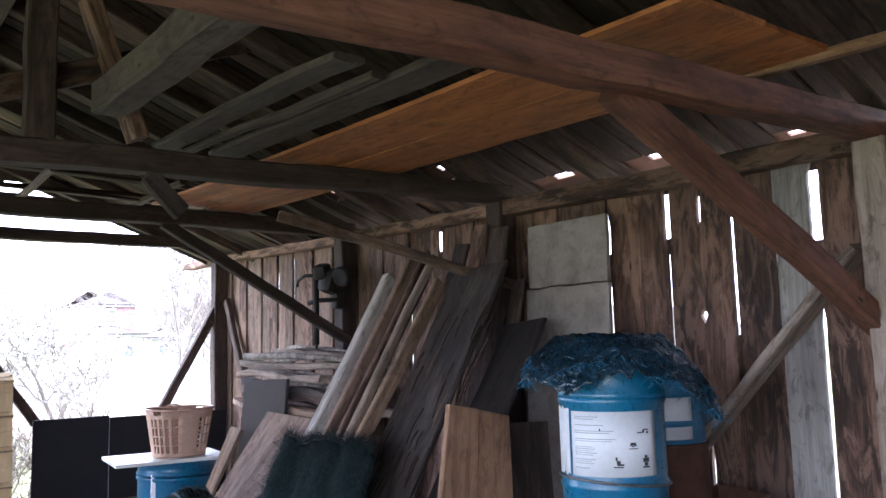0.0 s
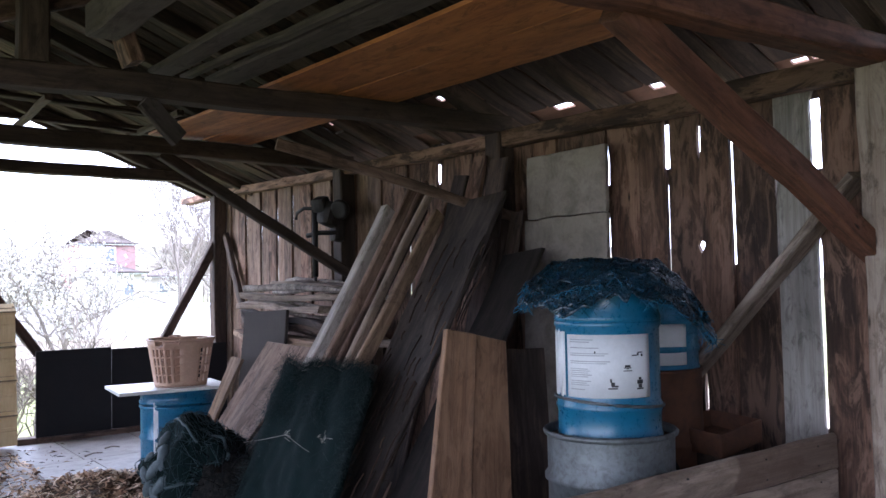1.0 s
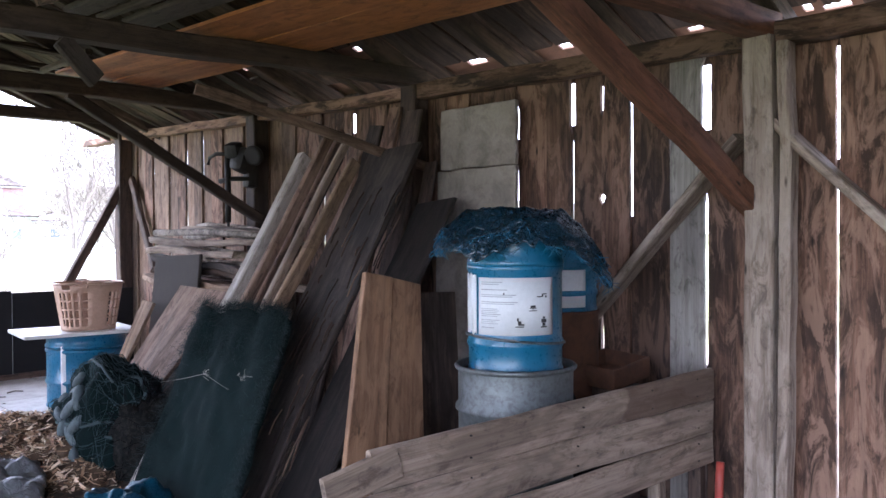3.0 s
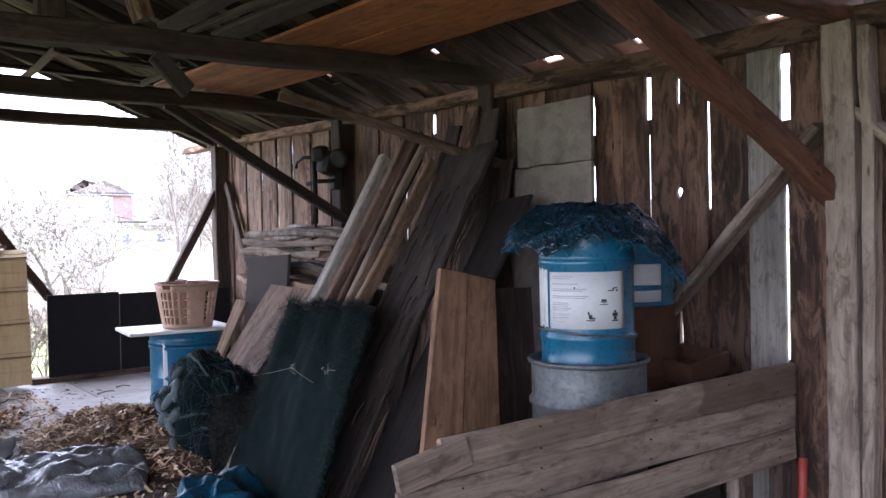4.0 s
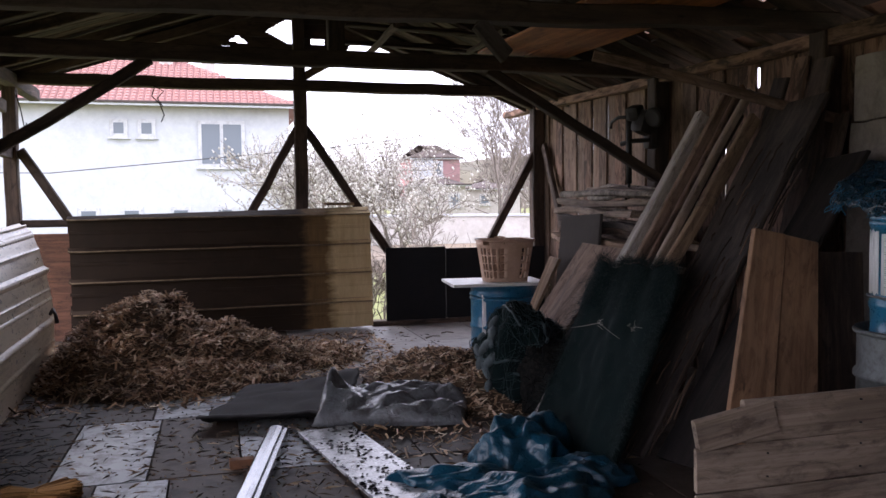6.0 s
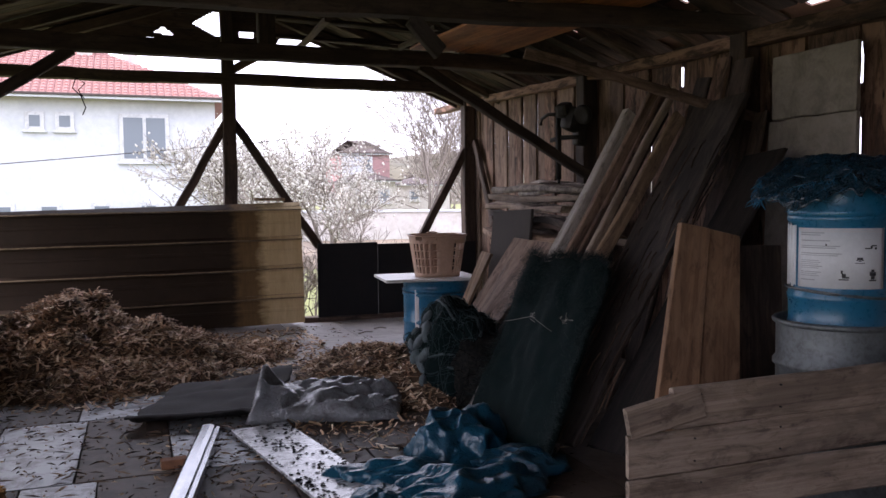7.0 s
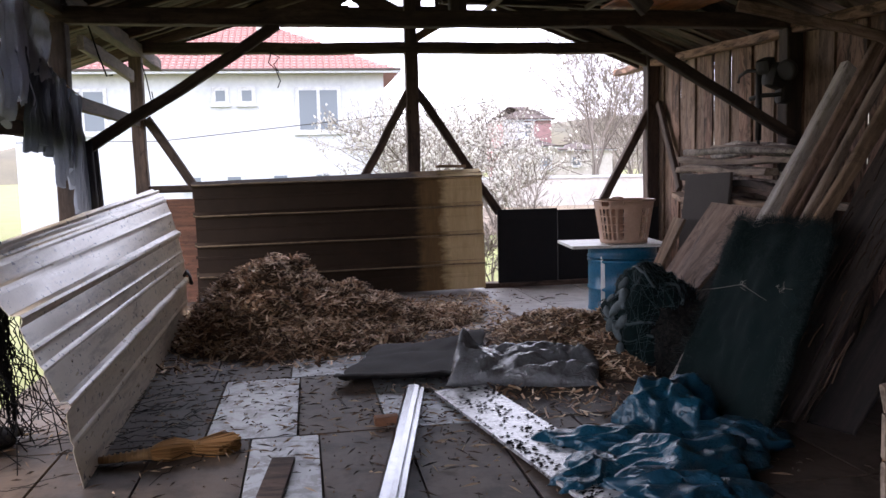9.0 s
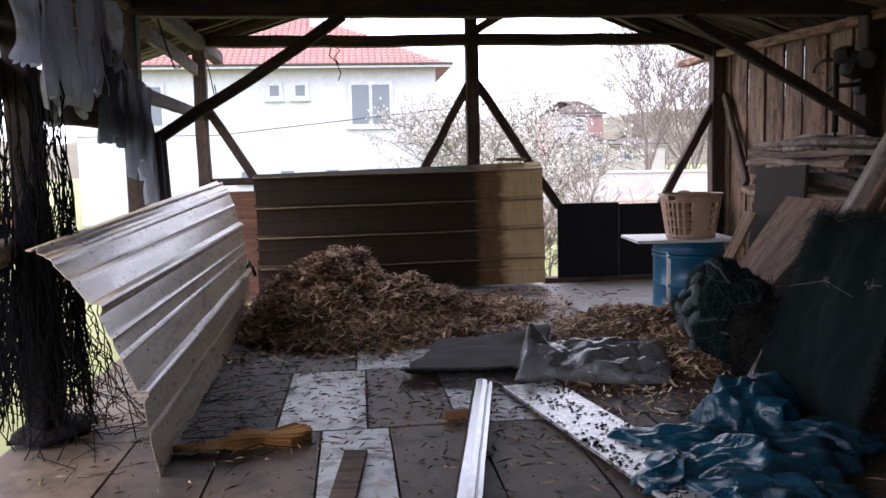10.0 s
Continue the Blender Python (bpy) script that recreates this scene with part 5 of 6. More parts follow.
round_stick("chuck", [(3.66, 6.42, 1.46), (3.66, 6.42, 1.4), (3.67, 6.44, 1.3)], 0.014, IRON, dr, "", 8, 0.7)

# ---------------------------------------------------------------- drums by the wall
can = thing("galvanised_drum", "open galvanised drum with a rolled rim", "drum")
turned("body", [(0.001, 0.02), (0.225, 0.02), (0.232, 0), (0.234, 0.2), (0.243, 0.21), (0.243, 0.225), (0.234, 0.235), (0.234, 0.59), (0.246, 0.6), (0.246, 0.615), (0.234, 0.63), (0.236, 0.762)], GALVANISED, can, "", 64, pose(2.97, 2.87, 0), 0.01)
turned("rim", [(0.237, 0.76), (0.248, 0.765), (0.251, 0.776), (0.243, 0.784), (0.233, 0.778), (0.231, 0.75)], GALVANISED, can, "rolled steel rim", 64, pose(2.97, 2.87, 0), 0.01)
# disc below the rim, its dark colour standing for the shaded inside
turned("inner_lid", [(0.233, 0.752), (0.001, 0.752)], RUST_DARK, can, "dark disc standing for the shaded opening", 64, pose(2.97, 2.87, 0), 0.01)
bd = drum("blue_drum", "blue steel chemical drum with a white hazard label", 0.19, 0.585, BLUE_DRUM, (2.965, 2.865, 0.756), (0.2, 0.715, 0.75))


def wrapped(name, a0, a1, z0, z1, rad, mat, parent, label="", centre=(2.965, 2.865), wob=0.0):
    """A thin sheet bent round a drum, from one bearing to another (degrees)."""
    vs, fs = [], []
    n = 16
    for j in range(2):
        for i in range(n + 1):
            a = radians(a0 + (a1 - a0) * i / n)
            vs.append((centre[0] + rad * math.cos(a), centre[1] + rad * math.sin(a), (z0, z1)[j] + wob * nz(i * 0.5, j * 3, 1)))
    for i in range(n):
        fs.append((i, i + 1, i + n + 2, i + n + 1))
    ob = obj(name, vs, fs, mat, parent, label, True)
    s = ob.modifiers.new("thickness", "SOLIDIFY")
    s.thickness, s.offset = 0.0012, 0
    return ob


CAM_BEARING = 220.0     # towards the open side
lab = wrapped("label", CAM_BEARING - 47, CAM_BEARING + 50, 0.915, 1.14, 0.1925, PAPER, bd, "white hazard label with small print")
wrapped("label", CAM_BEARING - 92, CAM_BEARING - 51, 0.915, 1.15, 0.1935, PAPER, bd, "torn white side label", wob=0.02)
for a0, a1, z in ((-42, -14, 1.122), (-42, -18, 1.114), (-42, -8, 1.093), (-42, 2, 1.073), (-42, -2, 1.066), (-42, 4, 1.045), (-42, 0, 1.038), (-42, -20, 1.018), (-42, -18, 1.011), (-42, -20, 1.004), (-42, -16, 0.997), (-42, -20, 0.99), (-42, -17, 0.975), (-42, -22, 0.968), (-42, -19, 0.961), (-42, -24, 0.945)):
    wrapped("print_line", CAM_BEARING + a0, CAM_BEARING + a1, z - 0.0015, z + 0.0015, 0.1938, INK, lab)


def symbol(a, z, kind_):
    """A small black hazard mark drawn as plain shapes on the label."""
    for da, dz, wa, wz in kind_:
        wrapped("hazard_mark", CAM_BEARING + a + da - wa / 2, CAM_BEARING + a + da + wa / 2, z + dz - wz / 2, z + dz + wz / 2, 0.194, BLACK_INK, lab)


symbol(36, 0.966, ((0, 0.018, 3, 0.008), (0, 0.006, 7, 0.014), (0, -0.008, 4, 0.012), (0, -0.018, 8, 0.005)))
symbol(6, 0.966, ((-2, 0.012, 2, 0.012), (0, 0.0, 4, 0.012), (2, -0.008, 7, 0.006), (0, -0.016, 10, 0.004)))
symbol(22, 1.02, ((0, 0.008, 6, 0.009), (0, 0.0, 3, 0.004), (0, -0.008, 10, 0.003), (-3, 0.002, 2, 0.003), (3, 0.002, 2, 0.003)))
symbol(34, 1.07, ((0, 0.0, 2, 0.01), (-4, -0.004, 6, 0.004), (3, 0.006, 6, 0.004), (5, -0.004, 2, 0.008)))
symbol(-12, 1.078, ((0, 0, 1.5, 0.008),))
hoop = [(2.965 + 0.199 * math.cos(radians(a)), 2.865 + 0.199 * math.sin(radians(a)), 0.888 + 0.018 * math.sin(radians(a - 60))) for a in range(0, 361, 10)]
obj("clamp_ring", *strands([hoop], 0.006, 6), GALVANISED, bd, "loose grey steel ring", True)


def cap_point(th, q, k=0):
    """One layer of the folded cover: th is the bearing, q runs from the middle to the hem."""
    cr, cl_, cf_ = (max(0.0, math.cos(th - radians(b_))) for b_ in (-43, 137, 220))
    reach = 0.262 + 0.075 * cl_ ** 1.5 + 0.14 * cr ** 2 + 0.018 * nz(math.cos(th) * 2.2 + 5 * k, math.sin(th) * 2.2, 31) + 0.014 * nz(math.cos(th) * 9, math.sin(th) * 9 + k, 3)
    reach *= (1.0, 0.93, 0.84)[k]
    rad = reach * q
    over = max(0.0, rad - (0.185, 0.2, 0.19)[k])
    drop = (0.5 + 0.5 * cr ** 4 + 0.75 * cf_ ** 3) * over + 1.2 * over * over
    x, y = rad * math.cos(th), rad * math.sin(th)
    a, v = x * 0.73 - y * 0.68, x * 0.68 + y * 0.73
    wv = 0.08 * nz(a * 4, v * 4, 77 + k)
    fold = 0.11 * (0.2 - abs(nz(a * 2.6 + k, (v + wv) * 9, 32 + k))) + 0.05 * (0.25 - abs(nz(a * 8 + 4, (v + wv) * 20, 7 + k))) + 0.006 * nz(x * 40, y * 40, 2)
    fold = max(fold, -0.012) * min(1.0, 0.35 + 5 * q * q)
    sag = 0.035 * nz(a * 6 + k, v * 6, 15) * q ** 3
    return Vector((2.965 + x, 2.865 + y, 1.354 + 0.014 * k - drop + fold + sag))


tc_ = thing("tarpaulin_cover", "frayed dark blue woven plastic folded over the drum", "tarpaulin")
nth, nq = 190, 70
for k in range(3):
    cv, cf = [], []
    for j in range(nq + 1):
        for i in range(nth):
            cv.append(cap_point(math.tau * i / nth, max(0.01, j / nq), k))
    for j in range(nq):
        for i in range(nth):
            a, b_ = j * nth + i, j * nth + (i + 1) % nth
            cf.append((a, b_, b_ + nth, a + nth))
    st_ = obj("fold", cv, cf, TARP_COVER, tc_, "", True).modifiers.new("thickness", "SOLIDIFY")
    st_.thickness, st_.offset = 0.004, 0
lines = []
for i in range(420):
    c = cap_point(r.uniform(0, math.tau), r.uniform(0.93, 1.0), i % 2)
    lines.append([c, c + Vector((r.gauss(0, 0.012), r.gauss(0, 0.012), -0.012)), c + Vector((r.gauss(0, 0.025), r.gauss(0, 0.025), -r.uniform(0.01, 0.05)))])
obj("fringe", *strands(lines, 0.0014), islands("blue_fibre", [(0, (0.01, 0.06, 0.11)), (1, (0.03, 0.16, 0.27))]), tc_)
rd = drum("rusty_drum", "rusty brown steel drum behind the blue one", 0.2, 0.95, RUST_DARK, (3.56, 3.12, 0), (0.33, 0.66))
wd = drum("small_drum", "white labelled blue drum standing on the rusty one", 0.19, 0.3, BLUE_DRUM, (3.56, 3.12, 0.945), (0.3, 0.7))
wrapped("label", 170, 262, 0.97, 1.16, 0.1935, PAPER, wd, "white paper label", (3.56, 3.12))
rt = thing("rusty_tray", "rusty open steel tray leaning by the wall", "tray")
pan = box_bm(0.3, 0.26, 0.1, 0.008)
for fc in [q for q in pan.faces if q.normal.z > 0.9 and q.calc_area() > 0.02]:
    ins = bmesh.ops.inset_region(pan, faces=[fc], thickness=0.012)
    bmesh.ops.translate(pan, verts=fc.verts[:], vec=(0, 0, -0.07))
part("pan", pan, RUST_DARK, rt, m=pose(3.68, 2.9, 0.67, 4, -6, 0))
part("stand", box_bm(0.22, 0.2, 0.6, 0.01), W_DARK, rt, m=pose(3.68, 2.9, 0.3))
th = thing("wheel_rim", "dark rusty wheel rim leaning on the drum", "wheel rim")
turned("rim", [(0.27, -0.05), (0.3, -0.06), (0.31, -0.04), (0.29, -0.02), (0.29, 0.02), (0.31, 0.04), (0.3, 0.06), (0.27, 0.05), (0.26, 0), (0.27, -0.05)], RUST, th, "", 40, pose(3.34, 2.93, 0.4, 0, 72, -40))
turned("tyre_wall", [(0.3, -0.07), (0.35, -0.08), (0.365, 0), (0.35, 0.08), (0.3, 0.07)], BLACK_BOARD, th, "black rubber tyre", 40, pose(3.34, 2.93, 0.4, 0, 72, -40))

# plank partition in front of the drums
# bench plank with a darker brown stretch over part of its length
W_BAND = wood("banded_bench_plank", (0.14, 0.096, 0.07), (0.27, 0.2, 0.15), (0.41, 0.325, 0.26), 0.8, (0.55, 30, 30), 0.5, 0.1, True, 0.25)
wn_, wk_ = W_BAND.node_tree.nodes, W_BAND.node_tree.links
wb_ = wn_["Principled BSDF"]
wx_ = wn_.new("ShaderNodeSeparateXYZ")
wk_.new(coords(wn_, wk_, (1, 1, 1), False), wx_.inputs[0])
ws_ = wn_.new("ShaderNodeMath")
ws_.operation = "MULTIPLY_ADD"
ws_.inputs[1].default_value = 0.9
wk_.new(noise_tex(wn_, wk_, coords(wn_, wk_, (1, 2, 2), False), 2.2, 4, 0.5), ws_.inputs[0])
wk_.new(wx_.outputs[0], ws_.inputs[2])
wr_ = ramp(wn_, [(0.55, (0, 0, 0)), (0.565, (0.75, 0.75, 0.75)), (0.83, (0.6, 0.6, 0.6)), (0.86, (0.15, 0.15, 0.15))])
wd_ = wn_.new("ShaderNodeMath")
wd_.operation, wd_.inputs[1].default_value = "DIVIDE", 3.0
wk_.new(ws_.outputs[0], wd_.inputs[0])
wk_.new(wd_.outputs[0], wr_.inputs[0])
wk_.new(mix(wn_, wk_, wr_.outputs[0], wb_.inputs["Base Color"].links[0].from_socket, (0.085, 0.05, 0.033)), wb_.inputs["Base Color"])
pt = thing("plank_partition", "low partition of wide pale planks with a stepped top", "partition")
for k, (zl, zr, h) in enumerate(((0.565, 0.635, 0.14), (0.42, 0.495, 0.145), (0.27, 0.35, 0.145))):
    x0 = 1.86 if k else 2.02
    f = (x0 - 1.86) / (3.84 - 1.86)
    timber("plank", (x0, 2.66 - 0.2 * f, zl + (zr - zl) * f + (0.0)), (3.83, 2.46, zr), 0.028, h, W_BENCH if k else W_BAND, pt, wav=0.003)
    for xn in (2.1, 2.42, 2.95, 3.42, 3.72):
        fn_ = (xn + rnd.uniform(-0.03, 0.03) - 1.86) / (3.84 - 1.86)
        for dz in (-0.035, 0.04):
            turned("nail", [(0.0005, 0.002), (0.003, 0.0015), (0.0036, -0.006)], IRON, pt, "", 8, pose(1.86 + 1.98 * fn_, 2.66 - 0.2 * fn_ - 0.016, zl + (zr - zl) * fn_ + dz, 90, 0, 6))
timber("plank", (1.86, 2.656, 0.525), (2.12, 2.63, 0.585), 0.027, 0.11, W_BENCH, pt, wav=0.002)
timber("post", (1.98, 2.69, 0.0), (1.98, 2.69, 0.55), 0.06, 0.06, W_BENCH, pt, up=(0, 1, 0))
timber("post", (3.5, 2.54, 0.0), (3.5, 2.54, 0.6), 0.06, 0.06, W_PALE, pt, up=(0, 1, 0))
timber("post", (3.77, 2.5, 0.0), (3.77, 2.5, 0.66), 0.06, 0.06, W_DARK, pt, up=(0, 1, 0))
round_stick("red_handle", [(3.78, 2.4, 0.0), (3.79, 2.4, 0.2), (3.8, 2.4, 0.3)], 0.018, surface("red_paint", (0.3, 0.04, 0.03), (0.36, 0.06, 0.04), 0.5), pt, "red painted tool handle", 8, 1)
rh = tagged(round_stick("tool_handle", [(2.9, 6.95, 0.02), (3.02, 6.86, 0.4), (3.1, 6.8, 0.66)], 0.016, W_GREY, None, "", 8, 1), "grey wooden tool handle leaning beside the drum", "tool handle")

# ---------------------------------------------------------------- nets
def lump(c, rad, seed, n=40, mz=24, amp=0.22):
    vs, fs = [], []
    for j in range(mz + 1):
        ph = math.pi * j / mz
        for i in range(n):
            th_ = math.tau * i / n
            d = Vector((math.sin(ph) * math.cos(th_), math.sin(ph) * math.sin(th_), math.cos(ph)))
            k = 1 + amp * nz(d.x * 2 + seed, d.y * 2, d.z * 2) + amp * 0.4 * nz(d.x * 6, d.y * 6 + seed, d.z * 6)
            vs.append(Vector((c[0] + d.x * rad[0] * k, c[1] + d.y * rad[1] * k, max(0.012, c[2] + d.z * rad[2] * k))))
    for j in range(mz):
        for i in range(n):
            a, b_ = j * n + i, j * n + (i + 1) % n
            fs.append((a, a + n, b_ + n, b_))
    return vs, fs


ROPE_TEAL = surface("faded_teal_rope", (0.045, 0.07, 0.074), (0.02, 0.036, 0.04), 0.8, 0, 14, 80, (0.012, 0.018, 0.02), 0.6, 0.3)
nb = thing("net_bundle", "bundle of dark teal fishing net with grey floats", "fishing net")
lv, lf = lump((2.3, 5.3, 0.27), (0.25, 0.34, 0.33), 4, 48, 30, 0.34)
obj("net_core", lv, lf, NET_GREEN, nb, "", True)


def lump_arc(c, rad, seed, amp, axis, t0, t1, lift, n=16):
    """A line laid over the surface of a lump, in the plane across an axis."""
    a = axis.orthogonal().normalized()
    b_ = axis.cross(a).normalized()
    pts = []
    for q in range(n):
        t = t0 + (t1 - t0) * q / (n - 1)
        d = (a * math.cos(t) + b_ * math.sin(t) + axis * 0.1 * nz(t * 2, seed, lift * 90)).normalized()
        k = 1 + amp * nz(d.x * 2 + seed, d.y * 2, d.z * 2) + amp * 0.4 * nz(d.x * 6, d.y * 6 + seed, d.z * 6)
        p = Vector((c[0] + d.x * (rad[0] * k + lift), c[1] + d.y * (rad[1] * k + lift), c[2] + d.z * (rad[2] * k + lift)))
        pts.append(Vector((p.x, p.y, max(0.014, p.z))))
    return pts


fine, bands = [], []
for i in range(230):
    ax = Vector((r.gauss(0, 1), r.gauss(0, 1), r.gauss(0, 0.7))).normalized()
    t0 = r.uniform(0, math.tau)
    fine.append(lump_arc((2.3, 5.3, 0.27), (0.25, 0.34, 0.33), 4, 0.34, ax, t0, t0 + r.uniform(0.8, 2.4), 0.006 + 0.01 * r.random()))
for i in range(6):
    ax = Vector((r.gauss(0, 1), r.gauss(0.2, 0.8), r.gauss(0, 0.5))).normalized()
    t0 = r.uniform(0, math.tau)
    bands.append(lump_arc((2.3, 5.3, 0.27), (0.25, 0.34, 0.33), 4, 0.34, ax, t0, t0 + r.uniform(1.2, 2.6), 0.012))
obj("net_webbing", *strands(fine, 0.0015), NET_TEAL, nb)["kind"] = "stuff"
for b_pts in bands:
    obj("rope", *strands([b_pts], r.uniform(0.006, 0.012), 6), ROPE_TEAL, nb, "faded teal rope band", True)
lv3, lf3 = lump((2.36, 5.0, 0.2), (0.2, 0.22, 0.24), 14, 36, 24, 0.3)
obj("black_tangle", lv3, lf3, surface("black_tangle_mass", (0.004, 0.005, 0.005), (0.011, 0.011, 0.011), 0.95, 0, 20, 90, gloss=0.05), nb, "tangle of black netting", True)
lines = []
for i in range(700):
    v = lv3[r.randrange(len(lv3))]
    d = (v - Vector((2.36, 5.0, 0.2))).normalized() + Vector((r.gauss(0, 0.6), r.gauss(0, 0.6), r.gauss(0, 0.6)))
    lines.append([v, v + d * 0.03, v + d * r.uniform(0.04, 0.09) + Vector((0, 0, -0.015))])
obj("tangle_fuzz", *strands([[Vector((p.x, p.y, max(0.012, p.z))) for p in q] for q in lines], 0.0016), NET_BLACK, nb)["kind"] = "stuff"
for k in range(14):
    el, az = radians(48 - 6.2 * k), radians(168 + 26 * (k % 2) + rnd.uniform(-8, 8))
    d = Vector((math.cos(el) * math.cos(az), math.cos(el) * math.sin(az), math.sin(el)))
    kk = 1 + 0.34 * nz(d.x * 2 + 4, d.y * 2, d.z * 2) + 0.136 * nz(d.x * 6, d.y * 6 + 4, d.z * 6)
    at = Vector((2.3 + d.x * (0.25 * kk + 0.012), 5.3 + d.y * (0.34 * kk + 0.012), max(0.035, 0.27 + d.z * (0.33 * kk + 0.012))))
    side = d.cross(Vector((0, 0, 1))).normalized()
    ax = (d.cross(side) * rnd.uniform(0.3, 0.9) + side * rnd.uniform(0.3, 0.8) * (1 if k % 3 else -1)).normalized()
    fs_ = rnd.uniform(0.8, 1.15)
    lv2, lf2 = lump((0, 0, 0.2), (0.027 * fs_, 0.027 * fs_, 0.07 * fs_), k, 14, 14, 0.08)
    fl = obj("float", [v - Vector((0, 0, 0.2)) for v in lv2], lf2, FLOAT, nb, "", True)
    x_ = ax.orthogonal().normalized()
    m_f = Matrix((x_, ax.cross(x_), ax)).transposed().to_4x4()
    m_f.translation = at
    fl.matrix_world = m_f


def green_shape(u, v):
    return (0.025 * nz(u * 4, v * 3, 41) + 0.012 * nz(u * 11, v * 9, 42), 0.02 * nz(u * 4, v * 3, 43) + 0.03 * nz(v * 6, 1, 47), 0.015 * nz(u * 5, v * 4, 44) + 0.06 * nz(u * 5, 0.3, 45) * (1 - v) + 0.012 * nz(u * 2, v * 13, 46) - 0.03 * abs(2 * u - 1) ** 6 * (1 - v) ** 2)


gn_ = cloth("green_net", (2.68, 4.98, 0.88), (0.04, -0.84, 0.05), (-0.6, -0.42, -0.87), 50, 50, green_shape, NET_GREEN, None, "", 0.035)
tagged(gn_, "folded dark green shade net leaning on the planks", "shade net")
lines = []
for i in range(4200):
    u = r.random() if i < 2600 else r.choice((r.random() ** 3 * 0.12, 1 - r.random() ** 3 * 0.12))
    v = r.random() ** 3 * 0.3 if i < 2400 else r.random()
    c = Vector((2.68, 4.98, 0.88)) + Vector((0.04, -0.84, 0.05)) * u + Vector((-0.6, -0.42, -0.87)) * v + Vector(green_shape(u, v)) + Vector((-0.02, -0.01, 0.02))
    d = (Vector((0.4, 0.2, 0.62)) if i < 2400 else Vector((-0.3, -0.2, -0.3)) if i < 2600 else Vector((-0.1, 0.6 if u < 0.5 else -0.6, 0.1))) + Vector((r.gauss(0, 0.35), r.gauss(0, 0.35), r.gauss(0, 0.3)))
    lines.append([c, c + d * r.uniform(0.01, 0.03), c + d * r.uniform(0.03, 0.07) + Vector((r.gauss(0, 0.02), r.gauss(0, 0.02), r.gauss(-0.01, 0.015)))])
obj("fringe", *strands(lines, 0.0006), islands("green_fibre", [(0, (0.003, 0.008, 0.008)), (1, (0.008, 0.018, 0.018))]), gn_)
lines = []
main = [Vector((2.390, 4.896, 0.522)), Vector((2.420, 4.693, 0.563)), Vector((2.450, 4.517, 0.605))]
lines.append(main)
for at, sp, count in ((main[-1], 0.012, 9), (Vector((2.465, 4.172, 0.624)), 0.02, 16)):
    for i in range(count):
        p = at + Vector((r.gauss(0, sp * 0.6), -r.gauss(0, sp), r.gauss(0, sp * 0.6)))
        e = p + Vector((0.01, r.gauss(0, 0.018), r.gauss(0, 0.012)))
        lines.append([p, (p + e) / 2 + Vector((-0.004, 0, 0.003)), e])
lines.append([main[-1], Vector((2.429, 4.298, 0.573)), Vector((2.447, 4.215, 0.548))])
tagged(obj("plant_stalk", *strands(lines, 0.0012), islands("pale_dry_stalk", [(0, (0.12, 0.11, 0.09)), (1, (0.4, 0.37, 0.32))])), "pale dry plant stalks caught in the shade net", "dry stalks", kind="stuff")

# black net hanging round the post of the open side
rail_log = tagged(round_stick("log_rail", [(-1.52, 2.6, 0.874), (-1.5, 3.4, 0.884), (-1.49, 4.5, 0.894)], 0.07, BARK, None, "", 12, 1.0), "thick weathered log rail fixed to the post", "log")
bn = thing("black_net", "black fishing net hanging in strands round the post", "fishing net")
lines = []
for i in range(330):
    a, rr = r.uniform(0, math.tau), abs(r.gauss(0.1, 0.07)) + 0.05
    rr = min(rr, 0.16)
    if i > 250:
        rr = r.uniform(0.1, 0.3)
        a = r.choice((r.uniform(2.2, 4.4), r.uniform(-0.9, 0.6)))
    z = r.uniform(0.7, 1.75) if i < 250 else r.uniform(0.3, 0.8)
    zend = r.uniform(0.02, 0.5)
    x, y = -1.4 + rr * math.cos(a), 4.5 + rr * math.sin(a)
    pts = []
    k = 12
    for q in range(k):
        t = q / (k - 1)
        zz = z + (zend - z) * t
        pts.append(Vector((x + 0.035 * nz(i, zz * 4, 1) + 0.05 * t * math.cos(a) + (r.gauss(0, 0.012)), y + 0.035 * nz(i, zz * 4, 2) + 0.05 * t * math.sin(a) + r.gauss(0, 0.012), max(0.012, zz))))
    if i % 9 == 0:
        e = pts[-1]
        pts += [Vector((e.x + r.gauss(0.08, 0.08), e.y + r.gauss(0, 0.08), max(0.012, e.z - 0.1))), Vector((e.x + r.gauss(0.16, 0.14), e.y + r.gauss(0, 0.15), 0.015))]
    lines.append(pts)
obj("webbing", *strands(lines, 0.0032), NET_BLACK, bn)["kind"] = "stuff"
lv, lf = lump((-1.4, 4.5, 0.5), (0.088, 0.088, 0.7), 9, 28, 30, 0.25)
obj("net_core", lv, lf, surface("black_net_mass", (0.004, 0.004, 0.005), (0.01, 0.009, 0.01), 0.9, 0, 20, 90, gloss=0.05), bn, "", True)
lv, lf = lump((-1.38, 4.56, 0.03), (0.17, 0.2, 0.06), 19, 28, 12, 0.35)
obj("net_foot", lv, lf, surface("black_net_pile", (0.004, 0.004, 0.005), (0.01, 0.009, 0.01), 0.9, 0, 20, 90, gloss=0.05), bn, "", True)
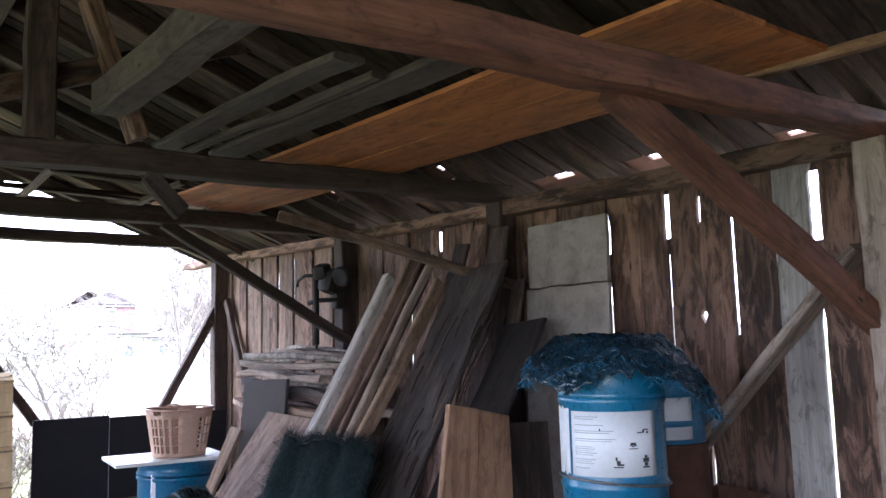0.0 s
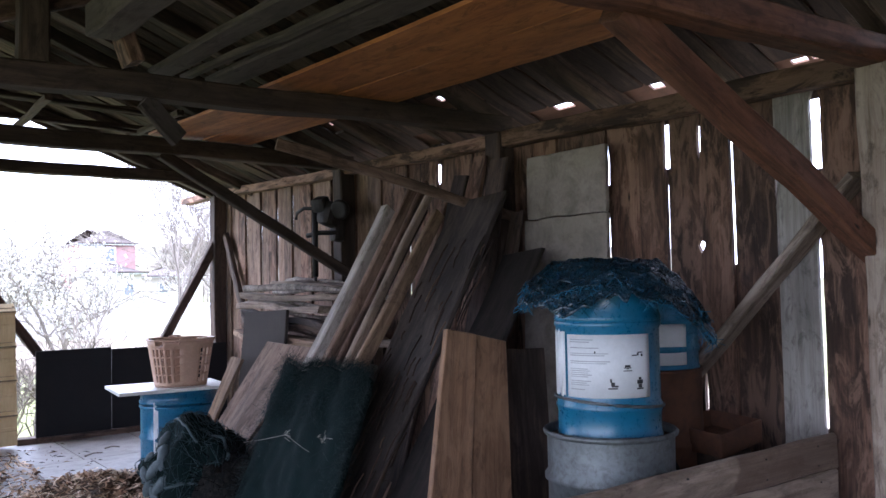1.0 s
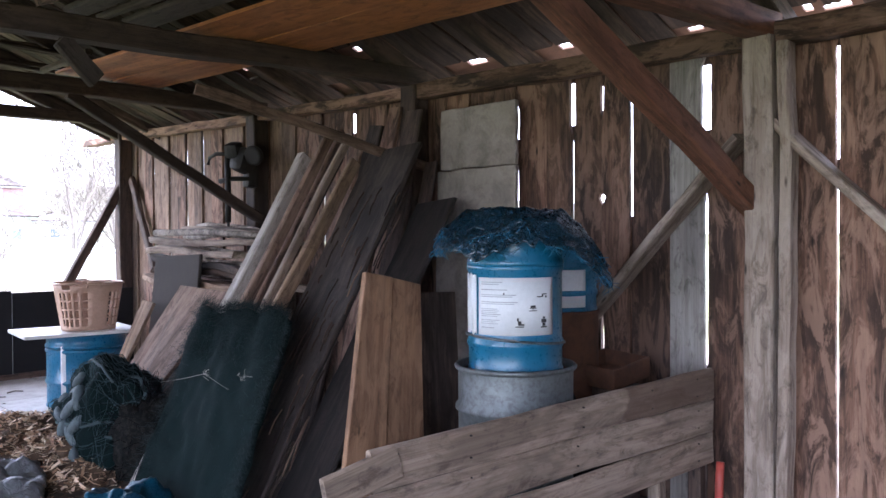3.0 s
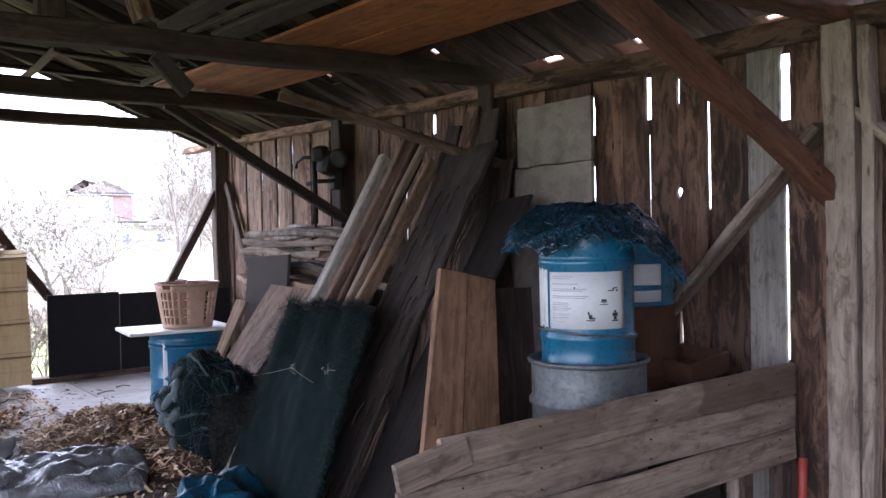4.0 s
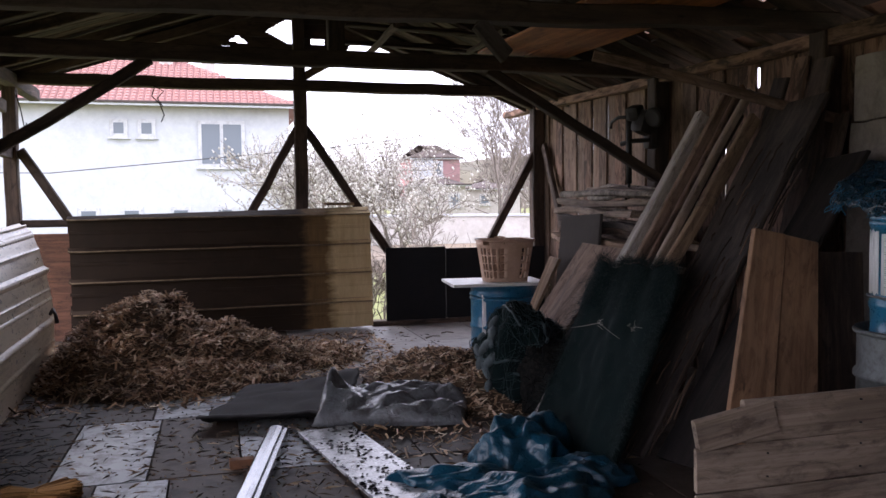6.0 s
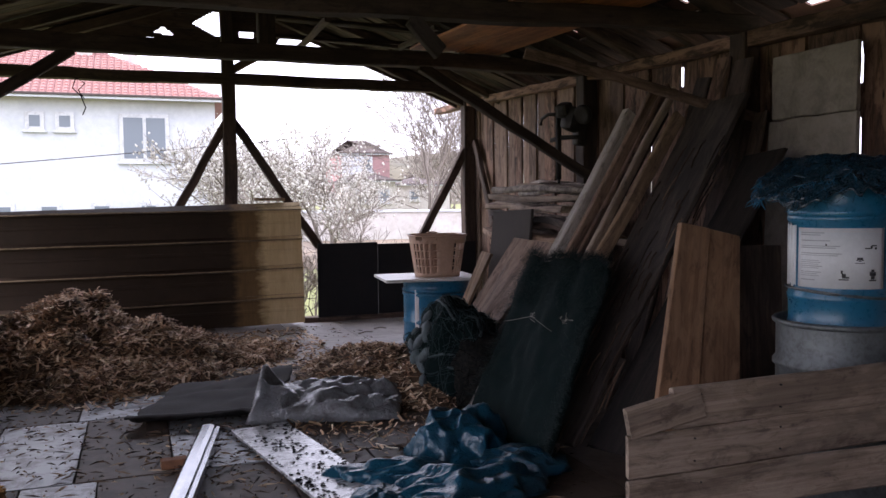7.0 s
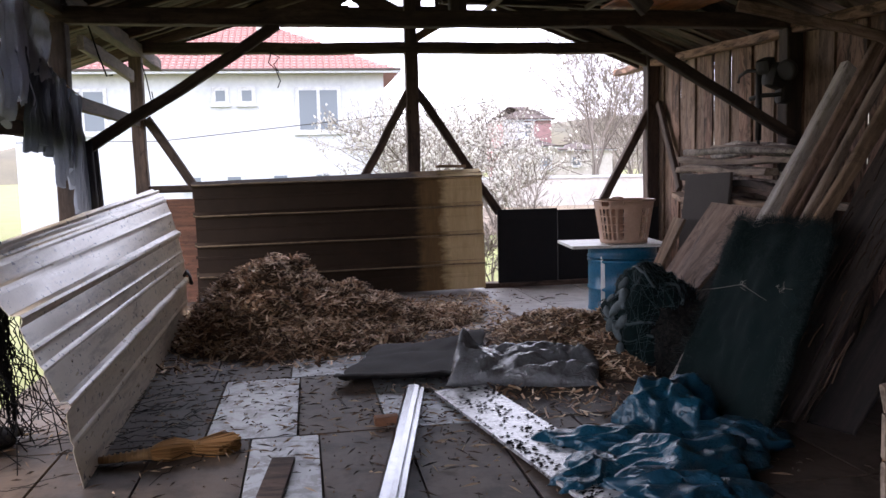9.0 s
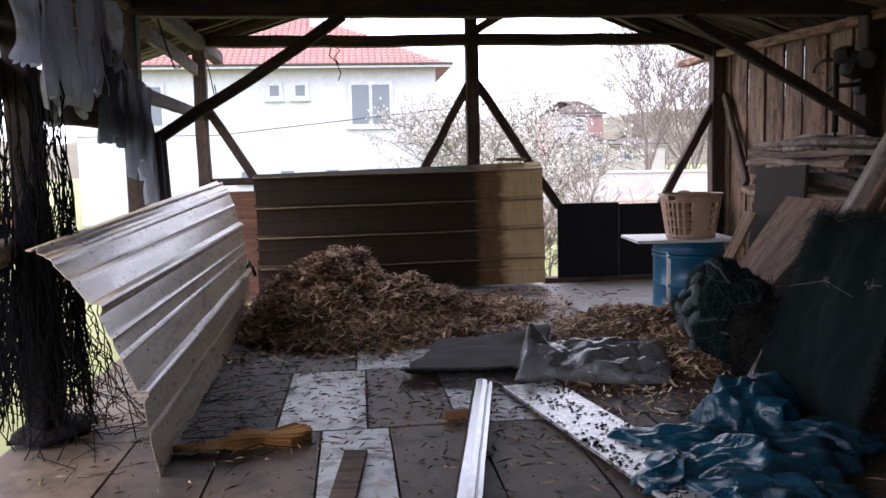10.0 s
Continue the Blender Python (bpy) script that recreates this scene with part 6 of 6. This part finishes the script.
cable = [[(-1.36, 9.0, 2.42), (-1.3, 8.96, 2.2), (-1.27, 8.97, 2.0), (-1.24, 8.98, 1.93), (-1.26, 8.98, 2.08)], [(-1.25, 6.6, 2.3), (-1.2, 6.62, 2.1), (-1.16, 6.65, 1.96), (-1.12, 6.66, 1.97)],
         [(-0.1, 8.95, 2.45), (-0.13, 8.93, 2.35), (-0.06, 8.93, 2.28), (-0.02, 8.93, 2.17), (-0.05, 8.93, 2.1)], [(-0.1, 8.95, 2.45), (-0.02, 8.93, 2.4), (-0.08, 8.93, 2.33), (-0.03, 8.93, 2.25)]]
for cb_ in cable:
    tagged(obj("loose_cable", *strands([cb_], 0.006, 5), NET_BLACK), "black cable end hanging from a beam", "cable", "cable ends")

# ---------------------------------------------------------------- laundry on a line
def high_line(y):
    return 2.2 + 0.03 * abs(y - 4.9)


def low_line(y):
    return 1.97 - 0.15 * (y - 5.2) + 0.05 * max(0.0, y - 6.2)


for nm, y0, y1, fn in (("high", 3.9, 5.9, high_line), ("low", 4.9, 6.45, low_line)):
    rope = [(-1.28, y0 + (y1 - y0) * q / 20, fn(y0 + (y1 - y0) * q / 20)) for q in range(21)]
    tagged(obj("washing_line", *strands([rope], 0.004, 5), TWINE), "thin washing line tied between the posts", "washing line", "washing lines")


def garment(y0, y1, ln, mat, label, seed, line, ragged=0.05, x=-1.28, sleeve=0.0, pleats=7):
    def shape(u, v):
        grip = 0.35 + 0.65 * v
        pl = math.sin(u * pleats * math.tau + seed + 1.5 * nz(u * 3, v * 2, seed))
        a = 0.024 * pl * abs(pl) ** 0.4 * grip + 0.045 * nz(u * 4 + seed, v * 2, 1) * grip + 0.016 * nz(u * 15, v * 6, seed)
        w = 0.3 * (u - 0.5) * v * (y1 - y0) + 0.05 * nz(v * 3, seed, 6) * v
        hem = v * ragged * (nz(u * 4, seed, 3) * 2.4 + nz(u * 11, seed, 8)) + (sleeve * v if u < 0.3 else (0.5 * sleeve * v if u > 0.78 else 0))
        return (a, w, line(y0 + (y1 - y0) * u) - hem - 0.02 * math.sin(math.pi * u) * (1 - v))
    g = cloth("garment", (x, y0, 0.0), (0, y1 - y0, 0), (0, 0, -ln), 56, 44, shape, mat, None, "", 0)
    return tagged(g, label, "laundry", "laundry on the lines")


garment(4.2, 4.46, 0.5, CLOTHS[0], "pale blue shirt bunched on the washing line", 1, high_line, 0.05, -1.3)
garment(4.4, 4.72, 0.6, CLOTHS[0], "pale blue shirt bunched on the washing line", 9, high_line, 0.07, -1.24, 0.1)
garment(4.68, 4.96, 0.58, CLOTHS[2], "grey vest bunched on the washing line", 12, high_line, 0.06, -1.31, 0.12)
garment(4.9, 5.2, 0.52, CLOTHS[0], "pale grey-blue shirt hanging on the washing line", 2, high_line, 0.06, -1.25, 0.08)
garment(5.08, 5.36, 0.52, CLOTHS[3], "dull mauve shirt hanging on the washing line", 3, high_line, 0.05, -1.31, 0.06)
garment(5.28, 5.62, 0.42, CLOTHS[2], "grey shirt bunched on the washing line", 15, high_line, 0.05, -1.26)
garment(5.2, 5.5, 0.5, CLOTHS[1], "dark slate shirt hanging on the washing line", 4, low_line, 0.04, -1.25, 0.06, 9)
garment(5.42, 5.72, 0.46, CLOTHS[5], "slate striped trousers hanging on the washing line", 5, low_line, 0.04, -1.29, 0.05, 10)
garment(5.66, 5.95, 0.6, CLOTHS[5], "grey striped shirt hanging on the washing line", 6, low_line, 0.05, -1.25, 0.08, 9)
garment(5.88, 6.14, 0.5, CLOTHS[1], "dark slate vest hanging on the washing line", 16, low_line, 0.05, -1.29, 0.0, 8)
garment(6.1, 6.36, 0.78, CLOTHS[5], "long grey trouser leg hanging on the washing line", 7, low_line, 0.03, -1.27, 0.0, 6)
dk = cloth("dark_cloth", (-1.25, 6.32, 1.5), (0.0, 0.2, 0), (0.03, 0.0, -0.75), 10, 16, lambda u, v: (0.03 * math.sin(u * 9), 0, 0.02 * nz(u * 4, v * 4, 2)), CLOTHS[4], None, "", 0.01)
tagged(dk, "black cloth wrapped against the post", "cloth")

# ---------------------------------------------------------------- outside
def house(name, x0, x1, y0, y1, z0, ze, zr, wall_mat, roof_mat, label, wins, rows=True, hip=True, o=0.5):
    h = thing(name, label, "house")
    part("wall", box_bm(x1 - x0, y1 - y0, ze - z0, 0.02, ((x0 + x1) / 2, (y0 + y1) / 2, (z0 + ze) / 2)), wall_mat, h)
    a, b_, c, d = (x0 - o, y0 - o), (x1 + o, y0 - o), (x1 + o, y1 + o), (x0 - o, y1 + o)
    ym, inset = (y0 + y1) / 2, ((y1 - y0) / 2 + o) * (1 if hip else 0)
    r0, r1 = (x0 - o + inset, ym), (x1 + o - inset, ym)
    vs = [(*a, ze), (*b_, ze), (*c, ze), (*d, ze), (*r0, zr), (*r1, zr)]
    rf_ = obj("roof", vs, [(0, 1, 5, 4), (1, 2, 5), (2, 3, 4, 5), (3, 0, 4), (3, 2, 1, 0)], roof_mat, h)
    part("eave", box_bm(x1 - x0 + 2 * o, 0.1, 0.07, 0.01, ((x0 + x1) / 2, y0 - o, ze - 0.02)), WHITEWASH, h)
    part("gutter", box_bm(x1 - x0 + 2 * o, 0.1, 0.07, 0.02, ((x0 + x1) / 2, y0 - o - 0.06, ze + 0.05)), ROOF_GREY, h, "brown roof gutter")
    if rows:
        k = 0
        n = int((x1 - x0 + 2 * o) / 0.2)
        tv, tf = [], []
        slope = (zr - ze) / (ym - y0 + o)
        for i in range(n):
            xc = x0 - o + 0.2 * (i + 0.5)
            reach = min(ym - y0 + o, (xc - (x0 - o)) if hip else 99, (x1 + o - xc) if hip else 99)
            steps = int(reach / 0.22)
            for s in range(steps):
                ya, yb = y0 - o + 0.22 * s, y0 - o + 0.22 * (s + 1)
                za, zb = ze + slope * 0.22 * s, ze + slope * 0.22 * (s + 1)
                b0 = len(tv)
                for (yy, zz, up) in ((ya, za, 0.075), (yb, zb, 0.045)):
                    tv += [(xc - 0.09, yy, zz + 0.01), (xc - 0.04, yy, zz + up), (xc + 0.04, yy, zz + up), (xc + 0.09, yy, zz + 0.01)]
                for j in range(3):
                    tf.append((b0 + j, b0 + j + 1, b0 + j + 5, b0 + j + 4))
                tf.append((b0 + 3, b0 + 2, b0 + 1, b0))
        ob = obj("roof_tiles", tv, tf, roof_mat, h)
        ob["kind"] = "stuff"
    for wx0, wx1, wz0, wz1 in wins:
        w = part("window", box_bm(wx1 - wx0 + 0.12, 0.1, wz1 - wz0 + 0.12, 0.01, ((wx0 + wx1) / 2, y0 - 0.02, (wz0 + wz1) / 2)), FRAME_WHITE, h)
        panes = 2 if wx1 - wx0 > 0.8 else 1
        for k in range(panes):
            pw = (wx1 - wx0) / panes
            part("pane", box_bm(pw - 0.1, 0.02, wz1 - wz0 - 0.1, 0.0, (wx0 + pw * (k + 0.5), y0 - 0.075, (wz0 + wz1) / 2)), glass_m, w)
        part("sill", box_bm(wx1 - wx0 + 0.25, 0.14, 0.06, 0.01, ((wx0 + wx1) / 2, y0 - 0.06, wz0 - 0.09)), FRAME_WHITE, w)
    return h


WINS = [(0.06, 1.33, 2.55, 3.85), (-2.44, -2.06, 3.44, 3.86), (-1.66, -1.27, 3.44, 3.86), (-6.9, -5.6, 2.6, 3.85), (-3.4, -2.9, 0.9, 1.24), (-2.2, -1.7, 0.9, 1.24), (-0.8, -0.3, 0.9, 1.24), (0.5, 1.0, 0.9, 1.24)]
wh = house("white_house", -8.2, 2.75, 26.6, 36.0, -0.5, 4.33, 7.0, WHITEWASH, ROOF_TILE, "white rendered two-storey house with a red tiled hip roof", WINS)
for x in (-1.0, 0.35):
    part("chimney", box_bm(0.45, 0.45, 1.3, 0.03, (x, 29.6, 6.1)), STONE_WALL, wh)
rh = house("red_house", 11.35, 14.2, 46, 50, 0.0, 3.95, 4.85, PINK_WALL, ROOF_GREY, "small red and white house far beyond the gardens", [(12.6, 13.1, 3.0, 3.75)], False, True, 0.15)
part("white_wall", box_bm(1.2, 0.1, 1.3, 0.01, (11.98, 45.97, 3.25)), WHITEWASH, rh, "white rendered front")
house("low_shed", 10.75, 13.3, 42, 45, -0.2, 2.3, 2.85, STONE_WALL, ROOF_GREY, "low grey outbuilding before the red house", [(11.2, 11.7, 1.2, 1.8), (12.4, 12.9, 1.2, 1.8)], False, True, 0.25)
house("far_house", 16.4, 20.2, 52, 56, 0.2, 2.3, 2.9, STONE_WALL, ROOF_GREY, "low grey farm building in the distance", [(17.4, 18.0, 1.3, 1.9)], False, True, 0.2)
tagged(part("garden_bed", box_bm(30, 12, 0.2, 0.03, (19, 25.6, -0.37)), EARTH), "bare brown garden bed before the wall", "garden bed", kind="structure")
tagged(part("yard", box_bm(7, 18, 0.2, 0.03, (7.8, 4.5, -0.37)), EARTH), "bare trodden yard beside the plank wall", "yard", kind="structure")
gw = thing("garden_wall", "low pale stone garden wall with a coping", "garden wall", "structure")
part("wall", box_bm(26, 0.25, 1.25, 0.03, (17, 32, 0.25)), STONE_WALL, gw, m=pose(0, 0, 0, 0, 0.4, 0))
part("coping", box_bm(26, 0.4, 0.1, 0.02, (17, 32, 0.92)), WHITEWASH, gw, m=pose(0, 0, 0, 0, 0.4, 0))
rw = thing("fence", "low red brick wall with a dark railing", "fence")
part("wall", box_bm(5, 0.2, 0.7, 0.02, (-11.2, 24, 0.0)), RUST, rw)
for k in range(22):
    part("bar", box_bm(0.03, 0.03, 1.0, 0.0, (-13.5 + 0.22 * k, 24, 0.85)), IRON, rw)
part("rail", box_bm(5, 0.05, 0.05, 0.0, (-11.2, 24, 1.33)), IRON, rw)
hv, hf = [], []
for i in range(61):
    x = -120 + 5 * i
    top = 6.5 + 3.0 * nz(i * 0.17, 2, 0) + 1.2 * nz(i * 0.6, 5, 0) + (3 if x > 30 else 0)
    hv += [(x, 110, -1), (x, 118, top * 0.6), (x, 130, top), (x, 150, top + 1)]
for i in range(60):
    for j in range(3):
        k = i * 4 + j
        hf.append((k, k + 4, k + 5, k + 1))
tagged(obj("backdrop", hv, hf, HILL, None, "", True), "low wooded hills in the hazy distance", "hills", kind="structure")


def tree(name, label, at, height, spread, seed, leaf=0, trunks=1, twig=0.008, depth_max=5, stem=0.011):
    """A bare tree: a forking trunk, limbs and twigs, with small blossoms where there are some."""
    rr = random.Random(seed)
    t = thing(name, label, "tree", "", "")
    trunk_l, limb_l, tips = [], [], []

    def grow(p, d, ln, rad, depth):
        pts = [p]
        for k in range(3):
            d = (d + Vector((rr.gauss(0, 0.13), rr.gauss(0, 0.13), rr.gauss(0.03, 0.08)))).normalized()
            p = p + d * ln / 3
            pts.append(p)
        (trunk_l if depth < 2 else limb_l).append((pts, rad))
        if depth >= depth_max - 2:
            tips.extend(pts[1:])
        if depth < depth_max:
            for k in range(rr.choice((2, 3, 3)) if depth else 4):
                nd = (d + Vector((rr.gauss(0, spread), rr.gauss(0, spread), rr.gauss(0.05, 0.3)))).normalized()
                grow(pts[rr.choice((1, 2, 3, 3))], nd, ln * rr.uniform(0.62, 0.9), rad * 0.6, depth + 1)
    for k in range(trunks):
        grow(Vector(at) + Vector((rr.gauss(0, 0.1), rr.gauss(0, 0.1), 0)), Vector((rr.gauss(0, 0.25), rr.gauss(0, 0.25), 1)).normalized(), height * 0.3, height * stem, 0)
    for nm, group_l in (("trunk", trunk_l), ("crown", limb_l)):
        vs, fs = [], []
        for pts, rad in group_l:
            v2, f2 = strands([pts], max(twig, rad), 5 if nm == "trunk" else 3)
            k = len(vs)
            vs += v2
            fs += [tuple(q + k for q in f) for f in f2]
        obj(nm, vs, fs, TWIG, t)
    if leaf:
        vs, fs = [], []
        for i in range(leaf):
            p = rr.choice(tips) + Vector((rr.gauss(0, 0.06), rr.gauss(0, 0.06), rr.gauss(0, 0.06)))
            s = rr.uniform(0.018, 0.04)
            k = len(vs)
            vs += [p + Vector((s, 0, 0)), p + Vector((-s * 0.5, s * 0.8, 0)), p + Vector((-s * 0.5, -s * 0.8, 0)), p + Vector((0, 0, s)), p - Vector((0, 0, s))]
            fs += [(k, k + 1, k + 3), (k + 1, k + 2, k + 3), (k + 2, k, k + 3), (k + 1, k, k + 4), (k + 2, k + 1, k + 4), (k, k + 2, k + 4)]
        obj("blossom", vs, fs, BLOSSOM, t)
    return t


tree("blossom_tree", "spreading fruit tree with pale blossom on thin twigs", (2.6, 19, -0.4), 4.0, 0.55, 2, 3600, 3, 0.006)
tree("blossom_tree", "wide fruit tree in early blossom in the garden", (5.0, 21, -0.4), 4.0, 0.6, 5, 4000, 3, 0.006)
tree("blossom_tree", "low blossoming fruit tree beside the white house", (3.6, 23, -0.4), 3.6, 0.6, 8, 3400, 3, 0.006)
tree("bare_tree", "tall bare tree with fine upright twigs", (12.2, 33.5, -0.2), 8.2, 0.42, 13, 0, 4, 0.008, 6, 0.005)
tree("bare_tree", "tall bare tree with fine upright twigs", (15.2, 36, -0.2), 8.2, 0.42, 17, 0, 4, 0.008, 6, 0.005)
tree("bare_tree", "bare tree behind the garden wall", (20.5, 40, -0.2), 6.0, 0.45, 19, 0, 2, 0.012)
tree("bare_shrub", "thin bare shrub growing near the shed", (3.2, 12.2, -0.4), 1.9, 0.5, 23, 0, 3, 0.004)
tree("bare_shrub", "thin bare shrub beside the garden path", (2.3, 10.5, -0.4), 1.3, 0.5, 29, 0, 3, 0.004)
for k in range(9):
    tree("far_tree", "hazy bare tree among the far gardens", (10 + 4.2 * k, 62 + 6 * (k % 3), 0.0), 7.0 + 1.5 * (k % 3), 0.5, 70 + k, 0, 2, 0.022, 5, 0.006)
for k in range(7):
    tree("garden_tree", "small bare garden tree in the distance", (9 + 3.1 * k, 50 + 5 * (k % 3), 0.0), 4.0 + (k % 3), 0.5, 40 + k, 500, 1, 0.02, 4)
wire = [[(-9, 23, 2.2), (-3, 20, 2.05), (3, 17.5, 2.5), (12, 30, 4.4)]]
tagged(obj("overhead_wire", *strands(wire, 0.012, 4), IRON), "thin overhead wire crossing the garden", "wire")
